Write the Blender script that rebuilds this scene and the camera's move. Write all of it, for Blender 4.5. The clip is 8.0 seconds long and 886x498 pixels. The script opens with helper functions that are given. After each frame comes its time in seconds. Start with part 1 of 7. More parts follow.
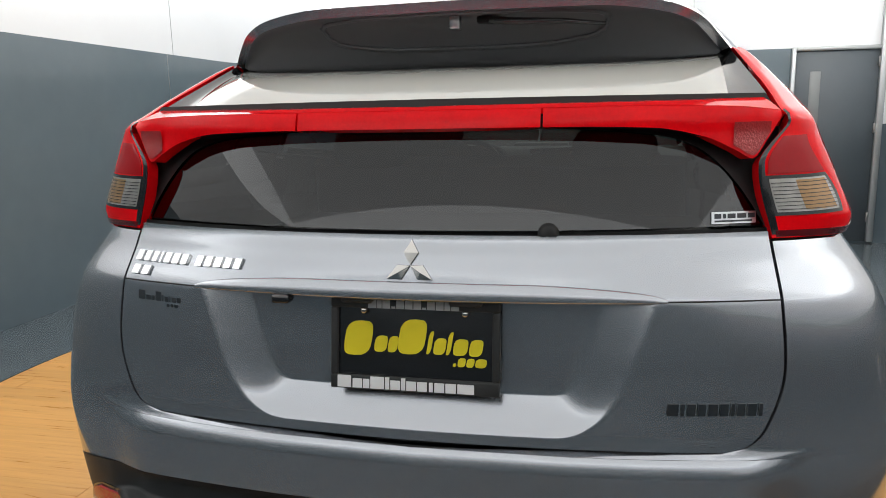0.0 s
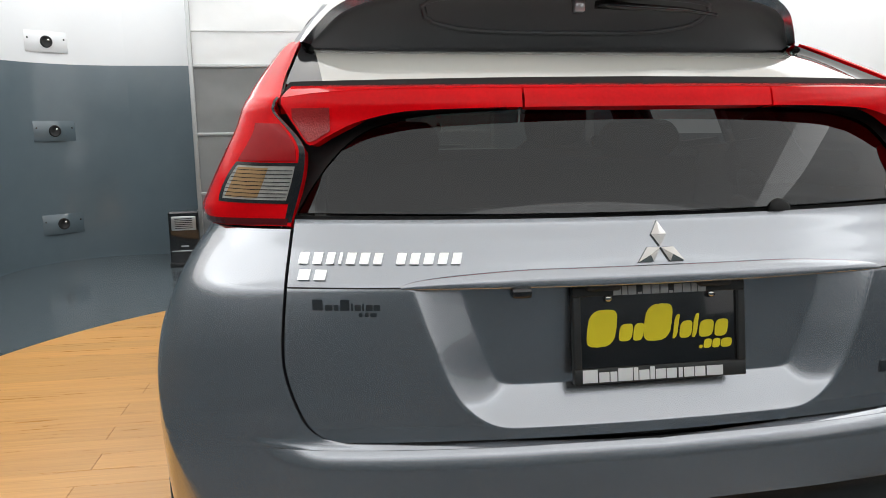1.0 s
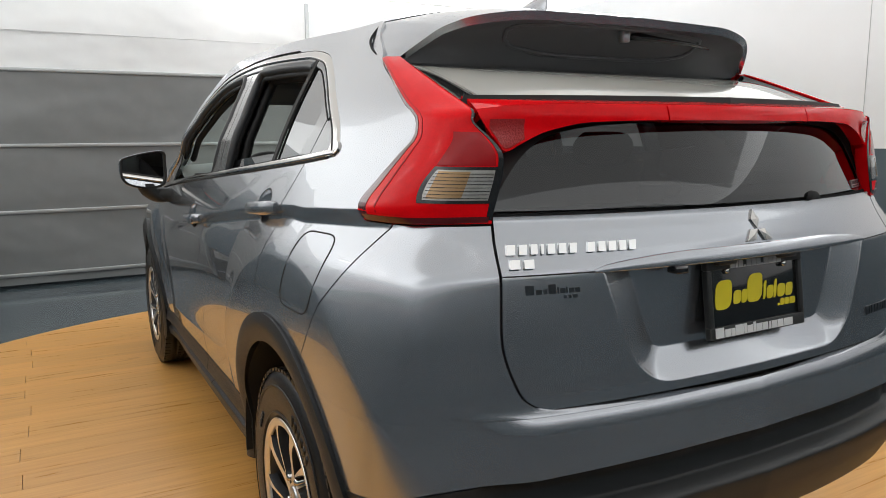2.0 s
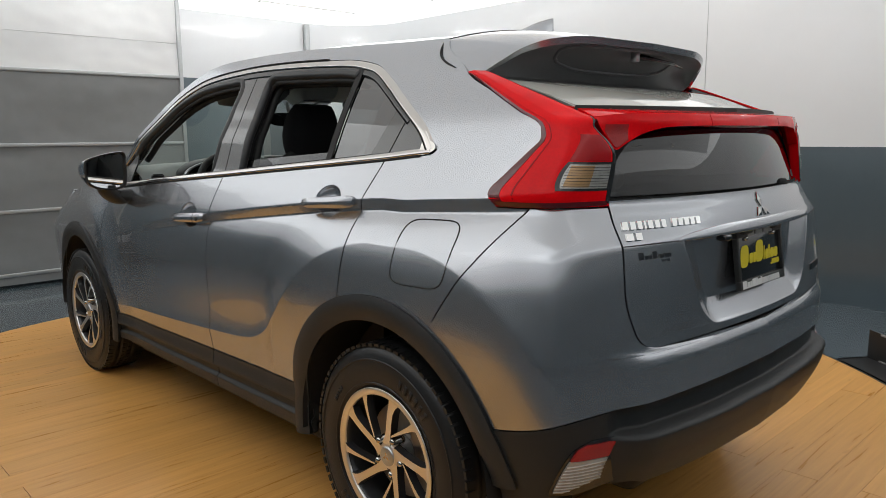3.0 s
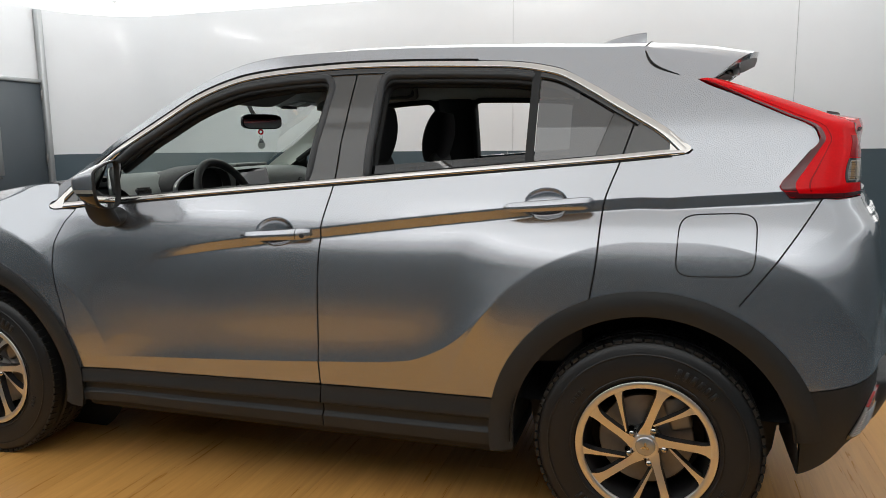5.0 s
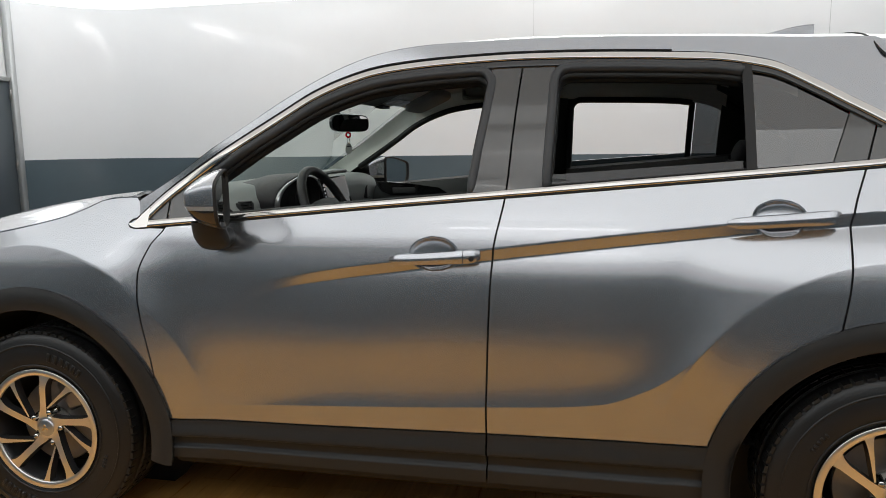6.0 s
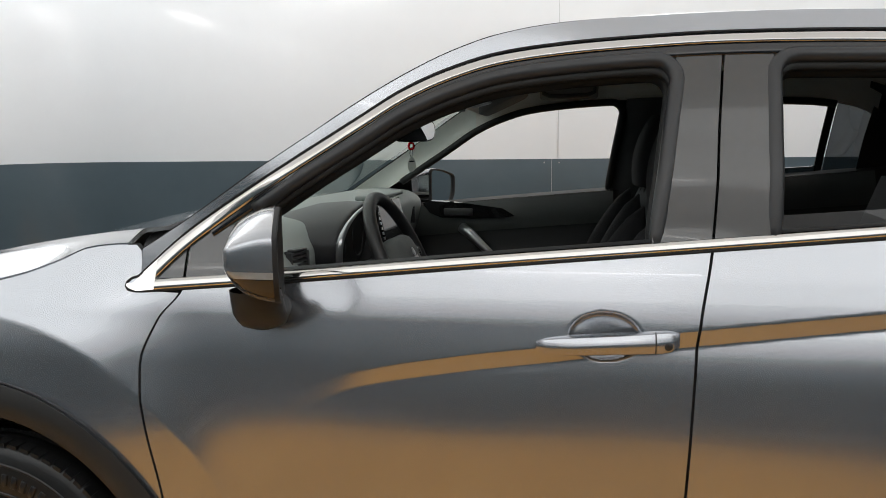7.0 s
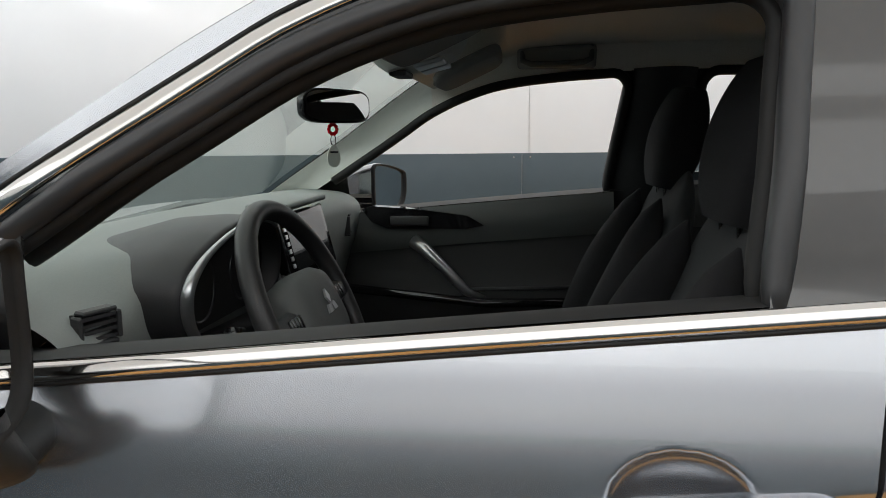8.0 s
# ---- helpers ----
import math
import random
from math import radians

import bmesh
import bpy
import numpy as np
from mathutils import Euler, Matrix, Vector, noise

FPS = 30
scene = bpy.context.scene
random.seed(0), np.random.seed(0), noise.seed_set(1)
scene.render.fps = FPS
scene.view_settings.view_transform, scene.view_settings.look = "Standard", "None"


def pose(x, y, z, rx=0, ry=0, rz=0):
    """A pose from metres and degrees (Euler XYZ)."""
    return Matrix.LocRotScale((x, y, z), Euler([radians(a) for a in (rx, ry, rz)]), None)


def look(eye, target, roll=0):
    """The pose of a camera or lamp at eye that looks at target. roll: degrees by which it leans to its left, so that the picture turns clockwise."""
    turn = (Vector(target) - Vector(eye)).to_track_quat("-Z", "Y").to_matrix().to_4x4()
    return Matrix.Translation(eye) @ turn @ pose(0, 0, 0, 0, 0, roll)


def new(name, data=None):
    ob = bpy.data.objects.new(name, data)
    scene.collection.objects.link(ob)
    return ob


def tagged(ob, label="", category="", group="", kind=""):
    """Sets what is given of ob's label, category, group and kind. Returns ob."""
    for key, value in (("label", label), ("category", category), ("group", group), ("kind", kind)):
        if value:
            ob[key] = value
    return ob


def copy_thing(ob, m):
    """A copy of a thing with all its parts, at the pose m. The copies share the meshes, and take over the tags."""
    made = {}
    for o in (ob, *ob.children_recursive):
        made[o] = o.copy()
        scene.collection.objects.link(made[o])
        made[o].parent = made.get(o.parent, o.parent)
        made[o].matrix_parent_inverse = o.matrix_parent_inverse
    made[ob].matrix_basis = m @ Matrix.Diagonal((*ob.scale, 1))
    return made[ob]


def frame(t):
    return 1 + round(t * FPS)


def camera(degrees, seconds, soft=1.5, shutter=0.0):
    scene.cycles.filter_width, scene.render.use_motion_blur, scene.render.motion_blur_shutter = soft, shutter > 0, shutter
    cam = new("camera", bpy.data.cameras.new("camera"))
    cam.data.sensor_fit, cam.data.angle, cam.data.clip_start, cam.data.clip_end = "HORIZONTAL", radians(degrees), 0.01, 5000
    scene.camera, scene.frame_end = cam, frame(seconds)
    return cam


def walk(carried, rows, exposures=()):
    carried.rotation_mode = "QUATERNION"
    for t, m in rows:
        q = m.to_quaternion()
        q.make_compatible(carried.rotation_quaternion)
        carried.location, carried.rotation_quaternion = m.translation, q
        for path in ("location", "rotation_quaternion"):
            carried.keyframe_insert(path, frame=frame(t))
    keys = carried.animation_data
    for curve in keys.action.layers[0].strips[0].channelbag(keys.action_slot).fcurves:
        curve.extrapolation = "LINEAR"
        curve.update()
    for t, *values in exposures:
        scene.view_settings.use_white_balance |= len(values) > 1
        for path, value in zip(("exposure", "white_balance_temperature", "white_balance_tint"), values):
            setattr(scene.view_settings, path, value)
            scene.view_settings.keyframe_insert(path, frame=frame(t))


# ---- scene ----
cam = camera(63.0, 8.0, soft=0.6)
PATH = [
    (0, (0.332, -1.934, 1.343), (-0.098, -0.014, 0.983), -1.1),
    (0.5, (-0.091, -1.901, 1.312), (-0.18, 0.063, 0.947), -1.0),
    (1, (-0.548, -1.865, 1.29), (-0.251, 0.085, 0.958), -0.7),
    (1.5, (-1.017, -1.834, 1.302), (-0.301, 0.005, 0.978), -0.9),
    (1.7, (-1.149, -1.802, 1.284), (-0.329, -0.005, 0.97), -0.7),
    (2.8, (-2.034, -1.683, 1.314), (-0.746, -0.185, 1.006), -0.4),
    (3, (-2.158, -1.608, 1.301), (-0.791, -0.182, 0.991), -0.5),
    (3.5, (-2.478, -1.322, 1.322), (-0.948, -0.072, 1.01), -0.6),
    (4, (-2.776, -0.981, 1.337), (-1.093, 0.052, 1.019), -0.9),
    (4.2, (-2.853, -0.831, 1.347), (-1.115, 0.104, 1.022), -1.0),
    (5.3, (-3.117, 0.238, 1.289), (-1.202, 0.74, 1.006), -0.6),
    (5.5, (-3.096, 0.393, 1.291), (-1.171, 0.859, 1.012), -0.7),
    (6, (-2.899, 0.805, 1.31), (-0.965, 1.222, 1.019), -0.7),
    (6.5, (-2.654, 1.126, 1.314), (-0.713, 1.512, 1.027), -0.6),
    (7, (-2.24, 1.359, 1.37), (-0.29, 1.683, 1.067), -0.7),
    (7.5, (-1.828, 1.405, 1.348), (0.13, 1.67, 1.038), -0.8),
    (8, (-1.511, 1.423, 1.334), (0.452, 1.649, 1.02), -0.7),
]
walk(cam, [(t, look(eye, target, roll)) for t, eye, target, roll in PATH], exposures=((0.0, 0.66), (0.5, 0.60), (1.0, 0.63), (1.5, 0.53), (3.0, 0.10), (5.5, 0.19), (7.0, 0.28), (8.0, 0.45)))

# ---- light ----
world = bpy.data.worlds.new("studio_world")
scene.world = world
world.use_nodes = True
world.node_tree.nodes["Background"].inputs["Color"].default_value = (0.9, 0.95, 1.0, 1)
world.node_tree.nodes["Background"].inputs["Strength"].default_value = 0.3


# ---- small tools ----
def pchip(pairs):
    """A smooth curve through (x, y) pairs that never overshoots."""
    xs, ys = np.array(pairs, float).T
    h, d = np.diff(xs), np.diff(ys) / np.diff(xs)
    m = np.zeros(len(xs))
    for i in range(1, len(xs) - 1):
        if d[i - 1] * d[i] > 0:
            a, b = 2 * h[i] + h[i - 1], h[i] + 2 * h[i - 1]
            m[i] = (a + b) / (a / d[i - 1] + b / d[i])
    m[0], m[-1] = d[0], d[-1]

    def f(x):
        x = np.clip(np.asarray(x, float), xs[0], xs[-1])
        i = np.clip(np.searchsorted(xs, x, side="right") - 1, 0, len(h) - 1)
        t = (x - xs[i]) / h[i]
        return (ys[i] * (1 + 2 * t) * (1 - t) ** 2 + h[i] * m[i] * t * (1 - t) ** 2
                + ys[i + 1] * t * t * (3 - 2 * t) + h[i] * m[i + 1] * t * t * (t - 1))
    return f


def linear(pairs):
    xs, ys = np.array(pairs, float).T
    return lambda x: np.interp(x, xs, ys)


def smooth(a, b, x):
    t = np.clip((np.asarray(x, float) - a) / (b - a), 0, 1)
    return t * t * (3 - 2 * t)


def thing(name, label, category, group="", kind=""):
    """An empty that parents the parts of one thing."""
    ob = new(name)
    ob.empty_display_size = 0.1
    return tagged(ob, label, category, group, kind)


def mesh_of(name, bm, material, flat=False):
    me = bpy.data.meshes.new(name)
    bm.to_mesh(me)
    bm.free()
    if material:
        me.materials.append(material)
    if not flat:
        me.polygons.foreach_set("use_smooth", [True] * len(me.polygons))
    return me


def part(name, bm, material, parent=None, label="", flat=False, at=None):
    """Links a bmesh as one mesh object, under parent if there is one."""
    ob = new(name, mesh_of(name, bm, material, flat))
    if parent:
        ob.parent = parent
    if at is not None:
        ob.matrix_basis = at
    return tagged(ob, label)


def mirrored(ob, parent, name=None):
    """The same part on the other side of the middle plane."""
    me = ob.data.copy()
    me.transform(Matrix.Diagonal((-1, 1, 1, 1)))
    me.flip_normals()
    o = new(name or ob.name, me)
    o.parent = parent
    if "label" in ob:
        o["label"] = ob["label"]
    return o


def grid(bm, P, hem=0.0, flip=False, wrap=False):
    """Quads over an (n, m, 3) array of places; hem folds the border inwards by that much."""
    P = np.asarray(P, float)
    n, m = P.shape[:2]
    vs = [[bm.verts.new(P[i, j]) for j in range(m)] for i in range(n)]
    faces = []
    for i in range(n - 1):
        for j in range(m if wrap else m - 1):
            k = (j + 1) % m
            q = [vs[i][j], vs[i + 1][j], vs[i + 1][k], vs[i][k]]
            if len({tuple(v.co) for v in q}) < 3:
                continue
            try:
                faces.append(bm.faces.new(q[::-1] if flip else q))
            except ValueError:
                pass
    if hem:
        du, dv = np.gradient(P, axis=0), np.gradient(P, axis=1)
        nor = np.cross(du, dv)
        nor /= np.maximum(np.linalg.norm(nor, axis=2, keepdims=True), 1e-9)
        if flip:
            nor = -nor
        loop = [(0, j) for j in range(m)] + [(i, m - 1) for i in range(1, n)] + [(n - 1, j) for j in range(m - 2, -1, -1)] + [(i, 0) for i in range(n - 2, 0, -1)]
        top = [bm.verts.new(P[a]) for a in loop]
        low = [bm.verts.new(P[a] - hem * nor[a]) for a in loop]
        c = len(loop)
        for i in range(c):
            q = [top[i], low[i], low[(i + 1) % c], top[(i + 1) % c]]
            faces.append(bm.faces.new(q if flip else q[::-1]))
    return faces


def box(bm, a, b, bevel=0.0, seg=2, turn=None):
    """A box between two corners, with rounded edges."""
    a, b = Vector(a), Vector(b)
    m = Matrix.Translation((a + b) / 2) @ Matrix.Diagonal((*(abs(v) for v in (b - a)), 1))
    if turn is not None:
        m = turn @ m
    got = bmesh.ops.create_cube(bm, size=1, matrix=m)
    if bevel:
        es = list({e for v in got["verts"] for e in v.link_edges})
        got = bmesh.ops.bevel(bm, geom=es, offset=bevel, segments=seg, profile=0.6, affect="EDGES")
    return got


def tube(bm, pts, radius, sides=10, closed=False, flat=1.0):
    """A round bar along points; radius may be a list."""
    pts = [Vector(p) for p in pts]
    n = len(pts)
    rs = radius if hasattr(radius, "__len__") else [radius] * n
    rings, up = [], None
    for i, p in enumerate(pts):
        d = (pts[(i + 1) % n] - pts[i - 1]) if closed else (pts[min(i + 1, n - 1)] - pts[max(i - 1, 0)])
        d.normalize()
        if up is None:
            up = Vector((0, 0, 1)) if abs(d.z) < 0.9 else Vector((0, 1, 0))
        s = d.cross(up).normalized()
        up = s.cross(d).normalized()
        rings.append([bm.verts.new(p + rs[i] * (math.cos(a) * s + flat * math.sin(a) * up)) for a in (2 * math.pi * k / sides for k in range(sides))])
    for i in range(n if closed else n - 1):
        a, b = rings[i], rings[(i + 1) % n]
        for k in range(sides):
            bm.faces.new((a[k], a[(k + 1) % sides], b[(k + 1) % sides], b[k]))
    if not closed:
        bm.faces.new(rings[0][::-1])
        bm.faces.new(rings[-1])


def lathe(bm, profile, seg=48, axis="x", centre=(0, 0, 0)):
    """A turned body: profile of (radius, along)."""
    rings = []
    for r, s in profile:
        ring = []
        for k in range(seg):
            a = 2 * math.pi * k / seg
            if axis == "x":
                p = (s, r * math.cos(a), r * math.sin(a))
            elif axis == "y":
                p = (r * math.cos(a), s, r * math.sin(a))
            else:
                p = (r * math.cos(a), r * math.sin(a), s)
            ring.append(bm.verts.new(Vector(p) + Vector(centre)))
        rings.append(ring)
    for a, b in zip(rings, rings[1:]):
        for k in range(seg):
            bm.faces.new((a[k], a[(k + 1) % seg], b[(k + 1) % seg], b[k]))
    return rings


def slab(bm, outline, z0, z1, to=lambda p: p):
    """A plate from a flat outline of (u, v), between depths z0 and z1; to maps (u, v, w) into space."""
    lo = [bm.verts.new(to((u, v, z0))) for u, v in outline]
    hi = [bm.verts.new(to((u, v, z1))) for u, v in outline]
    n = len(outline)
    bm.faces.new(hi)
    bm.faces.new(lo[::-1])
    for i in range(n):
        bm.faces.new((lo[i], lo[(i + 1) % n], hi[(i + 1) % n], hi[i]))


def tidy(bm):
    bmesh.ops.recalc_face_normals(bm, faces=bm.faces[:])
    return bm


# ---- materials ----
def material(name, base, rough=0.5, metal=0.0, coat=0.0, grain=0.0, scale=40.0, bump=0.0, bump_scale=200.0, spec=0.5, coat_rough=0.03, wear=0.0, wear_scale=3.0):
    """A surface with variation at two scales: broad wear and fine grain."""
    m = bpy.data.materials.new(name)
    m.use_nodes = True
    nt = m.node_tree
    b = nt.nodes["Principled BSDF"]
    b.inputs["Base Color"].default_value = (*base, 1)
    b.inputs["Roughness"].default_value = rough
    b.inputs["Metallic"].default_value = metal
    b.inputs["Coat Weight"].default_value = coat
    b.inputs["Coat Roughness"].default_value = coat_rough
    b.inputs["Specular IOR Level"].default_value = spec
    tc = nt.nodes.new("ShaderNodeTexCoord")
    if grain or wear:
        n1 = nt.nodes.new("ShaderNodeTexNoise")
        n1.inputs["Scale"].default_value = scale
        n1.inputs["Detail"].default_value = 4
        n2 = nt.nodes.new("ShaderNodeTexNoise")
        n2.inputs["Scale"].default_value = wear_scale
        n2.inputs["Detail"].default_value = 5
        for n in (n1, n2):
            nt.links.new(tc.outputs["Object"], n.inputs["Vector"])
        mix = nt.nodes.new("ShaderNodeMath")
        mix.operation = "MULTIPLY_ADD"
        mix.inputs[1].default_value = 2 * grain
        nt.links.new(n1.outputs["Fac"], mix.inputs[0])
        mix2 = nt.nodes.new("ShaderNodeMath")
        mix2.operation = "MULTIPLY_ADD"
        mix2.inputs[1].default_value = 2 * wear
        mix2.inputs[2].default_value = 1 - grain - wear
        nt.links.new(n2.outputs["Fac"], mix2.inputs[0])
        nt.links.new(mix2.outputs[0], mix.inputs[2])
        sc = nt.nodes.new("ShaderNodeVectorMath")
        sc.operation = "SCALE"
        sc.inputs[0].default_value = base
        nt.links.new(mix.outputs[0], sc.inputs["Scale"])
        nt.links.new(sc.outputs[0], b.inputs["Base Color"])
        if wear:
            rr = nt.nodes.new("ShaderNodeMath")
            rr.operation = "MULTIPLY_ADD"
            rr.inputs[1].default_value = 0.5 * rough
            rr.inputs[2].default_value = 0.75 * rough
            nt.links.new(n2.outputs["Fac"], rr.inputs[0])
            nt.links.new(rr.outputs[0], b.inputs["Roughness"])
    if bump:
        nb = nt.nodes.new("ShaderNodeTexNoise")
        nb.inputs["Scale"].default_value = bump_scale
        nb.inputs["Detail"].default_value = 3
        nt.links.new(tc.outputs["Object"], nb.inputs["Vector"])
        bp = nt.nodes.new("ShaderNodeBump")
        bp.inputs["Strength"].default_value = bump
        bp.inputs["Distance"].default_value = 0.002
        nt.links.new(nb.outputs["Fac"], bp.inputs["Height"])
        nt.links.new(bp.outputs[0], b.inputs["Normal"])
    return m


def glass_material(name, tint, rough=0.0, ior=1.45, sheen=0.0):
    """A thin pane: clear or tinted transmission, with reflected brightness painted in as a pale layer if wanted, under
    a mirror-like skin.
    """
    m = bpy.data.materials.new(name)
    m.use_nodes = True
    nt = m.node_tree
    nt.nodes.clear()
    out = nt.nodes.new("ShaderNodeOutputMaterial")
    tr = nt.nodes.new("ShaderNodeBsdfTransparent")
    tr.inputs["Color"].default_value = (*tint, 1)
    gl = nt.nodes.new("ShaderNodeBsdfGlossy")
    gl.inputs["Roughness"].default_value = rough
    lw = nt.nodes.new("ShaderNodeLayerWeight")
    lw.inputs["Blend"].default_value = 0.5
    pw = nt.nodes.new("ShaderNodeMath")
    pw.operation = "POWER"
    pw.inputs[1].default_value = 3.2
    nt.links.new(lw.outputs["Facing"], pw.inputs[0])
    fr = nt.nodes.new("ShaderNodeMath")
    fr.operation = "MULTIPLY_ADD"
    low = ((ior - 1) / (ior + 1)) ** 2 * 1.6
    fr.inputs[1].default_value, fr.inputs[2].default_value = 1 - low, low
    nt.links.new(pw.outputs[0], fr.inputs[0])
    mx = nt.nodes.new("ShaderNodeMixShader")
    nt.links.new(fr.outputs[0], mx.inputs[0])
    # even pale diffuse colour, painted in for bright light mirrored by the pane
    pale_sheen = nt.nodes.new("ShaderNodeBsdfDiffuse")
    pale_sheen.inputs["Color"].default_value = (0.78, 0.77, 0.71, 1)
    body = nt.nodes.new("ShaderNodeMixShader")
    body.inputs[0].default_value = sheen
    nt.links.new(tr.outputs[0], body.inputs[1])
    nt.links.new(pale_sheen.outputs[0], body.inputs[2])
    nt.links.new((body if sheen else tr).outputs[0], mx.inputs[1])
    nt.links.new(gl.outputs[0], mx.inputs[2])
    nt.links.new(mx.outputs[0], out.inputs[0])
    return m


def glow(name, colour, strength):
    m = bpy.data.materials.new(name)
    m.use_nodes = True
    b = m.node_tree.nodes["Principled BSDF"]
    b.inputs["Base Color"].default_value = (0.8, 0.8, 0.8, 1)
    b.inputs["Emission Color"].default_value = (*colour, 1)
    b.inputs["Emission Strength"].default_value = strength
    return m


def paint_material(name, base):
    """Metallic car paint under a clear coat, with a faint mottle."""
    m = material(name, base, rough=0.24, metal=0.88, coat=1.0, coat_rough=0.008, wear=0.02, wear_scale=2.0)
    return m


def wood_material():
    """Light maple planks: long grain, knots, a tone of its own for each plank."""
    m = bpy.data.materials.new("maple_plank")
    m.use_nodes = True
    nt = m.node_tree
    b = nt.nodes["Principled BSDF"]
    tc = nt.nodes.new("ShaderNodeTexCoord")
    oi = nt.nodes.new("ShaderNodeObjectInfo")
    geo = nt.nodes.new("ShaderNodeNewGeometry")
    off = nt.nodes.new("ShaderNodeVectorMath")
    off.operation = "MULTIPLY_ADD"
    off.inputs[1].default_value = (7, 7, 7)
    comb = nt.nodes.new("ShaderNodeCombineXYZ")
    for k in range(3):
        nt.links.new(oi.outputs["Random"], comb.inputs[k])
    nt.links.new(comb.outputs[0], off.inputs[0])
    nt.links.new(geo.outputs["Position"], off.inputs[2])
    mp = nt.nodes.new("ShaderNodeMapping")
    mp.inputs["Scale"].default_value = (1.2, 26, 26)
    nt.links.new(off.outputs[0], mp.inputs["Vector"])
    g = nt.nodes.new("ShaderNodeTexNoise")
    g.inputs["Scale"].default_value = 1.6
    g.inputs["Detail"].default_value = 7
    g.inputs["Roughness"].default_value = 0.65
    g.inputs["Distortion"].default_value = 0.6
    nt.links.new(mp.outputs[0], g.inputs["Vector"])
    ramp = nt.nodes.new("ShaderNodeValToRGB")
    ramp.color_ramp.elements[0].position, ramp.color_ramp.elements[0].color = 0.28, (0.57, 0.268, 0.064, 1)
    ramp.color_ramp.elements[1].position, ramp.color_ramp.elements[1].color = 0.68, (0.72, 0.385, 0.112, 1)
    nt.links.new(g.outputs["Fac"], ramp.inputs[0])
    mk = nt.nodes.new("ShaderNodeMapping")
    mk.inputs["Scale"].default_value = (1.3, 5.5, 5.5)
    nt.links.new(off.outputs[0], mk.inputs["Vector"])
    kn = nt.nodes.new("ShaderNodeTexNoise")
    kn.inputs["Scale"].default_value = 2.6
    kn.inputs["Detail"].default_value = 2
    nt.links.new(mk.outputs[0], kn.inputs["Vector"])
    kr = nt.nodes.new("ShaderNodeValToRGB")
    kr.color_ramp.elements[0].position, kr.color_ramp.elements[0].color = 0.70, (1, 1, 1, 1)
    kr.color_ramp.elements[1].position, kr.color_ramp.elements[1].color = 0.80, (0.62, 0.5, 0.4, 1)
    nt.links.new(kn.outputs["Fac"], kr.inputs[0])
    mul = nt.nodes.new("ShaderNodeMix")
    mul.data_type, mul.blend_type = "RGBA", "MULTIPLY"
    mul.inputs[0].default_value = 1
    nt.links.new(ramp.outputs[0], mul.inputs[6])
    nt.links.new(kr.outputs[0], mul.inputs[7])
    hs = nt.nodes.new("ShaderNodeHueSaturation")
    tone = nt.nodes.new("ShaderNodeMath")
    tone.operation = "MULTIPLY_ADD"
    tone.inputs[1].default_value = 0.14
    tone.inputs[2].default_value = 0.94
    nt.links.new(oi.outputs["Random"], tone.inputs[0])
    nt.links.new(tone.outputs[0], hs.inputs["Value"])
    nt.links.new(mul.outputs[2], hs.inputs["Color"])
    nt.links.new(hs.outputs[0], b.inputs["Base Color"])
    b.inputs["Roughness"].default_value = 0.30
    rr = nt.nodes.new("ShaderNodeMath")
    rr.operation = "MULTIPLY_ADD"
    rr.inputs[1].default_value = 0.2
    rr.inputs[2].default_value = 0.2
    nt.links.new(g.outputs["Fac"], rr.inputs[0])
    nt.links.new(rr.outputs[0], b.inputs["Roughness"])
    bp = nt.nodes.new("ShaderNodeBump")
    bp.inputs["Strength"].default_value = 0.08
    bp.inputs["Distance"].default_value = 0.002
    nt.links.new(g.outputs["Fac"], bp.inputs["Height"])
    nt.links.new(bp.outputs[0], b.inputs["Normal"])
    return m


PAINT = paint_material("titanium_grey_paint", (0.41, 0.425, 0.452))
CLAD = material("black_grained_plastic", (0.029, 0.030, 0.030), rough=0.42, spec=0.32, bump=0.25, bump_scale=900, grain=0.06, scale=300)
GLOSSBLACK = material("gloss_black_trim", (0.012, 0.012, 0.013), rough=0.1, coat=0.6, grain=0.05)
BLACK = material("matt_black", (0.012, 0.012, 0.012), rough=0.7, grain=0.1)
PILLAR = material("satin_black_pillar_film", (0.034, 0.034, 0.032), rough=0.2, grain=0.06, scale=60, wear=0.12, coat=0.9, coat_rough=0.06)
CHROME = material("bright_chrome", (0.58, 0.565, 0.54), rough=0.10, metal=1.0, wear=0.05, wear_scale=6)
SILVER = material("silver_plastic", (0.55, 0.56, 0.57), rough=0.28, metal=0.9, grain=0.04)
RUBBER = material("tyre_rubber", (0.017, 0.0175, 0.018), rough=0.36, spec=0.4, grain=0.15, scale=60, bump=0.2, bump_scale=500, wear=0.1)
ALLOY = material("machined_alloy", (0.90, 0.88, 0.85), rough=0.3, metal=1.0, grain=0.05, scale=200)
DARKALLOY = material("dark_alloy", (0.03, 0.03, 0.032), rough=0.35, metal=0.3, coat=0.4)
BADGE = material("bright_badge_chrome", (0.92, 0.92, 0.91), rough=0.12, metal=1.0, grain=0.02)
STEEL = material("brake_steel", (0.35, 0.34, 0.33), rough=0.5, metal=1.0, grain=0.2, scale=30)
CLOTH = material("dark_seat_cloth", (0.030, 0.030, 0.032), rough=0.95, bump=0.6, bump_scale=1200, grain=0.25, scale=500, spec=0.2)
CLOTH2 = material("charcoal_seat_cloth", (0.058, 0.061, 0.063), rough=0.95, bump=0.6, bump_scale=1200, grain=0.25, scale=500, spec=0.2)
DASH = material("dash_grey_plastic", (0.26, 0.282, 0.268), rough=0.6, bump=0.3, bump_scale=900, grain=0.08, scale=300)
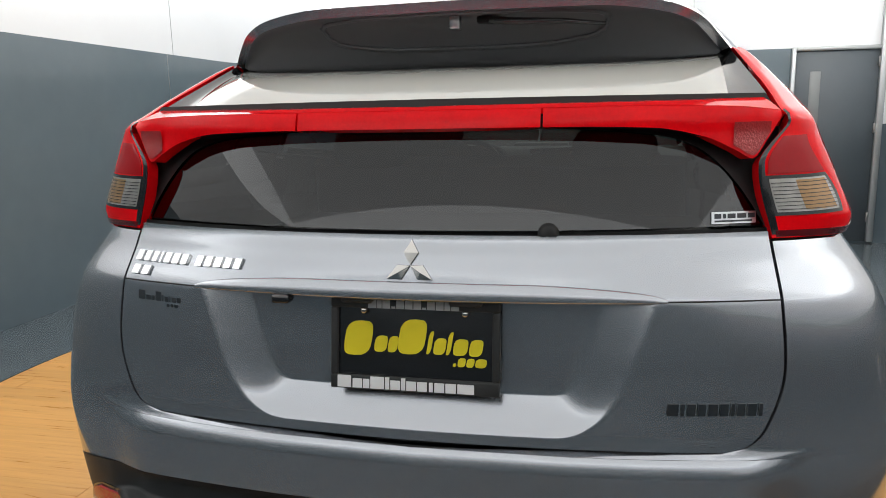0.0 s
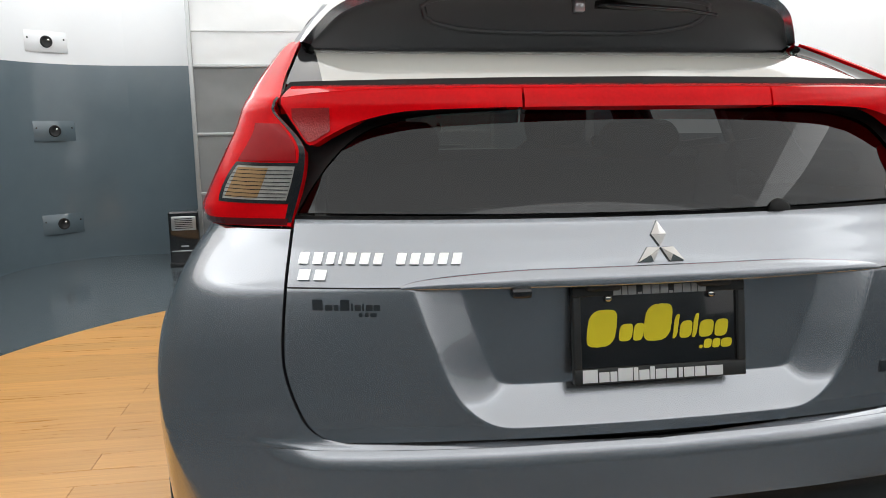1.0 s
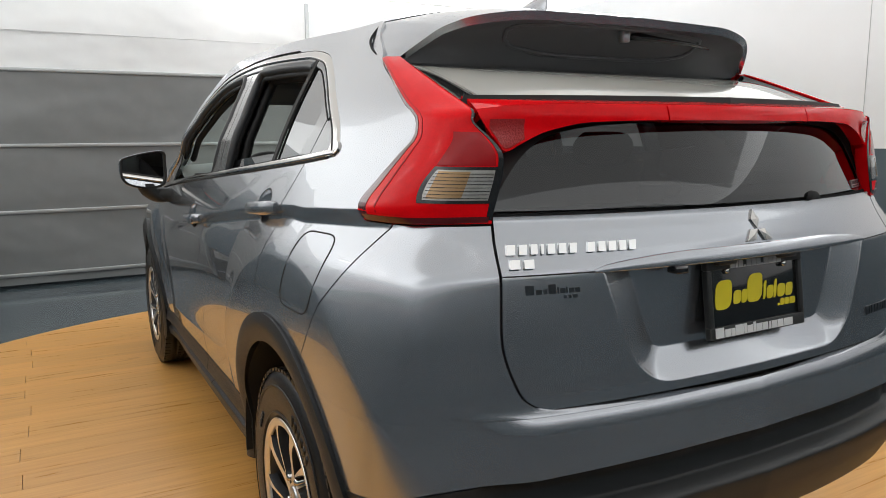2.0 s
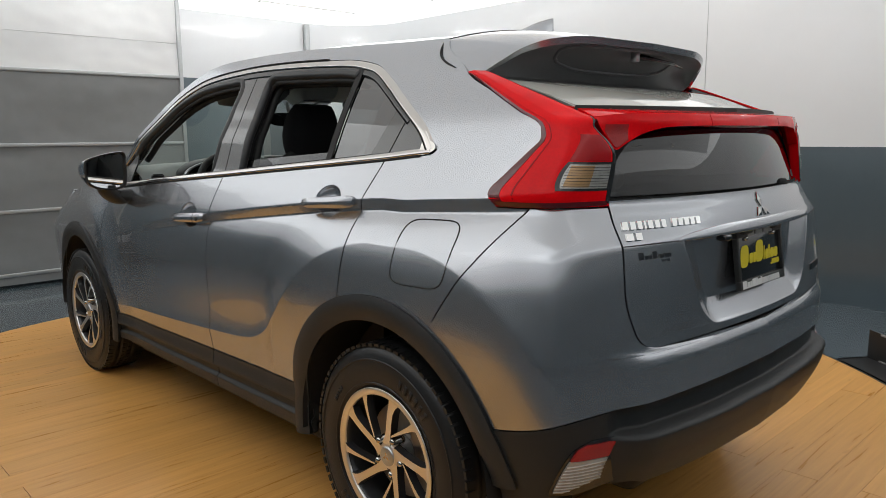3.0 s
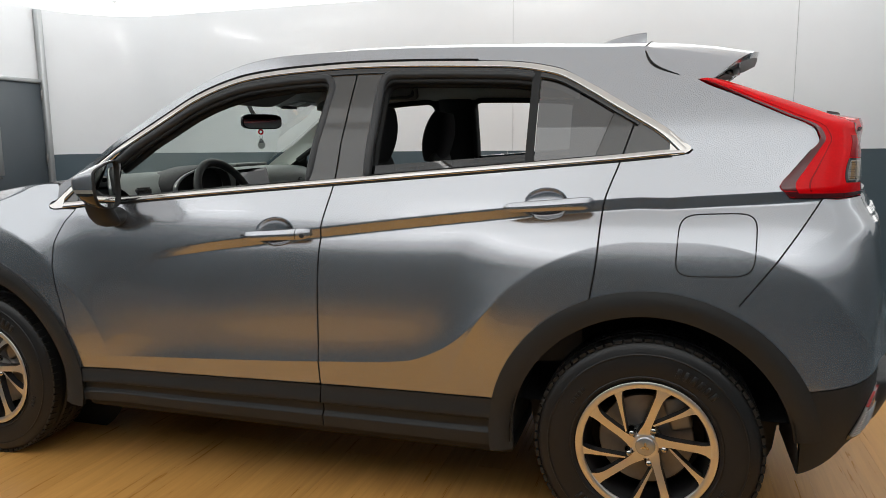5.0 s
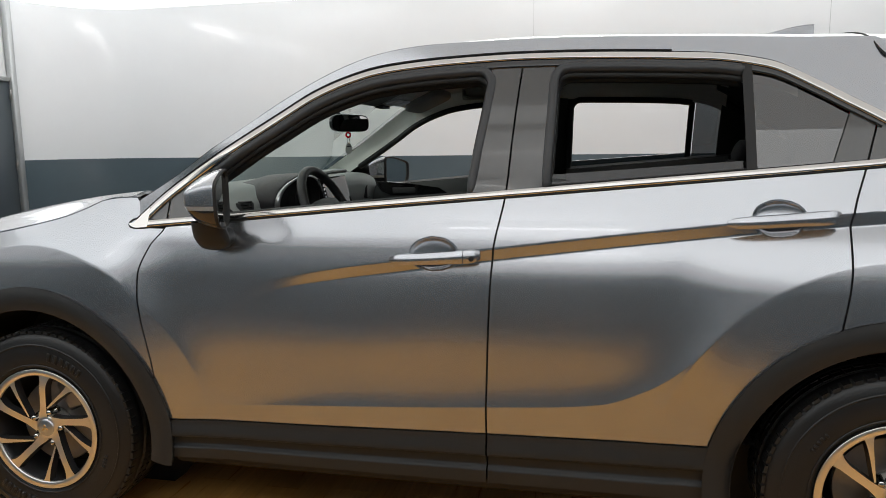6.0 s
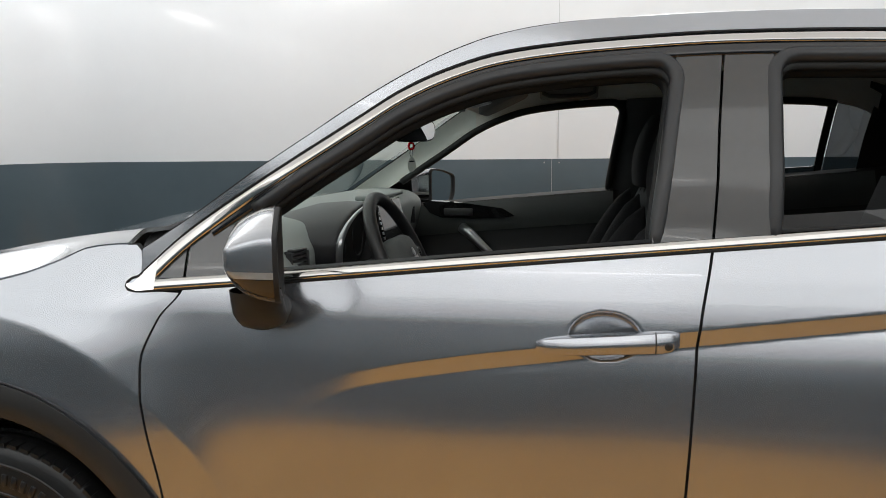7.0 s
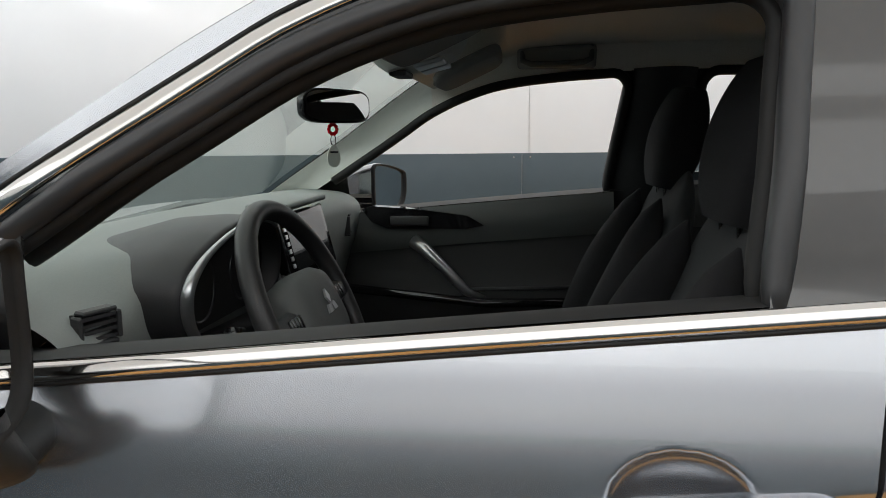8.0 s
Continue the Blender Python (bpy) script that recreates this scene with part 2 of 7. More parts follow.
DOORTRIM = material("charcoal_door_plastic", (0.09, 0.096, 0.093), rough=0.6, bump=0.3, bump_scale=900, grain=0.08, scale=300)
DARKTRIM = material("dark_interior_plastic", (0.034, 0.034, 0.035), rough=0.5, bump=0.3, bump_scale=900, grain=0.1, scale=300)
LIGHTTRIM = material("pale_grey_trim", (0.86, 0.88, 0.82), rough=0.7, grain=0.06, scale=300, bump=0.2, bump_scale=900)
HEADLINER = material("grey_headliner_felt", (0.86, 0.83, 0.76), rough=0.95, grain=0.15, scale=300, bump=0.3, bump_scale=800)
VISOR = material("grey_visor_cloth", (0.30, 0.30, 0.28), rough=0.85, grain=0.1, scale=300, bump=0.3, bump_scale=800)
LEATHER = material("black_wheel_leather", (0.022, 0.022, 0.022), rough=0.42, bump=0.3, bump_scale=700, grain=0.1)
HOLLOW = material("black_spoiler_hollow", (0.12, 0.121, 0.126), rough=0.32, spec=0.5, grain=0.06, scale=40)
BAND = material("dark_satin_band", (0.030, 0.031, 0.033), rough=0.4, grain=0.06, scale=40)
CLEAR = glass_material("clear_glass", (0.86, 0.93, 0.90))
TINT = glass_material("privacy_glass", (0.10, 0.11, 0.115), 0.0, 1.95)
# the last value paints in the bright reflection on the sloping pane
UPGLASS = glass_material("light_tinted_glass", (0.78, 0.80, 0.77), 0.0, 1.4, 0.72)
SMOKE = glass_material("smoked_glass", (0.075, 0.08, 0.08), 0.0, 1.46)
MIRROR = material("mirror_glass", (0.9, 0.9, 0.9), rough=0.01, metal=1.0)
SCREEN = material("screen_glass", (0.01, 0.01, 0.012), rough=0.05, coat=1.0)
MAROON = material("maroon_lens_border", (0.10, 0.004, 0.007), rough=0.1, coat=0.5, grain=0.08, scale=120)
REDLENS = material("red_lens", (0.82, 0.003, 0.007), rough=0.06, coat=0.0, spec=0.15, grain=0.10, scale=160, wear=0.22, wear_scale=9)
REDMID = material("mid_red_lens", (0.36, 0.004, 0.005), rough=0.15, spec=0.2, grain=0.08, scale=120)
REDDARK = material("dark_red_lens", (0.40, 0.006, 0.010), rough=0.12, spec=0.3, coat=0.1, grain=0.08, scale=120)
REDREFL = material("red_reflector", (0.42, 0.012, 0.012), rough=0.25, coat=1.0, bump=1.0, bump_scale=260, grain=0.2, scale=200)
AMBER = material("amber_bulb_reflector", (0.46, 0.27, 0.12), rough=0.2, metal=0.4, coat=1.0, bump=0.6, bump_scale=120)
CLEARLENS = material("clear_ribbed_lens", (0.44, 0.42, 0.39), rough=0.18, metal=0.35, coat=1.0, grain=0.3, scale=60)
YELLOW = material("yellow_print", (0.75, 0.62, 0.02), rough=0.4, grain=0.04)
WHITEPRINT = material("white_print", (0.78, 0.78, 0.78), rough=0.4, grain=0.04)
GREYPRINT = material("grey_print", (0.35, 0.35, 0.35), rough=0.4, grain=0.04)
DARKPRINT = material("dark_print", (0.02, 0.025, 0.03), rough=0.35, grain=0.04)
WOOD = wood_material()
WALLWHITE = material("white_gloss_wall_panel", (0.77, 0.78, 0.79), rough=0.22, coat=0.4, coat_rough=0.08, grain=0.015, scale=6, wear=0.03, wear_scale=1.2)
WALLSLATE = material("slate_gloss_high_panel", (0.115, 0.150, 0.170), rough=0.2, coat=0.5, coat_rough=0.06, grain=0.05, scale=8, wear=0.1, wear_scale=1.5)
WALLDARK = material("slate_gloss_wall_panel", (0.082, 0.110, 0.127), rough=0.22, coat=0.4, coat_rough=0.08, grain=0.05, scale=8, wear=0.1, wear_scale=1.5)
FLOORDARK = material("slate_gloss_floor_paint", (0.085, 0.105, 0.118), rough=0.16, coat=0.4, coat_rough=0.08, grain=0.06, scale=20, wear=0.12, wear_scale=2.5, bump=0.05, bump_scale=12)
GARAGE = material("grey_curtain_vinyl", (0.20, 0.205, 0.205), rough=0.45, grain=0.06, scale=12, wear=0.12, wear_scale=2.0, bump=0.3, bump_scale=8)
CURTAIN = material("white_curtain_vinyl", (0.74, 0.75, 0.75), rough=0.4, grain=0.03, scale=10, wear=0.05, wear_scale=2.0, bump=0.4, bump_scale=6)
CEILING = material("white_ceiling_paint", (0.84, 0.84, 0.83), rough=0.6, grain=0.02, scale=8)
TRIMGREY = material("grey_aluminium_trim", (0.42, 0.43, 0.43), rough=0.35, metal=0.6, grain=0.05)
DOORGREY = material("slate_door_paint", (0.062, 0.075, 0.085), rough=0.4, grain=0.05, scale=8, wear=0.08)
EBOX = material("grey_enamel_box", (0.30, 0.33, 0.32), rough=0.4, grain=0.04, scale=30, wear=0.06)
BLACKPLATE = material("black_sheet_metal", (0.022, 0.021, 0.02), rough=0.38, metal=0.2, grain=0.1, scale=20, wear=0.2, wear_scale=4)
LAMP = glow("tube_lamp_glow", (1.0, 0.99, 0.97), 18)
SOFTLAMP = glow("soft_tube_glow", (1.0, 0.99, 0.97), 5.5)
RAFT = glow("dim_light_panel", (0.975, 0.995, 1.0), 0.6)
CEILGLOW = glow("backlit_ceiling", (0.975, 0.995, 1.0), 1.28)


# ---- the studio ----
X0, X1, YR, YF, TOP = -3.6, 3.85, -3.7, 6.2, 2.68
HIGH, LOW = 1.955, 1.19
CENTRE, DISC = (0.0, 1.35), 2.78


def arc(cx, cy, r, a0, a1, n=14):
    return [(cx + r * math.cos(radians(a0 + (a1 - a0) * k / n)), cy + r * math.sin(radians(a0 + (a1 - a0) * k / n))) for k in range(n + 1)]


def wall_run(name, pts, splits, mats, label):
    """An upright wall along a plan line, inner face on pts, 0.1 m thick, in stacked bands."""
    obs = []
    for (z0, z1), mat, nm in zip(splits, mats, (name, name + "_upper")):
        bm = bmesh.new()
        P = [Vector((*p, 0)) for p in pts]
        outs = []
        for i, p in enumerate(P):
            d = (P[min(i + 1, len(P) - 1)] - P[max(i - 1, 0)]).normalized()
            outs.append(p - 0.1 * Vector((-d.y, d.x, 0)))
        rows = [[(p.x, p.y, z0), (p.x, p.y, z1), (o.x, o.y, z1), (o.x, o.y, z0)] for p, o in zip(P, outs)]
        grid(bm, rows, wrap=True)
        for k in (0, -1):
            bm.faces.new([bm.verts.new(q) for q in rows[k]])
        tidy(bm)
        ob = part(nm, bm, mat, flat=len(pts) < 4)
        if len(pts) >= 4:
            ob.data.set_sharp_from_angle(angle=radians(30))
        obs.append(tagged(ob, label, "wall", kind="structure"))
    return obs


left_line = arc(X0 + 1.0, YF - 1.0, 1.0, 90, 180) + arc(X0 + 1.5, YR + 1.5, 1.5, 180, 270)
right_line = arc(X1 - 1.5, YR + 1.5, 1.5, 270, 360) + arc(X1 - 0.85, YF - 0.85, 0.85, 0, 90)
front_line = [(X1 - 0.85, YF), (X0 + 1.0, YF)]
rear_line = [(X0 + 1.5, YR), (X1 - 1.5, YR)]
wall_run("wall_west", left_line, ((-0.02, HIGH), (HIGH, TOP + 0.05)), (WALLSLATE, WALLWHITE), "curved glossy studio wall, slate below, white above")
wall_run("wall_east", right_line, ((-0.02, LOW), (LOW, TOP + 0.05)), (WALLDARK, WALLWHITE), "curved glossy studio wall, low slate wainscot, white above")
wall_run("wall_north", front_line, ((-0.02, HIGH), (HIGH, TOP + 0.05)), (WALLSLATE, WALLWHITE), "flat slate and white studio wall")
wall_run("wall_south", rear_line, ((-0.02, HIGH), (HIGH, TOP + 0.05)), (WALLSLATE, WALLWHITE), "plain slate and white studio wall")

bm = bmesh.new()
box(bm, (X0 - 0.3, YR - 0.3, -0.12), (X1 + 0.3, YF + 0.3, -0.02))
tagged(part("floor", bm, FLOORDARK, flat=True), "glossy slate-grey painted studio floor", "floor", kind="structure")
bm = bmesh.new()
box(bm, (X0 - 0.3, YR - 0.3, TOP), (X1 + 0.3, YF + 0.3, TOP + 0.1))
tagged(part("ceiling", bm, CEILGLOW, flat=True), "white backlit stretch ceiling", "ceiling", kind="structure")


# unseen dim panels, added so the paint and rear glass mirror less bright ceiling
bm = bmesh.new()
box(bm, (-1.75, -1.69, TOP - 0.03), (1.75, 4.9, TOP - 0.004), 0.01, 2)
box(bm, (-2.9, -3.3, TOP - 0.03), (3.1, -1.71, TOP - 0.004), 0.01, 2)
tagged(part("ceiling_panel", bm, RAFT), "dim white panels added under the ceiling over the turntable and behind the car to darken its reflection", "ceiling", kind="structure")


def tube_lamp(x, y, turn=0, glowing=SOFTLAMP, long=1.2):
    t = thing("ceiling_light", "slim white tube light under the ceiling", "lamp", "ceiling tube lights")
    t.matrix_basis = pose(x, y, TOP, 0, 0, turn)
    bm = bmesh.new()
    box(bm, (-long / 2, -0.03, -0.022), (long / 2, 0.03, -0.001), 0.006, 2)
    part("housing", bm, CEILING, t, "white metal housing")
    bm = bmesh.new()
    tube(bm, [(-long / 2 + 0.02, 0, -0.036), (long / 2 - 0.02, 0, -0.036)], 0.014, 10)
    part("tube", bm, glowing, t, "glowing white tube")


for lx, ly, lt in ((-2.9, -1.0, 90), (-2.9, 1.2, 90), (3.1, -1.0, 90), (3.1, 1.2, 90), (3.1, 3.4, 90), (-2.9, 3.6, 90), (-1.0, 4.9, 0)):
    tube_lamp(lx, ly, lt)
for lx, ly, lt in ((0.7, 4.9, 0), (2.4, 5.2, 0)):
    tube_lamp(lx, ly, lt, LAMP)


def garage_curtain():
    """The sectional curtain door of the north side."""
    t = thing("door_1", "grey sectional vinyl shutter door with a white upper part, closed", "door", kind="structure")
    xa, xb, y = -1.86, 1.13, 5.64
    cuts = (0.0, 0.10, 0.665, 1.25, 1.905, 2.235, 2.66)
    rng = random.Random(4)
    for z0, z1 in zip(cuts, cuts[1:]):
        bm = bmesh.new()
        gap = 0.012 if z1 < 2 else 0.002
        us, vs = np.linspace(xa + 0.02, xb - 0.02, 60), np.linspace(z0 + gap, z1 - gap, 16)
        U, V = np.meshgrid(us, vs)
        D = np.array([[noise.noise(Vector((u * 1.3, v * 3, z0 * 7))) * 0.018 + noise.noise(Vector((u * 5 + v * 4, v * 9 - u * 2, z0))) * 0.006 for u in us] for v in vs])
        grid(bm, np.stack([U, y + D, V], -1), hem=0.02, flip=True)
        tidy(bm)
        part("panel", bm, GARAGE if z1 < 1.95 else CURTAIN, t)
    for z in cuts[1:5]:
        bm = bmesh.new()
        box(bm, (xa, y - 0.02, z - 0.016), (xb, y + 0.02, z + 0.016), 0.006, 2)
        part("rail", bm, TRIMGREY, t, "grey metal batten")
    for x in (xa, xb):
        bm = bmesh.new()
        box(bm, (x - 0.02, y - 0.025, 0), (x + 0.02, y + 0.5, 2.66), 0.006, 2)
        part("jamb", bm, TRIMGREY, t, "grey metal jamb")


garage_curtain()


def side_door():
    t = thing("door_2", "slate-painted steel door with a narrow window, closed", "door", kind="structure")
    bm = bmesh.new()
    box(bm, (2.2, YF - 0.03, 0.0), (2.97, YF - 0.003, 1.92), 0.004, 1)
    part("leaf", bm, DOORGREY, t)
    bm = bmesh.new()
    box(bm, (2.34, YF - 0.036, 1.0), (2.44, YF - 0.028, 1.72), 0.003, 1)
    part("window", bm, GARAGE, t, "narrow grey wired-glass window")
    for a, b in (((2.16, YF - 0.05, 0), (2.2, YF - 0.003, 1.96)), ((2.97, YF - 0.07, 0), (3.03, YF - 0.003, 2.66)), ((2.2, YF - 0.05, 1.92), (2.97, YF - 0.003, 1.96))):
        bm = bmesh.new()
        box(bm, a, b, 0.005, 1)
        part("frame", bm, TRIMGREY, t, "grey metal frame")
    for z in (0.25, 1.15, 1.8):
        bm = bmesh.new()
        box(bm, (2.955, YF - 0.05, z - 0.05), (2.985, YF - 0.028, z + 0.05), 0.004, 1)
        part("hinge", bm, STEEL, t)
    bm = bmesh.new()
    tube(bm, [(2.26, YF - 0.03, 0.98), (2.26, YF - 0.085, 0.98), (2.36, YF - 0.085, 0.98)], 0.011)
    part("handle", bm, CHROME, t, "steel lever handle")


side_door()

# the turntable: a black rim and the plank deck on it
bm = bmesh.new()
lathe(bm, [(DISC + 0.035, -0.02), (DISC + 0.035, -0.012), (DISC + 0.03, -0.008), (DISC - 0.1, -0.008)], 128, "z", (*CENTRE, 0))
rim = part("turntable_rim", bm, BLACK)
tagged(rim, "thin black edge of the round turntable", "trim", kind="structure")

deck = thing("turntable", "round turntable decked with light maple planks", "floor", kind="structure")


# ---- the car: one skin, in half-widths by length (y) and height (z) ----
AXLE_Z, AXLE_F, YS = 0.345, 2.67, 0.05
BASE = pchip([(0.10, 0.74), (0.20, 0.80), (0.28, 0.828), (0.44, 0.848), (0.60, 0.860), (0.82, 0.872), (0.90, 0.870), (1.0, 0.853), (1.086, 0.822),
              (1.164, 0.787), (1.26, 0.742), (1.37, 0.690), (1.48, 0.628), (1.58, 0.565), (1.66, 0.50)])
REAR = pchip([(0.10, -0.60), (0.22, -0.68), (0.30, -0.715), (0.40, -0.745), (0.50, -0.766), (0.63, -0.769), (0.72, -0.769), (0.80, -0.766), (1.02, -0.762), (1.06, -0.750),
              (1.10, -0.734), (1.135, -0.720), (1.26, -0.708), (1.33, -0.700), (1.366, -0.68), (1.385, -0.635), (1.43, -0.55), (1.48, -0.44), (1.53, -0.31), (1.60, -0.05)])
LEDGE = pchip([(0.2, 0.018), (0.5, 0.020), (0.685, 0.020), (0.725, 0.020), (0.745, 0.014), (0.763, 0.003), (0.79, 0.0)])
BOXY = pchip([(0.2, 5.5), (0.4, 6.4), (0.78, 6.7), (1.0, 6.6), (1.1, 6.0), (1.36, 6.5), (1.66, 6.5)])
CROWN = pchip([(0.2, 0.15), (0.78, 0.14), (0.9, 0.16), (1.02, 0.20), (1.1, 0.24), (1.3, 0.24), (1.36, 0.16), (1.6, 0.12)])
SHOULDER = pchip([(-0.6, 1.165), (-0.4, 1.15), (0.06, 1.12), (0.46, 1.08), (1.14, 1.0), (1.39, 0.965), (1.57, 0.94), (1.76, 0.905), (1.95, 0.83)])
LOWLINE = pchip([(0.30, 0.95), (0.42, 0.85), (0.5, 0.76), (0.65, 0.62), (0.79, 0.56), (1.12, 0.53), (1.77, 0.49), (2.3, 0.45)])


def flank(y, z):
    """Half-width of the flank, before the corners turn in."""
    y, z = np.asarray(y, float), np.asarray(z, float)
    w = BASE(z)
    u = z - SHOULDER(y)
    dip = np.where(u > 0, 0, np.where(u > -0.036, -0.013 * np.clip(-u / 0.036, 0, 1), -0.013 * np.exp((np.minimum(u, -0.036) + 0.036) / 0.10)))
    w = w + dip * (1 - smooth(1.48, 1.94, y)) * (1.15 + 0.7 * smooth(1.25, 0.65, y))
    v = z - LOWLINE(y)
    w = w + 0.012 * np.where(v > 0, np.exp(-np.maximum(v, 0) / 0.05), np.exp(np.minimum(v, 0) / 0.10)) * smooth(0.38, 0.62, y) * (1 - smooth(1.5, 2.25, y)) * (1 - smooth(0.9, 1.0, z))
    for hy, hz in ((1.275, 0.983), (0.325, 1.093)):
        w = w - 0.026 * np.clip(1 - ((y - hy) / 0.070) ** 2 - ((z - hz - 0.003) / 0.047) ** 2, 0, 1) ** 0.6
    for cy, amount, crease, fade in ((0.0, 0.028, 0.65, 0.92), (AXLE_F, 0.034, 0.64, 0.90)):
        r = np.hypot(y - cy, z - AXLE_Z)
        rise = (z - AXLE_Z) / np.maximum(r, 0.01)
        soft = (fade - crease) * np.clip(rise, 0.4, 1)
        w = w + amount * (smooth(0.0, 0.6, rise) if cy == 0 else smooth(1.95, 2.35, y)) * np.clip((crease + soft - r) / soft, 0, 1) ** 1.8
    # the cabin's upper frame stands a little wider than the rear
    w = w + smooth(0.15, 0.95, y) * np.interp(z, [1.18, 1.29, 1.37, 1.48, 1.57, 1.66], [0, 0.022, 0.022, 0.036, 0.048, 0.055])
    w = w + 0.013 * smooth(1.5, 1.95, y) * smooth(1.2, 1.3, z)
    k = 0.10 + 0.09 * smooth(0.75, 1.05, z)
    return w - k * (np.maximum(y - 1.6, 0) / 1.8) ** 2


def reach(z):
    return YS - REAR(z) - 0.022


def corner(th, z):
    """Half-width and length on the skin by corner angle (0: flank, half pi: middle of the rear) and height."""
    n = BOXY(z)
    y = YS - reach(z) * np.sin(th) ** (2 / n)
    x = flank(np.minimum(y + 0.1, YS), z) * np.maximum(np.cos(th), 0) ** (2 / n)
    return x, y + CROWN(z) * x * x * np.sin(th) ** 2 - LEDGE(z) * smooth(0.70, 0.57, x)


def solve_turn(goal, z, which):
    """The corner angle at which half-width (0) or length (1) reaches a goal."""
    goal, z = np.broadcast_arrays(np.asarray(goal, float), np.asarray(z, float))
    lo, hi = np.zeros(goal.shape), np.full(goal.shape, math.pi / 2)
    for _ in range(26):
        mid = (lo + hi) / 2
        more = corner(mid, z)[which] > goal
        lo, hi = np.where(more, mid, lo), np.where(more, hi, mid)
    return (lo + hi) / 2


def skin_x(y, z):
    """Half-width of the body at length y and height z."""
    y, z = np.broadcast_arrays(np.asarray(y, float), np.asarray(z, float))
    return np.where(y >= YS, flank(y, z), corner(solve_turn(np.minimum(y, YS), z, 1), z)[0])


def skin_y(x, z):
    """Length at which the rear skin passes half-width x at height z."""
    x, z = np.broadcast_arrays(np.abs(np.asarray(x, float)), np.asarray(z, float))
    return corner(solve_turn(x, z, 0), z)[1]


def turn_of_y(y, z):
    return solve_turn(y, z, 1)


def skin_at(th, z):
    """Place on the left skin by corner angle and height."""
    x, y = corner(th, z)
    return np.stack([-x, y, z + 0 * x], -1)


GAPF = pchip([(0.28, 2.19), (0.41, 2.20), (0.62, 2.22), (0.77, 2.24), (0.90, 2.25), (0.99, 2.22), (1.06, 2.17), (1.2, 2.17)])
GAPB = pchip([(0.28, 1.12), (0.44, 1.12), (0.81, 1.11), (0.99, 1.10), (1.16, 1.07), (1.40, 1.05), (1.60, 1.03)])
GAPR = pchip([(0.80, 0.18), (0.94, 0.16), (1.08, 0.15), (1.24, 0.10), (1.40, 0.05)])
BELT = pchip([(-0.15, 1.262), (-0.10, 1.26), (0.1, 1.242), (1.07, 1.162), (1.58, 1.12), (1.97, 1.085), (2.32, 1.055)])
SILLTOP = pchip([(0.4, 0.452), (1.12, 0.44), (2.2, 0.412)])
DLO = pchip([(-0.10, 1.265), (-0.03, 1.33), (0.06, 1.388), (0.14, 1.436), (0.2, 1.473), (0.335, 1.54), (0.5, 1.566), (1.03, 1.580), (1.27, 1.572), (1.4, 1.562), (1.5, 1.548),
             (1.6, 1.519), (1.7, 1.475), (1.8, 1.412), (1.9, 1.349), (2.0, 1.285), (2.1, 1.223), (2.17, 1.175), (2.29, 1.065)])
EDGE = pchip([(0.03, 1.597), (0.2, 1.602), (0.5, 1.615), (1.03, 1.626), (1.27, 1.620), (1.4, 1.609), (1.5, 1.591), (1.6, 1.557), (1.7, 1.508), (1.8, 1.448), (1.9, 1.382),
              (2.0, 1.316), (2.1, 1.250), (2.17, 1.204), (2.36, 1.08)])
ARM = pchip([(-0.47, 1.262), (-0.46, 1.29), (-0.45, 1.32), (-0.37, 1.36), (-0.245, 1.42), (-0.12, 1.48), (-0.10, 1.498), (0.01, 1.57), (0.03, 1.597)])
LAMP_FRONT = pchip([(1.122, -0.38), (1.155, -0.35), (1.20, -0.385), (1.26, -0.437), (1.29, -0.46), (1.32, -0.45), (1.36, -0.37), (1.42, -0.245), (1.48, -0.12)])
LAMP_BACK = pchip([(1.36, -0.60), (1.43, -0.40), (1.48, -0.155)])
LAMP_IN = pchip([(1.122, 0.618), (1.25, 0.588), (1.34, 0.642), (1.38, 0.612), (1.43, 0.578), (1.48, 0.556)])
GATE = pchip([(0.7575, 0.0), (0.759, 0.33), (0.763, 0.52), (0.776, 0.582), (0.81, 0.613), (0.913, 0.640), (1.023, 0.632), (1.138, 0.616)])
HOODZ = pchip([(2.3, 1.148), (2.42, 1.136), (2.49, 1.108), (2.57, 1.080), (2.70, 1.050), (2.83, 1.025), (3.1, 0.980), (3.35, 0.895)])
HOODMID = pchip([(2.3, 1.148), (2.5, 1.126), (2.83, 1.070), (3.1, 1.005), (3.35, 0.91)])
ARCH, OPENING = 0.50, 0.425


def arch_top(y, cy, r=ARCH):
    return AXLE_Z + np.sqrt(np.maximum(r * r - (np.asarray(y, float) - cy) ** 2, 0))


def arch_side(z, r=ARCH):
    return np.sqrt(np.maximum(r * r - (np.asarray(z, float) - AXLE_Z) ** 2, 0))


def domain(ya, yb, zl, zh, nu, nv, out=0.0):
    """Places on the left flank between two edges in y (by height) and two in z (by length)."""
    U, V = np.meshgrid(np.linspace(0, 1, nu), np.linspace(0, 1, nv))
    Z = 0.5 + 0.6 * V
    Y = ya(Z) + (yb(Z) - ya(Z)) * U
    for _ in range(14):
        Z = 0.5 * Z + 0.5 * (zl(Y) + (zh(Y) - zl(Y)) * V)
        Y = 0.5 * Y + 0.5 * (ya(Z) + (yb(Z) - ya(Z)) * U)
    return np.stack([-(skin_x(Y, Z) + out), Y, Z], -1)


backing = bmesh.new()


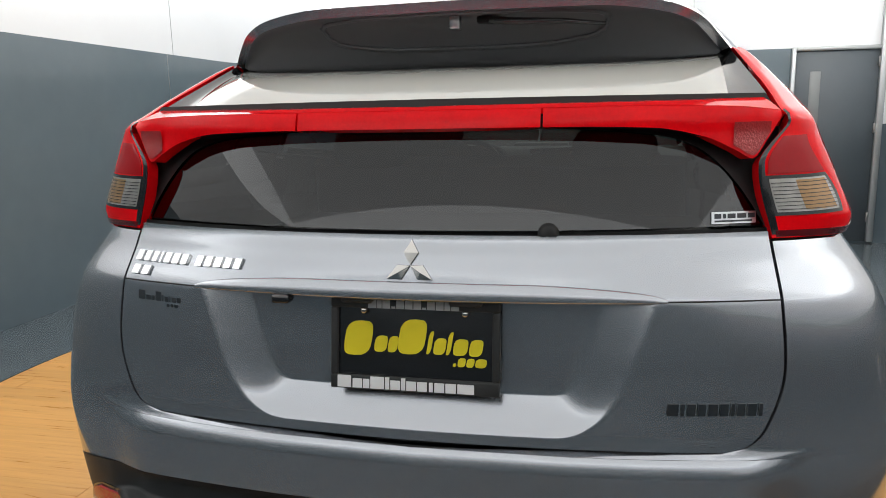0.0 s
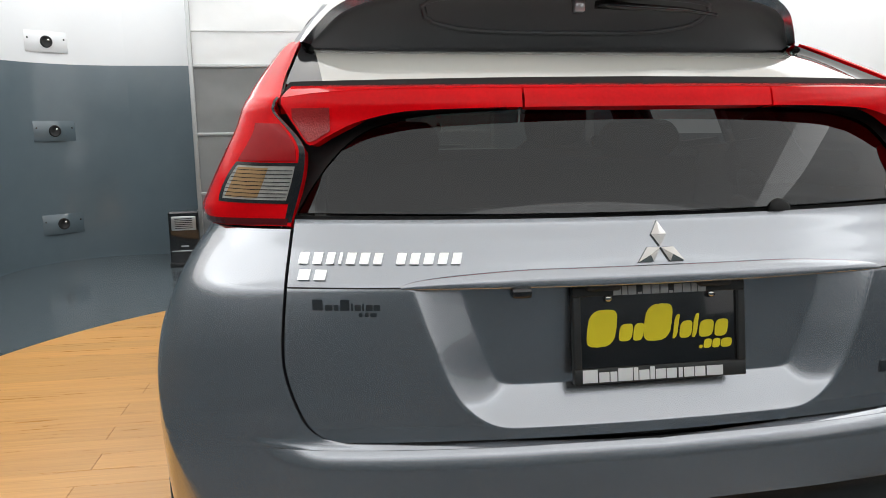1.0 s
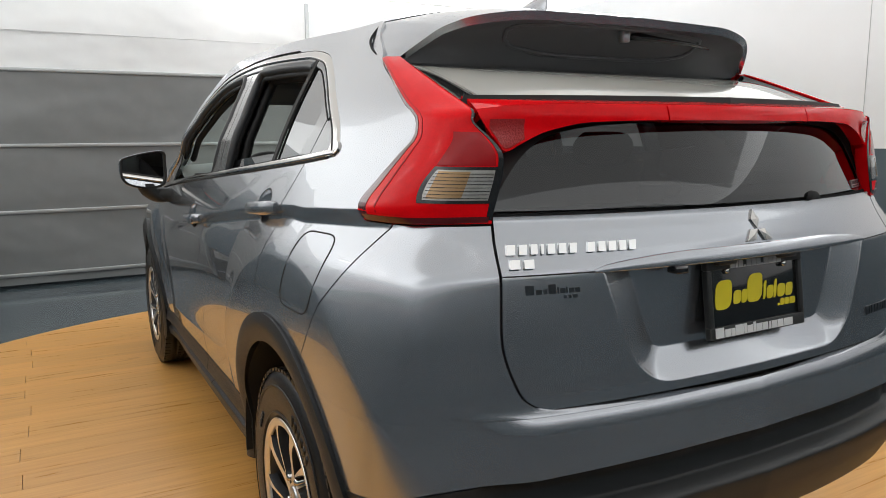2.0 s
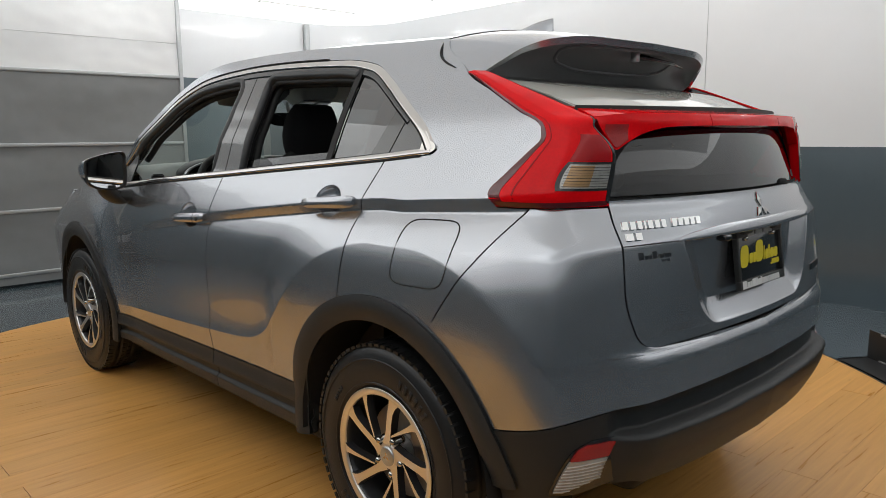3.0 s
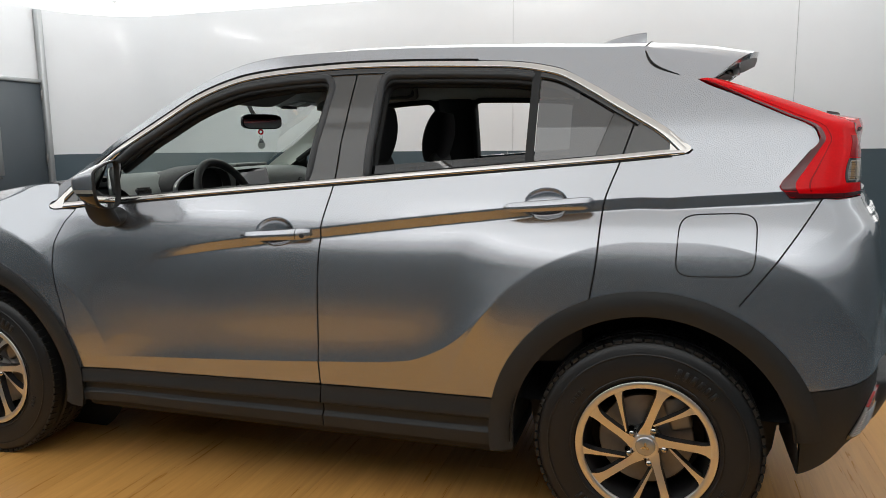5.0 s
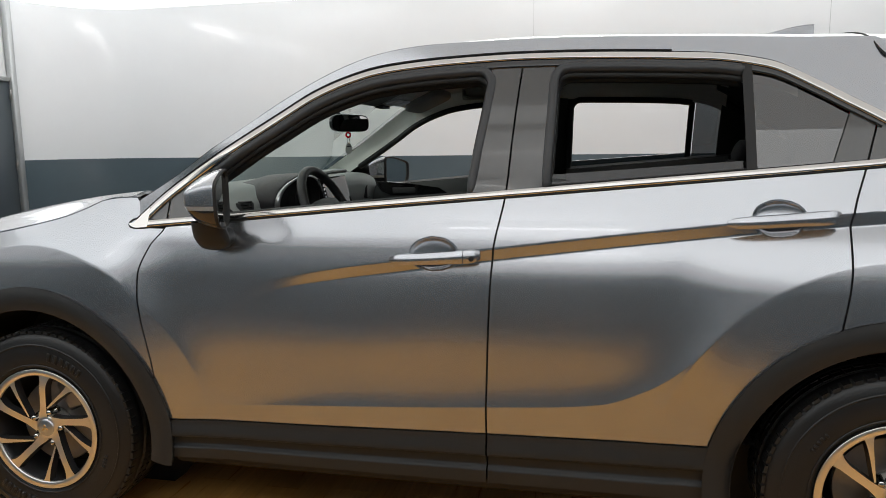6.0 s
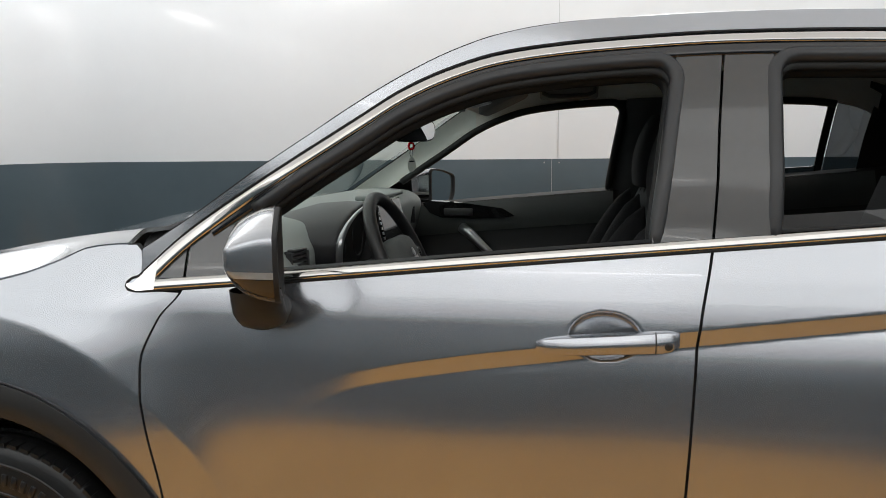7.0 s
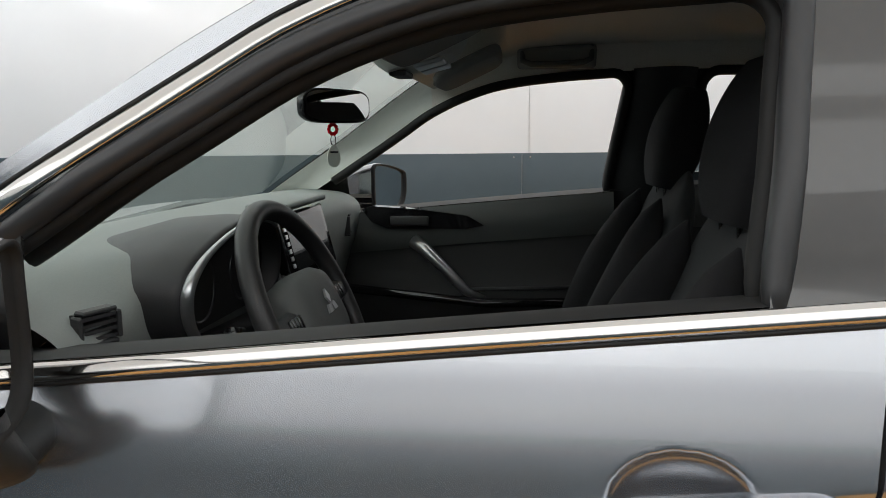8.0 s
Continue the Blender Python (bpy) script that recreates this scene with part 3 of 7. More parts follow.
def backed(P, flip):
    """A dark backing just inside a panel, a little larger than it, that shows in the joints."""
    B = np.array(P, float)
    nor = np.cross(np.gradient(B, axis=0), np.gradient(B, axis=1))
    nor /= np.maximum(np.linalg.norm(nor, axis=2, keepdims=True), 1e-9)
    B = B - (-nor if flip else nor) * 0.011
    for a, b in ((0, 1), (-1, -2)):
        for s in (np.s_[a, :], ):
            d = B[a] - B[b]
            B[a] = B[a] + 0.007 * d / np.maximum(np.linalg.norm(d, axis=1, keepdims=True), 1e-6)
        d = B[:, a] - B[:, b]
        B[:, a] = B[:, a] + 0.007 * d / np.maximum(np.linalg.norm(d, axis=1, keepdims=True), 1e-6)
    grid(backing, B, flip=flip)
    M = B * np.array([-1, 1, 1])
    grid(backing, M, flip=not flip)


def panels(name, grids, mat, parent, hem=0.012, label="", back=True, flip=True):
    """A pressed panel on the left and its mirror image on the right."""
    bm = bmesh.new()
    for P in grids:
        grid(bm, P, hem=hem, flip=flip)
        if back:
            backed(P, flip)
    left = part(name, bm, mat, parent, label)
    right = mirrored(left, parent)
    return left, right


car = thing("car", "titanium grey metallic crossover car with open windows on the turntable", "car")
g = 0.0028

panels("front_door", [domain(lambda z: GAPF(z) - g, lambda z: GAPB(z) + g, lambda y: SILLTOP(y) + 0.006, lambda y: BELT(y) - 0.010, 230, 190)], PAINT, car)
panels("rear_door", [domain(lambda z: GAPB(z) - g, lambda z: np.where(z > 0.815, GAPR(z), np.maximum(arch_side(z), GAPR(z))) + g, lambda y: SILLTOP(y) + 0.006, lambda y: BELT(y) - 0.010, 230, 190)], PAINT, car)

lower_rear = linear([(0.78, -0.245), (0.82, -0.25), (1.12, -0.47)])
upper_rear = linear([(1.118, -0.384), (1.155, -0.352), (1.20, -0.387), (1.262, -0.44)])
quarter_low = domain(lambda z: GAPR(z) - g, lambda z: lower_rear(z) + g, lambda y: arch_top(y, 0) + 0.002, lambda y: 1.1185 + 0 * y, 90, 80)
quarter_high = domain(lambda z: GAPR(z) - g, lambda z: upper_rear(z) + g, lambda y: 1.1185 + 0 * y, lambda y: np.where(y > -0.10, BELT(y) - 0.010, 1.262), 90, 60)


def cant_grid():
    ys = np.concatenate([np.linspace(2.275, 0.41, 70), np.linspace(0.4, -0.462, 70)])
    V = np.linspace(0, 1, 26)[:, None]
    lo = np.where(ys > -0.10, DLO(ys), 1.262)
    hi = np.where(ys < 0.03, ARM(ys), EDGE(ys))
    hi = np.maximum(hi, lo + 0.001)
    Z = lo + (hi - lo) * V
    Y = ys + 0 * V
    steep = 0.48 * smooth(1.05, 1.4, Y)
    return np.stack([-skin_x(Y, lo + (Z - lo) * (1 - steep)), Y, Z], -1)


panels("body_side", [quarter_low, quarter_high, cant_grid()], PAINT, car, label="grey rear quarter, roof pillar and cant rail")

fender_top = pchip([(2.15, 1.045), (2.258, 1.047), (2.274, 1.09), (2.292, 1.142), (2.34, 1.141), (2.42, 1.132), (2.49, 1.103), (2.57, 1.075), (2.70, 1.045), (2.83, 1.020), (3.1, 0.975), (3.35, 0.89)])
panels("front_fender", [domain(lambda z: np.maximum(GAPF(z), 2.1) + g, lambda z: 3.14 + 0 * z,
                                        lambda y: np.where(np.abs(y - AXLE_F) < ARCH, arch_top(y, AXLE_F), 0.412) + 0.002, lambda y: fender_top(y), 70, 50)], PAINT, car, flip=False)


def edge_of_roof(y):
    return skin_x(y, EDGE(y))


def roof_grid(y0, y1, nu, nv, drop=0.0):
    U, V = np.meshgrid(np.linspace(-1, 1, nu), np.linspace(0, 1, nv))
    YE = y0 + (y1 - y0) * V
    Y = YE + 0.07 * (1 - U ** 2) * smooth(0.6, 1.5, YE) - 0.02 * (1 - U ** 2) * (1 - V)
    crown = 0.064 - 0.036 * smooth(1.1, 1.7, YE)
    Z = EDGE(YE) + crown * (1 - np.abs(U) ** 2.2) - 0.004 - drop
    return np.stack([U * (edge_of_roof(YE) - 0.006), Y, Z], -1)


bm = bmesh.new()
RG = roof_grid(0.05, 1.712, 41, 60)
grid(bm, RG, hem=0.012, flip=True)
part("roof", bm, PAINT, car)
for s in (-1, 1):
    bm = bmesh.new()
    ys = np.linspace(0.06, 1.70, 50)
    tube(bm, [(s * (edge_of_roof(q) - 0.003), q, EDGE(q) - 0.003) for q in ys], 0.0045, 6)
    part("roof_molding", bm, PAINT, car, "grey roof joint molding")


def screen_grid(nu=31, nv=24, lift=0.0):
    U, V = np.meshgrid(np.linspace(-1, 1, nu), np.linspace(0, 1, nv))
    YE = 1.72 + (2.31 - 1.72) * V
    xs = skin_x(YE, EDGE(YE)) - 0.010
    Y = YE + (0.07 + 0.06 * V) * (1 - U ** 2)
    Z = EDGE(YE) + (0.027 - 0.027 * V) * (1 - U ** 2) + lift
    return np.stack([U * xs, Y, Z], -1)


bm = bmesh.new()
grid(bm, screen_grid(), hem=0.005, flip=True)
windscreen = part("windscreen", bm, CLEAR, car, "clear laminated windscreen")
windscreen.visible_shadow = False


def hood_grid(nu=33, nv=30):
    U, V = np.meshgrid(np.linspace(-1, 1, nu), np.linspace(0, 1, nv))
    YE = 2.325 + (3.12 - 2.325) * V
    xs = skin_x(YE, HOODZ(YE)) - 0.004
    A = np.abs(U)
    Y = YE + (0.19 - 0.02 * V) * (1 - U ** 2)
    Z = HOODMID(YE) + (HOODZ(YE) - HOODMID(YE)) * smooth(0.86, 1.0, A) - 0.028 * (1 - smooth(0.1, 0.78, A)) + 0.006 * np.exp(-((A - 0.72) / 0.10) ** 2)
    return np.stack([U * xs, Y, Z], -1)


bm = bmesh.new()
grid(bm, hood_grid(), hem=0.012, flip=True)
part("hood", bm, PAINT, car)
bm = bmesh.new()
U, V = np.meshgrid(np.linspace(-1, 1, 25), np.linspace(0, 1, 5))
grid(bm, np.stack([U * 0.62, 2.27 + 0.11 * V + 0.19 * (1 - U ** 2), 1.118 - 0.035 * np.sin(V * 3.1) - 0.02 * U ** 4], -1))
part("cowl", bm, BLACK, car, "black plastic cowl under the windscreen")


def nose_grid():
    th = np.linspace(0, math.pi / 2, 24)
    zs = np.linspace(0.24, 0.99, 26)
    T, Z = np.meshgrid(th, zs)
    y0, tip = 3.145, pchip([(0.2, 3.46), (0.35, 3.56), (0.6, 3.6), (0.8, 3.55), (1.0, 3.32)])(Z)
    n = 2.6
    return np.stack([-flank(y0, Z) * np.cos(T) ** (2 / n), y0 + (tip - y0) * np.sin(T) ** (2 / n), Z], -1)


panels("front_bumper", [nose_grid()], PAINT, car, flip=False)

# rear bumper: a band below the tailgate and the corners beside it
BUMPLOW = pchip([(0.0, 0.555), (0.5, 0.595), (0.9, 0.620), (1.3, 0.632), (1.571, 0.640)])


def bumper_grids():
    nu, nv = 70, 18
    lows = []
    U, V = np.meshgrid(np.linspace(0, 1, nu), np.linspace(0, 1, nv))
    Z = 0.60 + 0.157 * V
    for _ in range(12):
        th0 = turn_of_y(-arch_side(Z) - 0.004, Z)
        T = th0 + (math.pi / 2 - th0) * U
        Z = 0.5 * Z + 0.5 * (BUMPLOW(T) + (0.7545 - BUMPLOW(T)) * V)
    lows.append(skin_at(T, Z))
    V = np.linspace(0, 1, 40)[:, None]
    zz = 0.755 + (1.119 - 0.755) * V ** 1.0
    front = np.where(zz < 0.785, -arch_side(zz) - 0.004, -0.25 - 0.22 * (zz - 0.82) / 0.30 - g)
    gate_y = skin_y(GATE(zz) + g, zz)
    t0, t1 = turn_of_y(front, zz), turn_of_y(gate_y, zz)
    T = t0 + (t1 - t0) * np.linspace(0, 1, nu)[None, :]
    lows.append(skin_at(T, zz + 0 * T))
    return lows


panels("rear_bumper", bumper_grids(), PAINT, car)


SKIRTLOW = pchip([(0.0, 0.27), (0.3, 0.29), (0.5, 0.345), (0.62, 0.395), (0.9, 0.425), (1.2, 0.425), (1.3, 0.41), (1.571, 0.41)])


def clad_rear():
    """The black lower part of the rear bumper, as half profiles by angle."""
    U, V = np.meshgrid(np.linspace(0, 1, 70), np.linspace(0, 1, 70))
    Z = 0.3 + 0.3 * V
    for _ in range(12):
        th0 = turn_of_y(-arch_side(np.maximum(Z, 0.345), 0.432) - 0.01, Z)
        T = th0 + (math.pi / 2 - th0) * U
        low = SKIRTLOW(T)
        Z = 0.5 * Z + 0.5 * (low + (BUMPLOW(T) - 0.004 - low) * V)
    P = skin_at(T, Z)
    # a hollow under the paint edge, then a jutting lip
    c = smooth(1.06, 1.22, T)
    P[..., 1] += c * pchip([(0.2, 0.05), (0.3, 0.03), (0.40, 0.0), (0.50, -0.022), (0.548, -0.028), (0.558, -0.012), (0.566, 0.022), (0.60, 0.026), (0.635, 0.012), (0.66, 0.0), (0.7, 0.0)])(P[..., 2])
    return P


bm = bmesh.new()
P = clad_rear()
grid(bm, P, hem=0.02, flip=True)
grid(bm, P * np.array([-1, 1, 1]), hem=0.02, flip=False)
part("rear_skirt", bm, CLAD, car, "black grained plastic lower bumper")


# tailgate
def recess(x, z):
    """Depth of the number plate bay."""
    x = np.abs(x)
    half = pchip([(0.78, 0.27), (0.80, 0.31), (0.84, 0.352), (0.94, 0.395), (1.03, 0.425)])(z)
    a, b = np.clip((half - x) / 0.085, 0, 1.3), np.clip((z - 0.785) / 0.062, 0, 1.3)
    t = np.minimum(-np.log(np.exp(-9 * a) + np.exp(-9 * b)) / 9, 1.0)
    slope = 0.040 * np.clip(t, 0, 1) ** 0.9
    return slope * smooth(1.032, 1.024, z)


def gate_grid():
    zs = np.concatenate([np.linspace(0.7665, 0.80, 14), np.linspace(0.802, 1.02, 110), np.linspace(1.0215, 1.034, 10), np.linspace(1.039, 1.136, 22)])
    U, Z = np.meshgrid(np.linspace(-1, 1, 281), zs)
    X = U * (GATE(Z) - g)
    Y = skin_y(X, Z) + recess(X, Z)
    return np.stack([X, Y, Z], -1)


bm = bmesh.new()
GG = gate_grid()
grid(bm, GG, hem=0.012, flip=True)
backed(GG, True)
tailgate = part("tailgate", bm, PAINT, car)

TRIM = pchip([(0.0, 1.055), (0.2, 1.054), (0.345, 1.046), (0.42, 1.036), (0.442, 1.029)])
bm = bmesh.new()
U, V = np.meshgrid(np.linspace(-1, 1, 80), np.linspace(0, 2 * math.pi, 15)[:-1])
X = U * 0.442
mid, hh = (TRIM(np.abs(X)) + 1.027) / 2, (TRIM(np.abs(X)) - 1.027) / 2 + 0.002
zz = mid + hh * np.sign(np.sin(V)) * np.abs(np.sin(V)) ** 0.6
yy = skin_y(X, zz) - 0.006 * np.clip((0.46 - np.abs(X)) / 0.08, 0, 1) * (0.15 + np.cos(V) * 0.9)
grid(bm, np.transpose(np.stack([X, yy, zz], -1), (1, 0, 2)), wrap=True)
tidy(bm)
part("garnish", bm, PAINT, tailgate, "grey trim bar above the plate bay")

GLASSW = pchip([(1.1445, 0.622), (1.19, 0.594), (1.231, 0.563), (1.27, 0.522), (1.291, 0.485), (1.308, 0.41), (1.316, 0.32), (1.322, 0.16)])


def glass_y(x, z):
    return -0.706 + 0.33 * (z - 1.142) + 0.34 * np.asarray(x) ** 2


bm = bmesh.new()
U, Z = np.meshgrid(np.linspace(-1, 1, 60), 1.1445 + (1.3215 - 1.1445) * np.linspace(0, 1, 40) ** 0.7)
X = U * GLASSW(Z)
grid(bm, np.stack([X, glass_y(X, Z) + 0.004, Z], -1), hem=0.004, flip=True)
part("rear_window", bm, SMOKE, tailgate, "dark tinted lower rear window")

# black surround of the windows and lamps
bm = bmesh.new()
for s in (1, -1):
    V = np.linspace(0, 1, 40)[:, None]
    zz = 1.13 + 0.245 * V
    inner = np.where(zz < 1.322, np.maximum(GLASSW(np.clip(zz, 1.1445, 1.3215)) - 0.012, 0), 0)
    outer = np.interp(zz, [1.13, 1.34, 1.40], [0.640, 0.640, 0.60])
    X = inner + (outer - inner) * np.linspace(0, 1, 20)[None, :]
    Z = zz + 0 * X
    grid(bm, np.stack([s * X, glass_y(X, Z) + 0.008 * smooth(0.0, 0.05, X - inner), Z], -1), flip=s < 0)
part("window_surround", bm, BLACK, tailgate, "black window surround")

# light bar across the tailgate
BARLOW = pchip([(0.0, 1.3225), (0.25, 1.322), (0.41, 1.318), (0.5, 1.301), (0.555, 1.276), (0.583, 1.262), (0.606, 1.292), (0.632, 1.336)])
BARTOP = pchip([(0.0, 1.354), (0.4, 1.354), (0.55, 1.351), (0.632, 1.343)])


def bar(x0, x1, n, name, mat, label, lift=0.0, a=0.0, b=1.0):
    bm = bmesh.new()
    U, V = np.meshgrid(np.linspace(x0, x1, n), np.linspace(a, b, 10))
    lo, hi = BARLOW(np.abs(U)), BARTOP(np.abs(U))
    Z = lo + (hi - lo) * V
    Y = skin_y(np.abs(U), np.minimum(Z, 1.33)) + 0.010 * V ** 2 - lift
    grid(bm, np.stack([U, Y, Z], -1), hem=0.03, flip=True)
    return part(name, bm, mat, tailgate, label)


bar(-0.224, 0.224, 40, "brake_lamp", REDLENS, "red central lamp bar")
for s in (-1, 1):
    bar(min(s * 0.228, s * 0.630), max(s * 0.228, s * 0.630), 60, "tailgate_lamp", REDLENS, "red lens running into the corner lamp")
    bm = bmesh.new()
    xs = np.linspace(0.548, 0.612, 24)
    lo = BARLOW(xs) + 0.006
    U, V = np.meshgrid(s * xs, np.linspace(0, 1, 6))
    Z = lo + (np.maximum(1.325, lo + 0.002) - lo) * V
    grid(bm, np.stack([U, skin_y(np.abs(U), np.minimum(Z, 1.33)) - 0.0022, Z], -1), flip=s < 0)
    part("reflector", tidy(bm), REDREFL, tailgate, "prismatic red reflector")
bm = bmesh.new()
U, V = np.meshgrid(np.linspace(-1, 1, 80), np.linspace(0, 1, 14))
xf, xb = U * 0.630, U * 0.602
yf, yb = skin_y(np.abs(xf), 1.33) + 0.010, -0.548 + 0.26 * xb ** 2
zf, zb = BARTOP(np.abs(xf)) + 0.001, 1.366 + 0.010 * np.abs(U) ** 6
grid(bm, np.stack([xf + (xb - xf) * V, yf + (yb - yf) * V, zf + (zb - zf) * V + 0.004 * np.sin(np.pi * V)], -1), hem=0.01, flip=True)
part("lamp_shelf", bm, REDLENS, tailgate, "red upper face of the lamp bar")


def lip_line(x):
    """The lower edge of the spoiler's underside, where it meets the sloping window."""
    a = np.abs(np.asarray(x, float)) / 0.578
    return -0.13 - 0.02 * a ** 2, 1.456 + 0.012 * a ** 4


def upper_glass(name, v0, v1, mat, label, sink=0.0):
    """A piece of the sloping upper window: from the lamp bar (v 0) past the spoiler's lip (v 1)."""
    bm = bmesh.new()
    U, V = np.meshgrid(np.linspace(-1, 1, 50), np.linspace(v0, v1, 18))
    X = U * (0.557 + 0.021 * np.minimum(V, 1))
    ys, zs = -0.55 + 0.25 * X ** 2, 1.370 + 0 * X
    yl, zl = lip_line(X)
    grid(bm, np.stack([X, ys + (yl - ys) * V, zs + (zl - zs) * (1 - np.maximum(1 - V, 0) ** (2.8 - 1.5 * np.abs(U) ** 4) + 0.25 * np.maximum(V - 1, 0)) - sink], -1), hem=0.004, flip=True)
    return part(name, bm, mat, tailgate, label)


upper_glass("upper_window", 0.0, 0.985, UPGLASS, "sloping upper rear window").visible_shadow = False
upper_glass("window_band", 0.99, 1.35, BAND, "dark upper edge of the rear window", 0.001)
ARM_X = pchip([(1.331, 0.631), (1.378, 0.627), (1.43, 0.616), (1.482, 0.604)])
ARM_Y = pchip([(1.331, -0.576), (1.378, -0.453), (1.43, -0.310), (1.482, -0.165)])
for s in (-1, 1):
    bm = bmesh.new()
    U, V = np.meshgrid(np.linspace(0, 1, 6), np.linspace(0, 1, 30))
    za = 1.376 + 0.105 * V
    xa, ya = ARM_X(za) - 0.002, ARM_Y(za)
    xg, yg, zg = 0.556 + 0.021 * V, -0.472 + 0.318 * V, 1.366 + 0.100 * (1 - (1 - V) ** 1.3)
    grid(bm, np.stack([s * (xa + (xg - xa) * U), ya + (yg - ya) * U, za - 0.002 + (zg - za) * U - 0.006 * np.sin(np.pi * U)], -1), hem=0.006, flip=s < 0)
    part("side_finisher", tidy(bm), GLOSSBLACK, tailgate, "gloss black strip beside the upper window")


# corner lamps
def lamp_patch(z0, z1, f0, f1, lift, nu=26, nv=30):
    """A piece of the corner lamp's face between heights, and between fractions of its width."""
    Z = np.linspace(z0, z1, nv)[:, None]
    t0 = turn_of_y(LAMP_FRONT(Z) - 0.002, Z)
    t1 = turn_of_y(skin_y(LAMP_IN(Z) + 0.002, Z), Z)
    t1 = np.where(Z > 1.345, np.minimum(t1, turn_of_y(LAMP_BACK(np.maximum(Z, 1.36)), Z) + (1.0 - smooth(1.345, 1.375, Z)) * 2), t1)
    t1 = np.maximum(t1, t0 + 0.01)
    a = f0(Z) if callable(f0) else f0 + 0 * Z
    b = f1(Z) if callable(f1) else f1 + 0 * Z
    F = a + (b - a) * np.linspace(0, 1, nu)[None, :]
    T = t0 + (t1 - t0) * F
    P = skin_at(T, Z + 0 * T)
    # the arm above the lamp bar is ruled between its two edges
    zc = np.clip(Z, 1.331, 1.482)
    outer, inner = skin_at(t0, Z), np.stack([-ARM_X(zc), ARM_Y(zc), Z], -1)
    ruled = outer + (inner - outer) * F[..., None]
    ruled[..., 0] -= 0.006 * np.sin(np.pi * F)
    P = P + (ruled - P) * smooth(1.318, 1.345, Z)[..., None]
    n = np.cross(np.gradient(P, axis=0), np.gradient(P, axis=1))
    n /= np.maximum(np.linalg.norm(n, axis=2, keepdims=True), 1e-9)
    n *= np.sign(n[..., :1] * -1 - n[..., 1:2])
    puff = 1 - np.maximum(np.abs(2 * F - 1) ** 6, np.abs(2 * (Z - 1.122) / (1.48 - 1.122) - 1) ** 10)
    return P + n * (0.004 + 0.006 * puff + 0.0025 * np.clip(1 - np.abs(F - 0.40) / 0.36, 0, 1) + lift)[..., None]


def corner_lamp():
    bm = bmesh.new()
    grid(bm, lamp_patch(1.123, 1.479, 0.0, 1.0, 0.0, 40, 60), hem=0.03, flip=True)
    left = part("tail_lamp", bm, REDLENS, car, "red boomerang tail lamp")
    right = mirrored(left, car)
    parts = []
    for nm, args, mat, lab in (
        ("lens_frame", (1.162, 1.232, lambda z: 0.43 + 30 * (z - 1.197) ** 2, 0.965, 0.0012), GLOSSBLACK, "dark frame of the clear lens"),
        ("reverse_lamp", (1.168, 1.226, lambda z: 0.475 + 30 * (z - 1.197) ** 2, 0.95, 0.0022), CLEARLENS, "clear ribbed reversing lamp"),
        ("turn_signal", (1.171, 1.223, lambda z: 0.52 + 0 * z, 0.78, 0.0030), AMBER, "amber bulb behind the ribbed lens"),
        ("lamp_chamber", (1.2345, 1.298, lambda z: 0.47 + 0.4 * (z - 1.226) + 18 * (z - 1.226) ** 2, lambda z: 0.955 - 0.3 * (z - 1.216), 0.0014), REDDARK, "darker red lamp chamber"),
        ("lens_border", (1.126, 1.472, 0.0, 0.06, 0.0012), MAROON, "dark border of the lens"),
        ("lens_border", (1.13, 1.34, 0.965, 1.0, 0.0012), GLOSSBLACK, "dark joint towards the tailgate"),
        ("light_guide", (1.14, 1.470, 0.13, 0.14, 0.0012), REDMID, "thin light guide line"),
        ("lamp_foot", (1.124, 1.137, 0.02, 0.98, 0.0016), MAROON, "dark lower edge of the lens"),
    ):
        bm = bmesh.new()
        grid(bm, lamp_patch(*args), hem=0.003, flip=True)
        p = part(nm, bm, mat, left, lab)
        parts.append(p)
    for k in range(8):
        z = 1.172 + 0.0066 * k
        bm = bmesh.new()
        grid(bm, lamp_patch(z, z + 0.0010, 0.485 + 30 * (z - 1.197) ** 2, 0.945, 0.0036, 20, 2), hem=0.002, flip=True)
        parts.append(part("lens_rib", bm, GLOSSBLACK, left))
    for p in parts:
        mirrored(p, right)


corner_lamp()


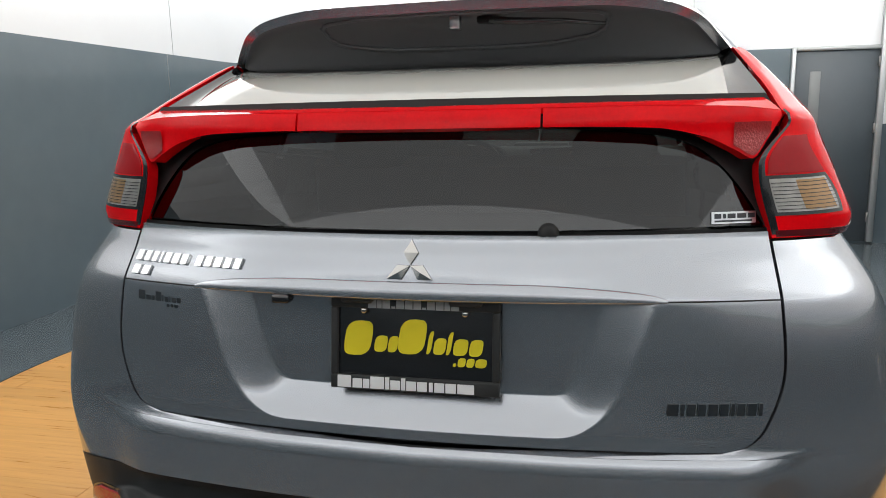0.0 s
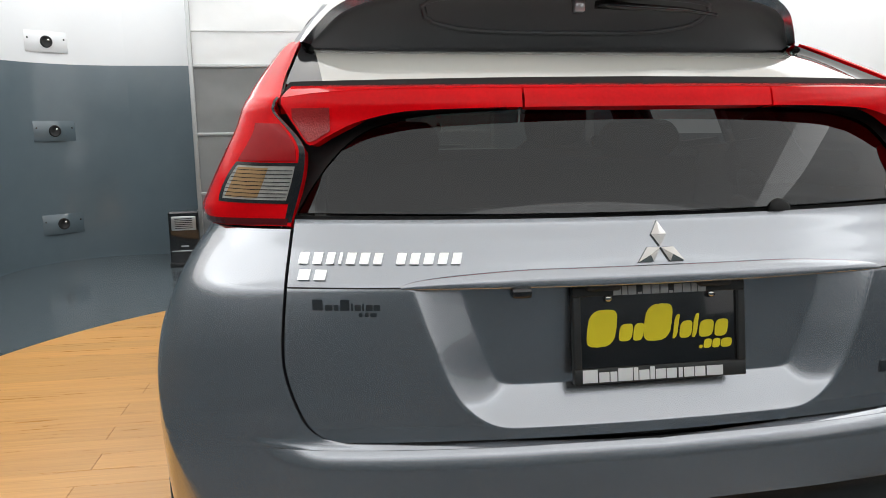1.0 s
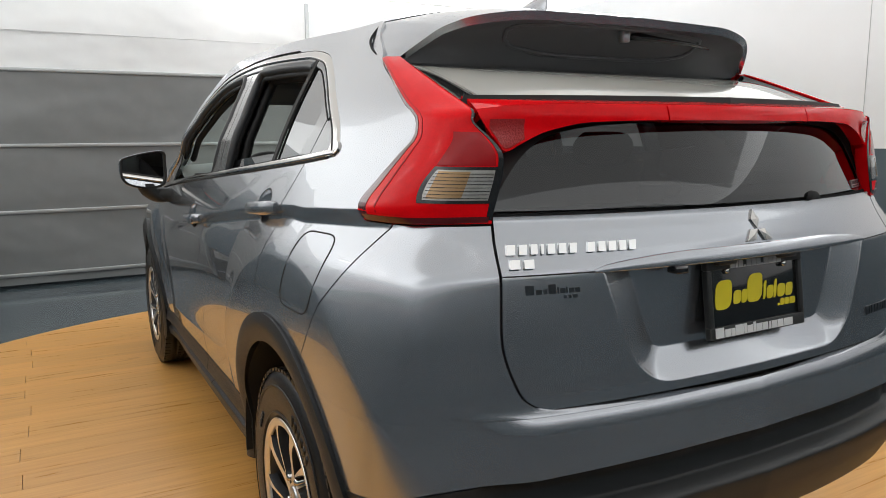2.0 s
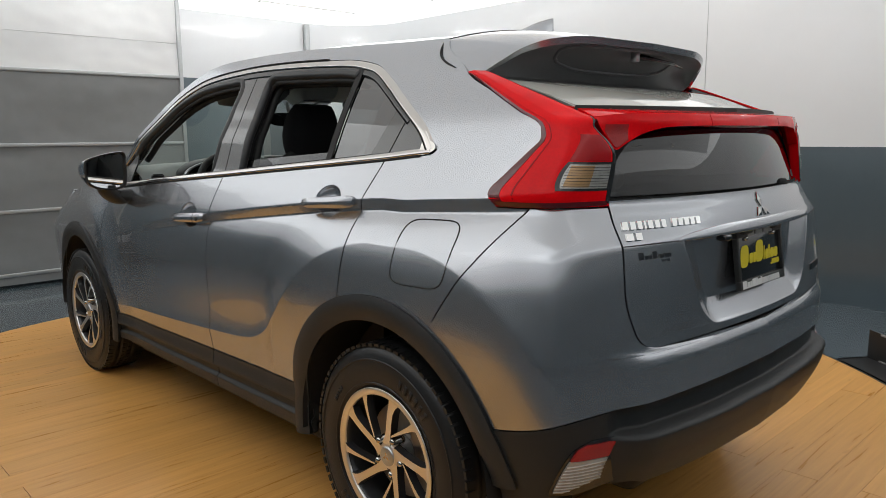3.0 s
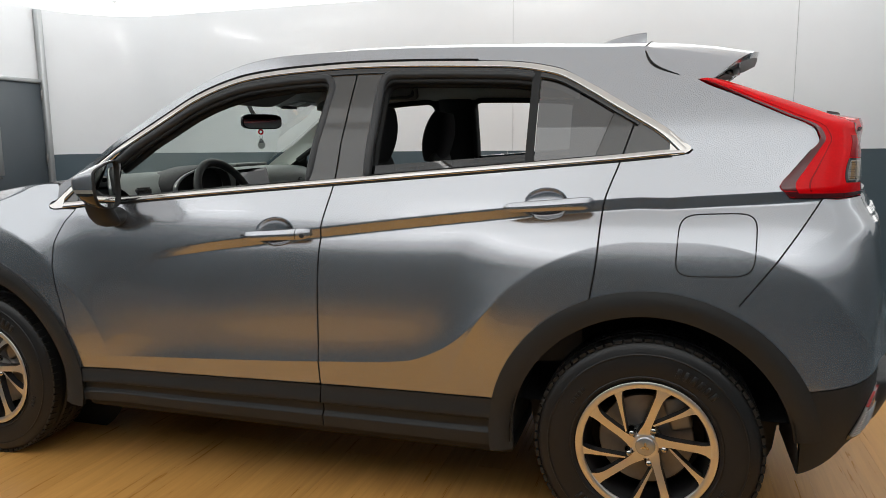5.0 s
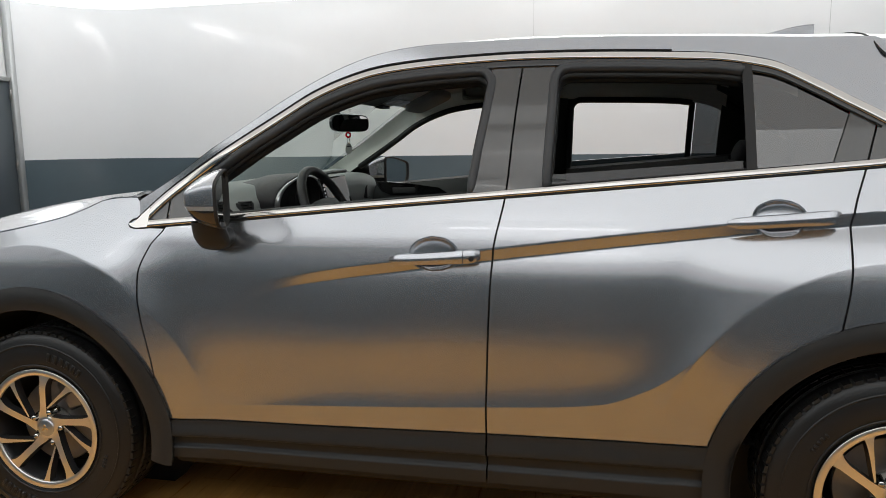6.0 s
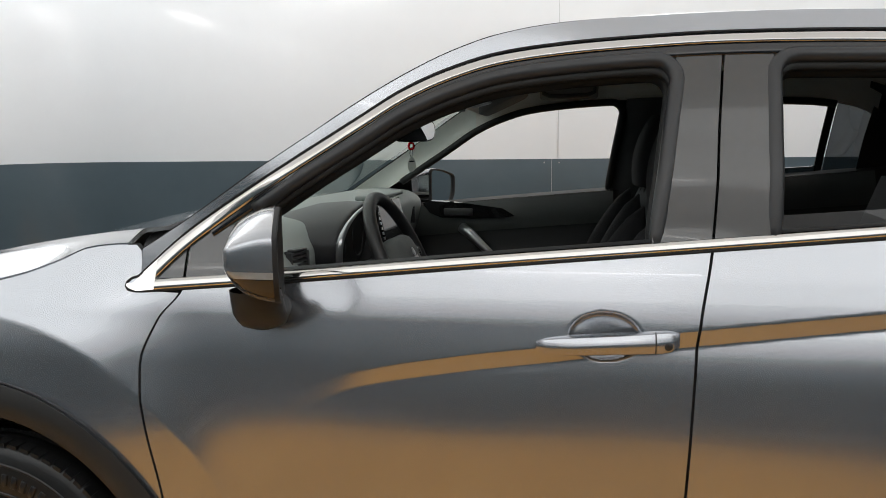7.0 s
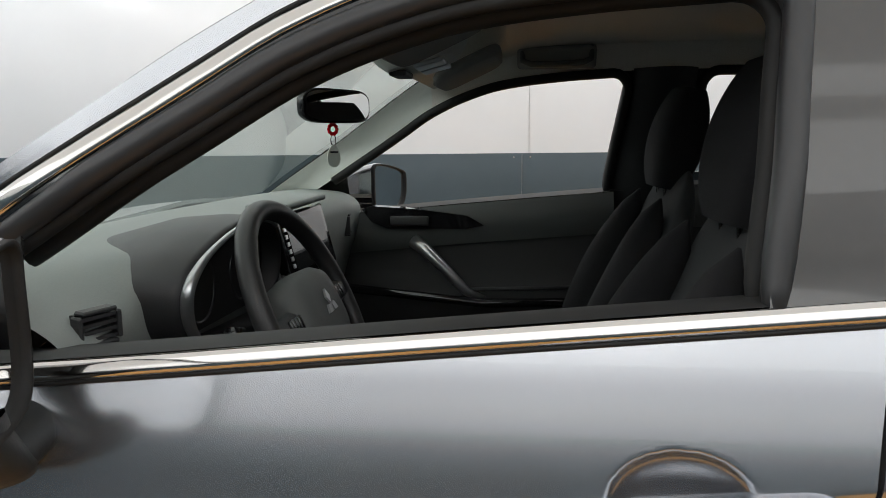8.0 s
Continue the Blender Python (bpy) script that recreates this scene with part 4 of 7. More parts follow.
# roof spoiler: a hood with side fins over the sloping window
def spoiler():
    S = np.sin(np.linspace(-1, 1, 161) * math.pi / 2 * 0.98) / math.sin(math.pi / 2 * 0.98)
    A, sg = np.abs(S), np.sign(S)
    xe = float(edge_of_roof(0.05)) - 0.004
    ze = float(EDGE(0.05)) - 0.004
    fx = pchip([(0, 0), (0.78, xe), (0.84, 0.588), (1.0, 0.615)])(A)
    fy = pchip([(0, 0.028), (0.6, 0.034), (0.78, 0.044), (0.84, 0.024), (1.0, -0.098)])(A)
    fz = np.where(A < 0.78, ze + 0.064 * (1 - np.minimum(A / 0.78, 1) ** 2.2), pchip([(0.78, ze), (0.84, 1.546), (1.0, 1.482)])(A))
    tx = pchip([(0, 0), (0.4, 0.30), (0.62, 0.45), (0.78, 0.525), (0.9, 0.570), (1.0, 0.602)])(A)
    ty = pchip([(0, -0.352), (0.4, -0.328), (0.62, -0.290), (0.78, -0.247), (0.9, -0.203), (1.0, -0.165)])(A)
    tz = pchip([(0, 1.587), (0.4, 1.587), (0.62, 1.573), (0.78, 1.548), (0.9, 1.513), (1.0, 1.483)])(A)
    front, edge = np.stack([sg * fx, fy, fz], -1), np.stack([sg * tx, ty, tz], -1)
    V = np.linspace(0, 1, 18)[:, None, None]
    top = front + (edge - front) * V
    top[..., 2] += 0.007 * np.sin(np.pi * V[..., 0]) * (1 - A ** 6)
    top[..., 0] += sg * 0.006 * np.sin(np.pi * V[..., 0]) * smooth(0.75, 0.95, A)
    bm = bmesh.new()
    grid(bm, top, flip=True)
    inward = np.stack([-sg * 0.9 * smooth(0.55, 0.95, A), 0.35 + 0 * A, -1 + 0.75 * smooth(0.6, 1.0, A)], -1)
    grid(bm, np.array([edge + inward * 0.020 * q for q in np.linspace(0, 1, 4)]), flip=True)
    sp = part("spoiler", bm, PAINT, car, "grey roof-end spoiler")
    sp.data.set_sharp_from_angle(angle=radians(38))
    rim = edge + inward * 0.020
    lx = sg * 0.575 * np.minimum(A / 0.98, 1) ** 0.9
    ly, lz = lip_line(lx)
    low = np.stack([lx, ly, lz + 0.002], -1)
    W = np.linspace(0, 1, 22)[:, None]
    hollow = np.sin(np.pi * np.minimum(W / 0.9, 1) ** 0.8) * (1 - A ** 6)
    under = rim + (low - rim) * W[..., None]
    under[..., 1] += 0.020 * hollow
    under[..., 2] += 0.030 * hollow
    bm = bmesh.new()
    grid(bm, under, flip=True)
    part("underside", bm, HOLLOW, sp, "dark hollow underside of the spoiler")
    bm = bmesh.new()
    tube(bm, front + np.stack([sg * 0.006 * smooth(0.75, 0.85, A), 0.002 + 0 * A, -0.001 + 0 * A], -1), 0.0034, 6)
    part("spoiler_joint", bm, BLACK, sp, "dark joint between roof and spoiler")
    # the pressed oval in the hollow
    bm = bmesh.new()
    loop = []
    for k in range(60):
        a = 2 * math.pi * k / 60
        i = int(np.argmin(np.abs(tx * sg - 0.36 * math.copysign(abs(math.cos(a)) ** 0.6, math.cos(a)))))
        j = 9.5 - 5.5 * math.copysign(abs(math.sin(a)) ** 0.7, math.sin(a))
        b = int(j)
        q = under[b, i] + (under[b + 1, i] - under[b, i]) * (j - b)
        loop.append(q + np.array([0, -0.001, -0.001]))
    tube(bm, loop, 0.006, 8, closed=True, flat=0.7)
    part("hollow_rib", tidy(bm), HOLLOW, sp, "raised rib round the hollow")
    bm = bmesh.new()
    box(bm, (-0.012, -0.292, 1.535), (0.012, -0.268, 1.565), 0.003, 1)
    part("washer_nozzle", bm, SILVER, sp, "small washer nozzle")
    bm = bmesh.new()
    tube(bm, [(0.05, -0.25, 1.560), (0.12, -0.285, 1.548), (0.24, -0.285, 1.543), (0.33, -0.272, 1.535)], [0.012, 0.008, 0.006, 0.004], 8)
    part("wiper", bm, GLOSSBLACK, sp, "black wiper parked under the spoiler")


spoiler()

bm = bmesh.new()
V = np.linspace(0, 1, 20)
rows = []
for v in V:
    yb = 0.30 - 0.24 * v
    h = 0.056 * (1 - (1 - v) ** 1.7)
    w = 0.030 * (1 - v) ** 0.5 + 0.005
    zb = 1.658
    rows.append([(-w, yb, zb), (-w * 0.5, yb, zb + h * 0.6), (-0.002, yb, zb + h), (0.002, yb, zb + h), (w * 0.5, yb, zb + h * 0.6), (w, yb, zb)])
grid(bm, rows)
bm.faces.new([bm.verts.new(p) for p in rows[-1]])
part("antenna", tidy(bm), PAINT, car, "grey shark-fin antenna")

part("seam_backing", backing, BLACK, car, "dark metal behind the panel joints")


# flank trim: cladding, arches, chrome
for a, b in ((lambda z: 2.19 + 0 * z, lambda z: GAPB(z) + g), (lambda z: GAPB(z) - g, lambda z: 0.425 + 0 * z)):
    P = domain(a, b, lambda y: 0.282 + 0 * y, lambda y: SILLTOP(y), 30, 44, 0.008)
    v = np.linspace(0, 1, 44)[:, None]
    P[..., 0] -= 0.012 * smooth(0.98, 0.62, v) - 0.020 * smooth(0.60, 0.54, v) + 0.016 * smooth(0.36, 0.26, v) - 0.006
    panels("sill_cladding", [P], CLAD, car, hem=0.02, label="black grained sill cladding", back=False)
bm = bmesh.new()
box(bm, (-0.80, 0.43, 0.235), (0.80, 2.21, 0.30), 0.03, 2)
part("underbody", bm, BLACK, car, "black underbody")
bm = bmesh.new()
box(bm, (-0.47, -0.60, 0.30), (0.47, 3.35, 0.42), 0.03, 2)
part("chassis", bm, BLACK, car, "black floor pan between the wheels")


def arch_grid(cy, a0, a1, out):
    A, V = np.meshgrid(np.radians(np.linspace(a0, a1, 60)), np.linspace(0, 1, 8))
    r = OPENING + (ARCH + 0.003 - OPENING) * V
    Y, Z = cy + r * np.cos(A), AXLE_Z + r * np.sin(A)
    Z = np.maximum(Z, 0.24)
    X = skin_x(Y, np.maximum(Z, 0.42)) + out + 0.012 * np.sin(V * 2.6)
    return np.stack([-X, Y, Z], -1)


for cy, a0, a1 in ((0.0, -8, 172), (AXLE_F, 10, 190)):
    P = arch_grid(cy, a0, a1, 0.004)
    panels("wheel_arch", [P], CLAD, car, hem=0.03, label="black grained wheel arch flare", back=False, flip=True)
    for s in (-1, 1):
        bm = bmesh.new()
        A, V = np.meshgrid(np.radians(np.linspace(-4, 184, 40)), np.linspace(0, 1, 6))
        X = skin_x(cy, 0.75) - 0.02 - 0.36 * V
        grid(bm, np.stack([s * X, cy + (OPENING + 0.005) * np.cos(A), AXLE_Z + (OPENING + 0.005) * np.sin(A)], -1))
        lathe(bm, [(OPENING + 0.005, s * 0.49), (0.02, s * 0.49)], 24, "x", (0, cy, AXLE_Z))
        part("wheel_liner", tidy(bm), BLACK, car, "black wheel-house liner")


def strip(name, line, mat, width, out, parent=None, label="", ys=None, under=0.0):
    """A thin bright strip that follows a line on the flank."""
    ys = ys if ys is not None else np.linspace(-0.09, 2.27, 90)
    width = linear(width)
    rows = []
    for k, q in enumerate(ys):
        a, b = ys[max(k - 1, 0)], ys[min(k + 1, len(ys) - 1)]
        t = np.array([b - a, line(b) - line(a)])
        t /= max(np.linalg.norm(t), 1e-6)
        nrm = np.array([-t[1], t[0]])
        row = []
        for c, o in ((-0.5, 0.0), (-0.49, 0.97), (-0.15, 1.0), (0.15, 1.0), (0.42, 0.75), (0.5, 0.0)):
            yy, zz = q + nrm[0] * c * width(q), line(q) + nrm[1] * c * width(q) + under
            row.append((-(float(skin_x(yy, zz)) + out * o), yy, zz))
        rows.append(row)
    bm = bmesh.new()
    grid(bm, rows)
    left = part(name, tidy(bm), mat, car, label)
    mirrored(left, car)
    return left


strip("belt_molding", lambda q: float(BELT(q)), CHROME, [(1.9, 0.018), (2.27, 0.022)], 0.006, label="chrome belt line molding", ys=np.linspace(-0.085, 2.27, 90))
strip("window_molding", lambda q: float(DLO(q)) - 0.002 - float(np.interp(q, [-0.1, 0.0, 0.3, 1.0, 1.6, 2.0, 2.26], [0.016, 0.014, 0.012, 0.010, 0.011, 0.012, 0.016])), CHROME, [(-0.1, 0.032), (0.0, 0.028), (0.3, 0.024), (1.0, 0.020), (1.6, 0.022), (2.0, 0.024), (2.26, 0.032)], 0.006, label="chrome molding over the side windows", ys=np.concatenate([np.linspace(-0.085, 0.5, 60), np.linspace(0.52, 2.26, 70)]))
strip("window_channel", lambda q: float(DLO(q)) - 0.033, GLOSSBLACK, [(0.0, 0.030), (2.2, 0.030)], 0.003, label="black window frame channel", ys=np.concatenate([np.linspace(0.05, 0.5, 60), np.linspace(0.52, 2.12, 70)]))

ys = np.concatenate([np.linspace(-0.042, -0.06, 5), -0.06 - 0.044 * np.sin(np.linspace(0.12, 1, 14) * math.pi / 2)])
bm = bmesh.new()
rows = []
for q in ys:
    lo, hi = float(BELT(q)) - 0.010, float(DLO(max(q, -0.075))) - 0.002
    k = math.sqrt(max(1 - max(0, (-0.06 - q) / 0.044) ** 2, 0.0004))
    mid, half = (lo + hi) / 2 - 0.002 * (1 - k), (hi - lo) / 2 * k
    rows.append([(-(float(skin_x(q, zc)) + 0.0055), q, zc) for zc in np.linspace(mid - half, mid + half, 7)])
grid(bm, rows, hem=0.008)
left = part("molding_end", tidy(bm), CHROME, car, "rounded chrome end of the window molding")
mirrored(left, car)

# front corner of the window line: a broad chrome corner with a black gasket round it
bm = bmesh.new()
rows = []
for q in np.linspace(2.236, 2.304, 14):
    k = max(0.0, (q - 2.27) / 0.034)
    lo = float(BELT(q)) - 0.011 + 0.012 * k ** 2
    hi = max(float(DLO(q)) - 0.002, lo + 0.002)
    rows.append([(-(float(skin_x(q, zc)) + 0.0062), q, zc) for zc in np.linspace(lo, hi, 6)])
grid(bm, rows, hem=0.008, flip=True)
left = part("molding_corner", tidy(bm), CHROME, car, "broad chrome corner of the window molding")
mirrored(left, car)
bm = bmesh.new()
path = [(q, float(DLO(q)) + 0.003) for q in np.linspace(0.6, 2.28, 90)] + [(2.296, 1.073), (2.306, 1.064), (2.307, 1.056), (2.30, 1.049), (2.285, 1.046)] + [(q, float(BELT(q)) - 0.0135) for q in np.linspace(2.26, -0.05, 110)]
tube(bm, [(-(float(skin_x(q, zc)) + 0.001), q, zc) for q, zc in path], 0.003, 6)
left = part("corner_gasket", tidy(bm), BLACK, car, "thin black gasket round the chrome corner")
mirrored(left, car)


# ---- wheels ----
def wheel(name_side):
    """A wheel about its own centre, outer face towards -x."""
    w = new("wheel")
    bm = bmesh.new()
    prof = [(0.205, 0.080), (0.215, 0.098), (0.24, 0.105), (0.285, 0.1075), (0.318, 0.101), (0.336, 0.090), (0.344, 0.078), (0.3475, 0.06), (0.3475, 0.036), (0.341, 0.034), (0.341, 0.029), (0.348, 0.027),
            (0.348, 0.003)]
    full = [(r, -s) for r, s in prof] + [(r, s) for r, s in prof[::-1]]
    lathe(bm, full, 96, "x")
    tyre = part("tyre", tidy(bm), RUBBER, w, "black all-season tyre")
    bm = bmesh.new()
    for k in range(72):
        a = 2 * math.pi * k / 72
        m = Matrix.Rotation(a, 4, "X")
        for x0, x1 in ((-0.094, -0.062), (-0.024, -0.006), (0.006, 0.024), (0.062, 0.094)):
            t = m @ Matrix.Rotation(0.35 if x0 < -0.05 or x0 > 0.05 else -0.3, 4, "Z")
            box(bm, (x0, -0.0108, 0.338 if abs(x0 + x1) > 0.1 else 0.345), (x1, 0.0108, 0.3505 if abs(x0 + x1) < 0.1 else 0.3475), turn=m)
    tagged(part("tread", bm, RUBBER, tyre, "tread blocks", True), kind="stuff")
    bm = bmesh.new()
    # raised sidewall rings and plain bars for the lettering
    lathe(bm, [(0.226, -0.1035), (0.228, -0.1065), (0.231, -0.1067), (0.233, -0.1045)], 96, "x")
    lathe(bm, [(0.298, -0.1065), (0.300, -0.1085), (0.303, -0.1085), (0.305, -0.1055)], 96, "x")
    for start, count, step in ((20, 6, 5.2), (200, 7, 4.6), (115, 4, 3.0), (300, 5, 3.0)):
        for k in range(count):
            a = radians(start + k * step)
            box(bm, (-0.1105, -0.007 if step > 4 else -0.004, 0.252), (-0.104, 0.007 if step > 4 else 0.004, 0.282 if step > 4 else 0.266), 0.0015, 1, Matrix.Rotation(a, 4, "X"))
    part("sidewall_marking", tidy(bm), RUBBER, tyre, "raised sidewall bars")
    # barrel and lip
    bm = bmesh.new()
    lathe(bm, [(0.214, -0.098), (0.217, -0.101), (0.213, -0.104), (0.205, -0.103), (0.196, -0.097), (0.190, -0.088), (0.185, -0.06), (0.18, 0.06), (0.2, 0.09)], 72, "x")
    rim = part("rim", tidy(bm), DARKALLOY, w, "dark alloy wheel with machined spokes")
    bm = bmesh.new()
    lathe(bm, [(0.2155, -0.1000), (0.2152, -0.1035), (0.2135, -0.1050), (0.1950, -0.1015), (0.1925, -0.0995), (0.1920, -0.0940)], 96, "x")
    part("rim_lip", tidy(bm), ALLOY, rim, "bright machined rim lip")

    def spoke(p0, p1, ahead, behind):
        """One straight spoke between two places of the wheel's plane; its half-widths follow its length."""
        p0, p1 = np.array(p0), np.array(p1)
        d = (p1 - p0) / np.linalg.norm(p1 - p0)
        n = np.array([-d[1], d[0]])
        rows = []
        for t in np.linspace(0, 1, 16):
            c = p0 + (p1 - p0) * t
            r = float(np.hypot(*c))
            x = -0.083 - 0.016 * float(smooth(0.03, 0.17, r))
            pts = []
            for side, out, dx in ((-behind(t), 0.004, 0.024), (-behind(t), 0.0, 0.0), (ahead(t), 0.0, 0.0), (ahead(t), 0.004, 0.024)):
                q = c + n * (side + math.copysign(out, side))
                q = q * min(1.0, 0.203 / float(np.hypot(*q)))
                pts.append((x + dx, q[0], q[1]))
            rows.append(pts)
        bm1, bm2 = bmesh.new(), bmesh.new()
        grid(bm1, np.array(rows)[:, 1:3])
        grid(bm2, np.array(rows)[:, 0:2])
        grid(bm2, np.array(rows)[:, 2:4])
        part("spoke", tidy(bm1), ALLOY, rim, "machined spoke face")
        part("spoke_flank", tidy(bm2), DARKALLOY, rim, "dark spoke flank")

    def polar(r, a):
        return (r * math.cos(radians(a)), r * math.sin(radians(a)))

    wide_a = pchip([(0, 0.019), (0.3, 0.0115), (0.7, 0.012), (0.86, 0.018), (1, 0.036)])
    wide_b = pchip([(0, 0.019), (0.3, 0.0115), (0.8, 0.012), (1, 0.020)])
    thin = pchip([(0, 0.0026), (0.8, 0.0085), (0.92, 0.013), (1, 0.026)])
    for k in range(5):
        spoke(polar(0.032, 78 + 72 * k), polar(0.203, 104 + 72 * k), lambda t: float(wide_a(t)), lambda t: float(wide_b(t)))
        spoke(polar(0.073, 108 + 72 * k), polar(0.203, 136 + 72 * k), lambda t: float(thin(t)), lambda t: float(thin(t)))
    bm = bmesh.new()
    lathe(bm, [(0.003, -0.090), (0.026, -0.089), (0.030, -0.087), (0.031, -0.082), (0.032, -0.04)], 40, "x")
    hub = part("hub_cap", tidy(bm), SILVER, rim, "silver centre cap")
    bm = bmesh.new()
    lathe(bm, [(0.028, -0.083), (0.038, -0.0835), (0.042, -0.080), (0.044, -0.055), (0.05, 0.0)], 40, "x")
    part("hub_flange", tidy(bm), ALLOY, rim, "machined hub flange")
    bm = bmesh.new()
    for k in range(3):
        m = Matrix.Rotation(radians(120 * k), 4, "X")
        slab(bm, [(0, 0), (0.005, 0.0075), (0, 0.015), (-0.005, 0.0075)], 0.0, 0.0012, lambda p, m=m: m @ Vector((-0.0895 - p[2], p[0], p[1])))
    part("emblem", tidy(bm), CHROME, rim, "small three-part emblem", True)
    for k in range(5):
        m = Matrix.Rotation(radians(72 * k + 24), 4, "X")
        bm = bmesh.new()
        lathe(bm, [(0.001, -0.090), (0.007, -0.089), (0.0105, -0.084), (0.0108, -0.062), (0.014, -0.060), (0.016, -0.046)], 12, "x", (0, 0, 0.0))
        bmesh.ops.translate(bm, verts=bm.verts, vec=(0, 0, 0.057))
        bmesh.ops.transform(bm, matrix=m, verts=bm.verts)
        part("wheel_nut", tidy(bm), CHROME, rim)
    bm = bmesh.new()
    lathe(bm, [(0.05, -0.02), (0.145, -0.02), (0.148, -0.012), (0.145, 0.0), (0.05, 0.0)], 48, "x")
    part("brake_disc", tidy(bm), STEEL, w, "steel brake disc", True)
    bm = bmesh.new()
    box(bm, (-0.052, -0.155, 0.015), (0.03, -0.085, 0.125), 0.012, 2, Matrix.Rotation(-0.3, 4, "X"))
    part("brake_caliper", bm, STEEL, w, "grey brake caliper")
    w.parent = car
    return w


def turned(ob, m):
    """Another wheel under the same car, sharing meshes."""
    o = copy_thing(ob, m)
    return o


w0 = wheel("left")
w0.matrix_basis = pose(-0.7725, 0, AXLE_Z, 0)
turned(w0, pose(-0.758, AXLE_F, AXLE_Z, -8))
turned(w0, pose(0.7725, 0, AXLE_Z, 0, 0, 180))
turned(w0, pose(0.758, AXLE_F, AXLE_Z, 40, 0, 180))
for cy in (0, AXLE_F):
    bm = bmesh.new()
    tube(bm, [(-0.75, cy, AXLE_Z), (0.75, cy, AXLE_Z)], 0.03, 10)
    part("axle", bm, BLACK, car, "dark axle")


# ---- pillars and side glass ----
FRAME_F = linear([(1.16, 1.185), (1.56, 1.125)])
FRAME_R = linear([(1.19, 0.955), (1.55, 0.938)])


def sheet(name, ya, yb, zl, zh, mat, out=0.002, label="", nu=8, nv=24, hem=0.006, flip=True, parent=None):
    return panels(name, [domain(ya, yb, zl, zh, nu, nv, out)], mat, parent or car, hem=hem, label=label, back=False, flip=flip)


upper_line = lambda y: DLO(y) - 0.020
belt_line = lambda y: BELT(y) + 0.009
sheet("pillar_cover", lambda z: FRAME_F(z), lambda z: GAPB(z) + g, belt_line, upper_line, PILLAR, label="satin black door pillar")
sheet("pillar_cover", lambda z: GAPB(z) - g, lambda z: FRAME_R(z), belt_line, upper_line, PILLAR, label="satin black door pillar")
sheet("window_divider", lambda z: 0.405 + 0 * z, lambda z: 0.378 + 0 * z, belt_line, upper_line, BLACK, 0.004, "black window divider bar", 5)
for p in sheet("rear_quarter_glass", lambda z: 0.376 + 0 * z, lambda z: np.interp(z, [1.24, 1.40], [0.185, 0.125]), belt_line, upper_line, TINT, -0.004, "dark privacy glass in the rear door", 14):
    p.visible_shadow = False
sheet("quarter_pillar", lambda z: np.interp(z, [1.24, 1.40], [0.183, 0.123]), lambda z: GAPR(z) + g, belt_line, upper_line, PILLAR, 0.0, "satin black rear door corner", 8)
sheet("quarter_garnish", lambda z: GAPR(z) - g, lambda z: np.interp(z, [1.26, 1.37], [-0.065, 0.045]), belt_line, lambda y: DLO(y) - 0.022, PILLAR, 0.0, "satin black corner garnish", 10)
sheet("mirror_sail", lambda z: 2.165 + 0 * z, lambda z: 1.99 + 0 * z, belt_line, upper_line, PILLAR, 0.0, "satin black mirror sail panel", 10)
sheet("corner_garnish", lambda z: 2.262 + 0 * z, lambda z: 2.172 + 0 * z, belt_line, lambda y: np.maximum(DLO(y) - 0.020, BELT(y) + 0.0095), PILLAR, 0.0, "satin black corner garnish", 8)
for p in sheet("rear_door_glass", lambda z: 0.955 + 0 * z, lambda z: 0.407 + 0 * z, lambda y: BELT(y) - 0.01, lambda y: BELT(y) + 0.034 + 0.012 * (y - 0.4), SMOKE, -0.020, "lowered dark window glass", 14, 6):
    p.visible_shadow = False


def window_loop(y_far, side, way, dz, inset, radius, mat, name, label, r=0.045):
    """A seal along the top of a window opening and round its corner down the pillar; way is +1 where the pillar is behind the opening."""
    corner_z = float(DLO(side(1.52))) + dz
    yc = side(corner_z) - way * (0.010 + dz * 0.16)
    pts = [(q, float(DLO(q)) + dz) for q in np.linspace(y_far, yc + way * r, 46)]
    z1 = pts[-1][1]
    for a in np.linspace(0.2, 1, 7) * math.pi / 2:
        pts.append((yc + way * (r - r * math.sin(a)), z1 - r + r * math.cos(a)))
    bottom = float(BELT(yc)) - 0.012
    top = pts[-1][1]
    for z in np.linspace(top, bottom, 12)[1:]:
        pts.append((yc + side(z) - side(top), z))
    bm = bmesh.new()
    thin = [1 - 0.3 * float(smooth(bottom + 0.05, bottom, z)) if k > 52 else 1.0 for k, (q, z) in enumerate(pts)]
    tube(bm, [(-(float(skin_x(q, z)) - inset - 0.006 * (1 - f)), q, z) for (q, z), f in zip(pts, thin)], [radius * f for f in thin], 10)
    left = part(name, bm, mat, car, label)
    mirrored(left, car)


for y_far, side, way in ((2.02, lambda z: float(FRAME_F(z)), 1), (0.40, lambda z: float(FRAME_R(z)), -1)):
    window_loop(y_far, side, way, -0.050, 0.009, 0.017, BAND, "door_frame", "dark satin door window frame")
    window_loop(y_far, side, way, -0.072, 0.022, 0.010, BLACK, "glass_run", "black rubber glass run")
    window_loop(y_far, side, way, -0.080, 0.058, 0.014, BLACK, "weatherstrip", "black rubber body seal")
bm = bmesh.new()
rows = [[(-(float(skin_x(q, BELT(q))) - 0.004), q, float(BELT(q)) + 0.010), (-(float(skin_x(q, BELT(q))) - 0.03), q, float(BELT(q)) + 0.013), (-(float(skin_x(q, BELT(q))) - 0.085), q, float(BELT(q)) + 0.004)] for q in np.linspace(0.10, 2.05, 50)]
grid(bm, rows)
left = part("belt_seal", tidy(bm), BLACK, car, "black rubber belt seal")
mirrored(left, car)


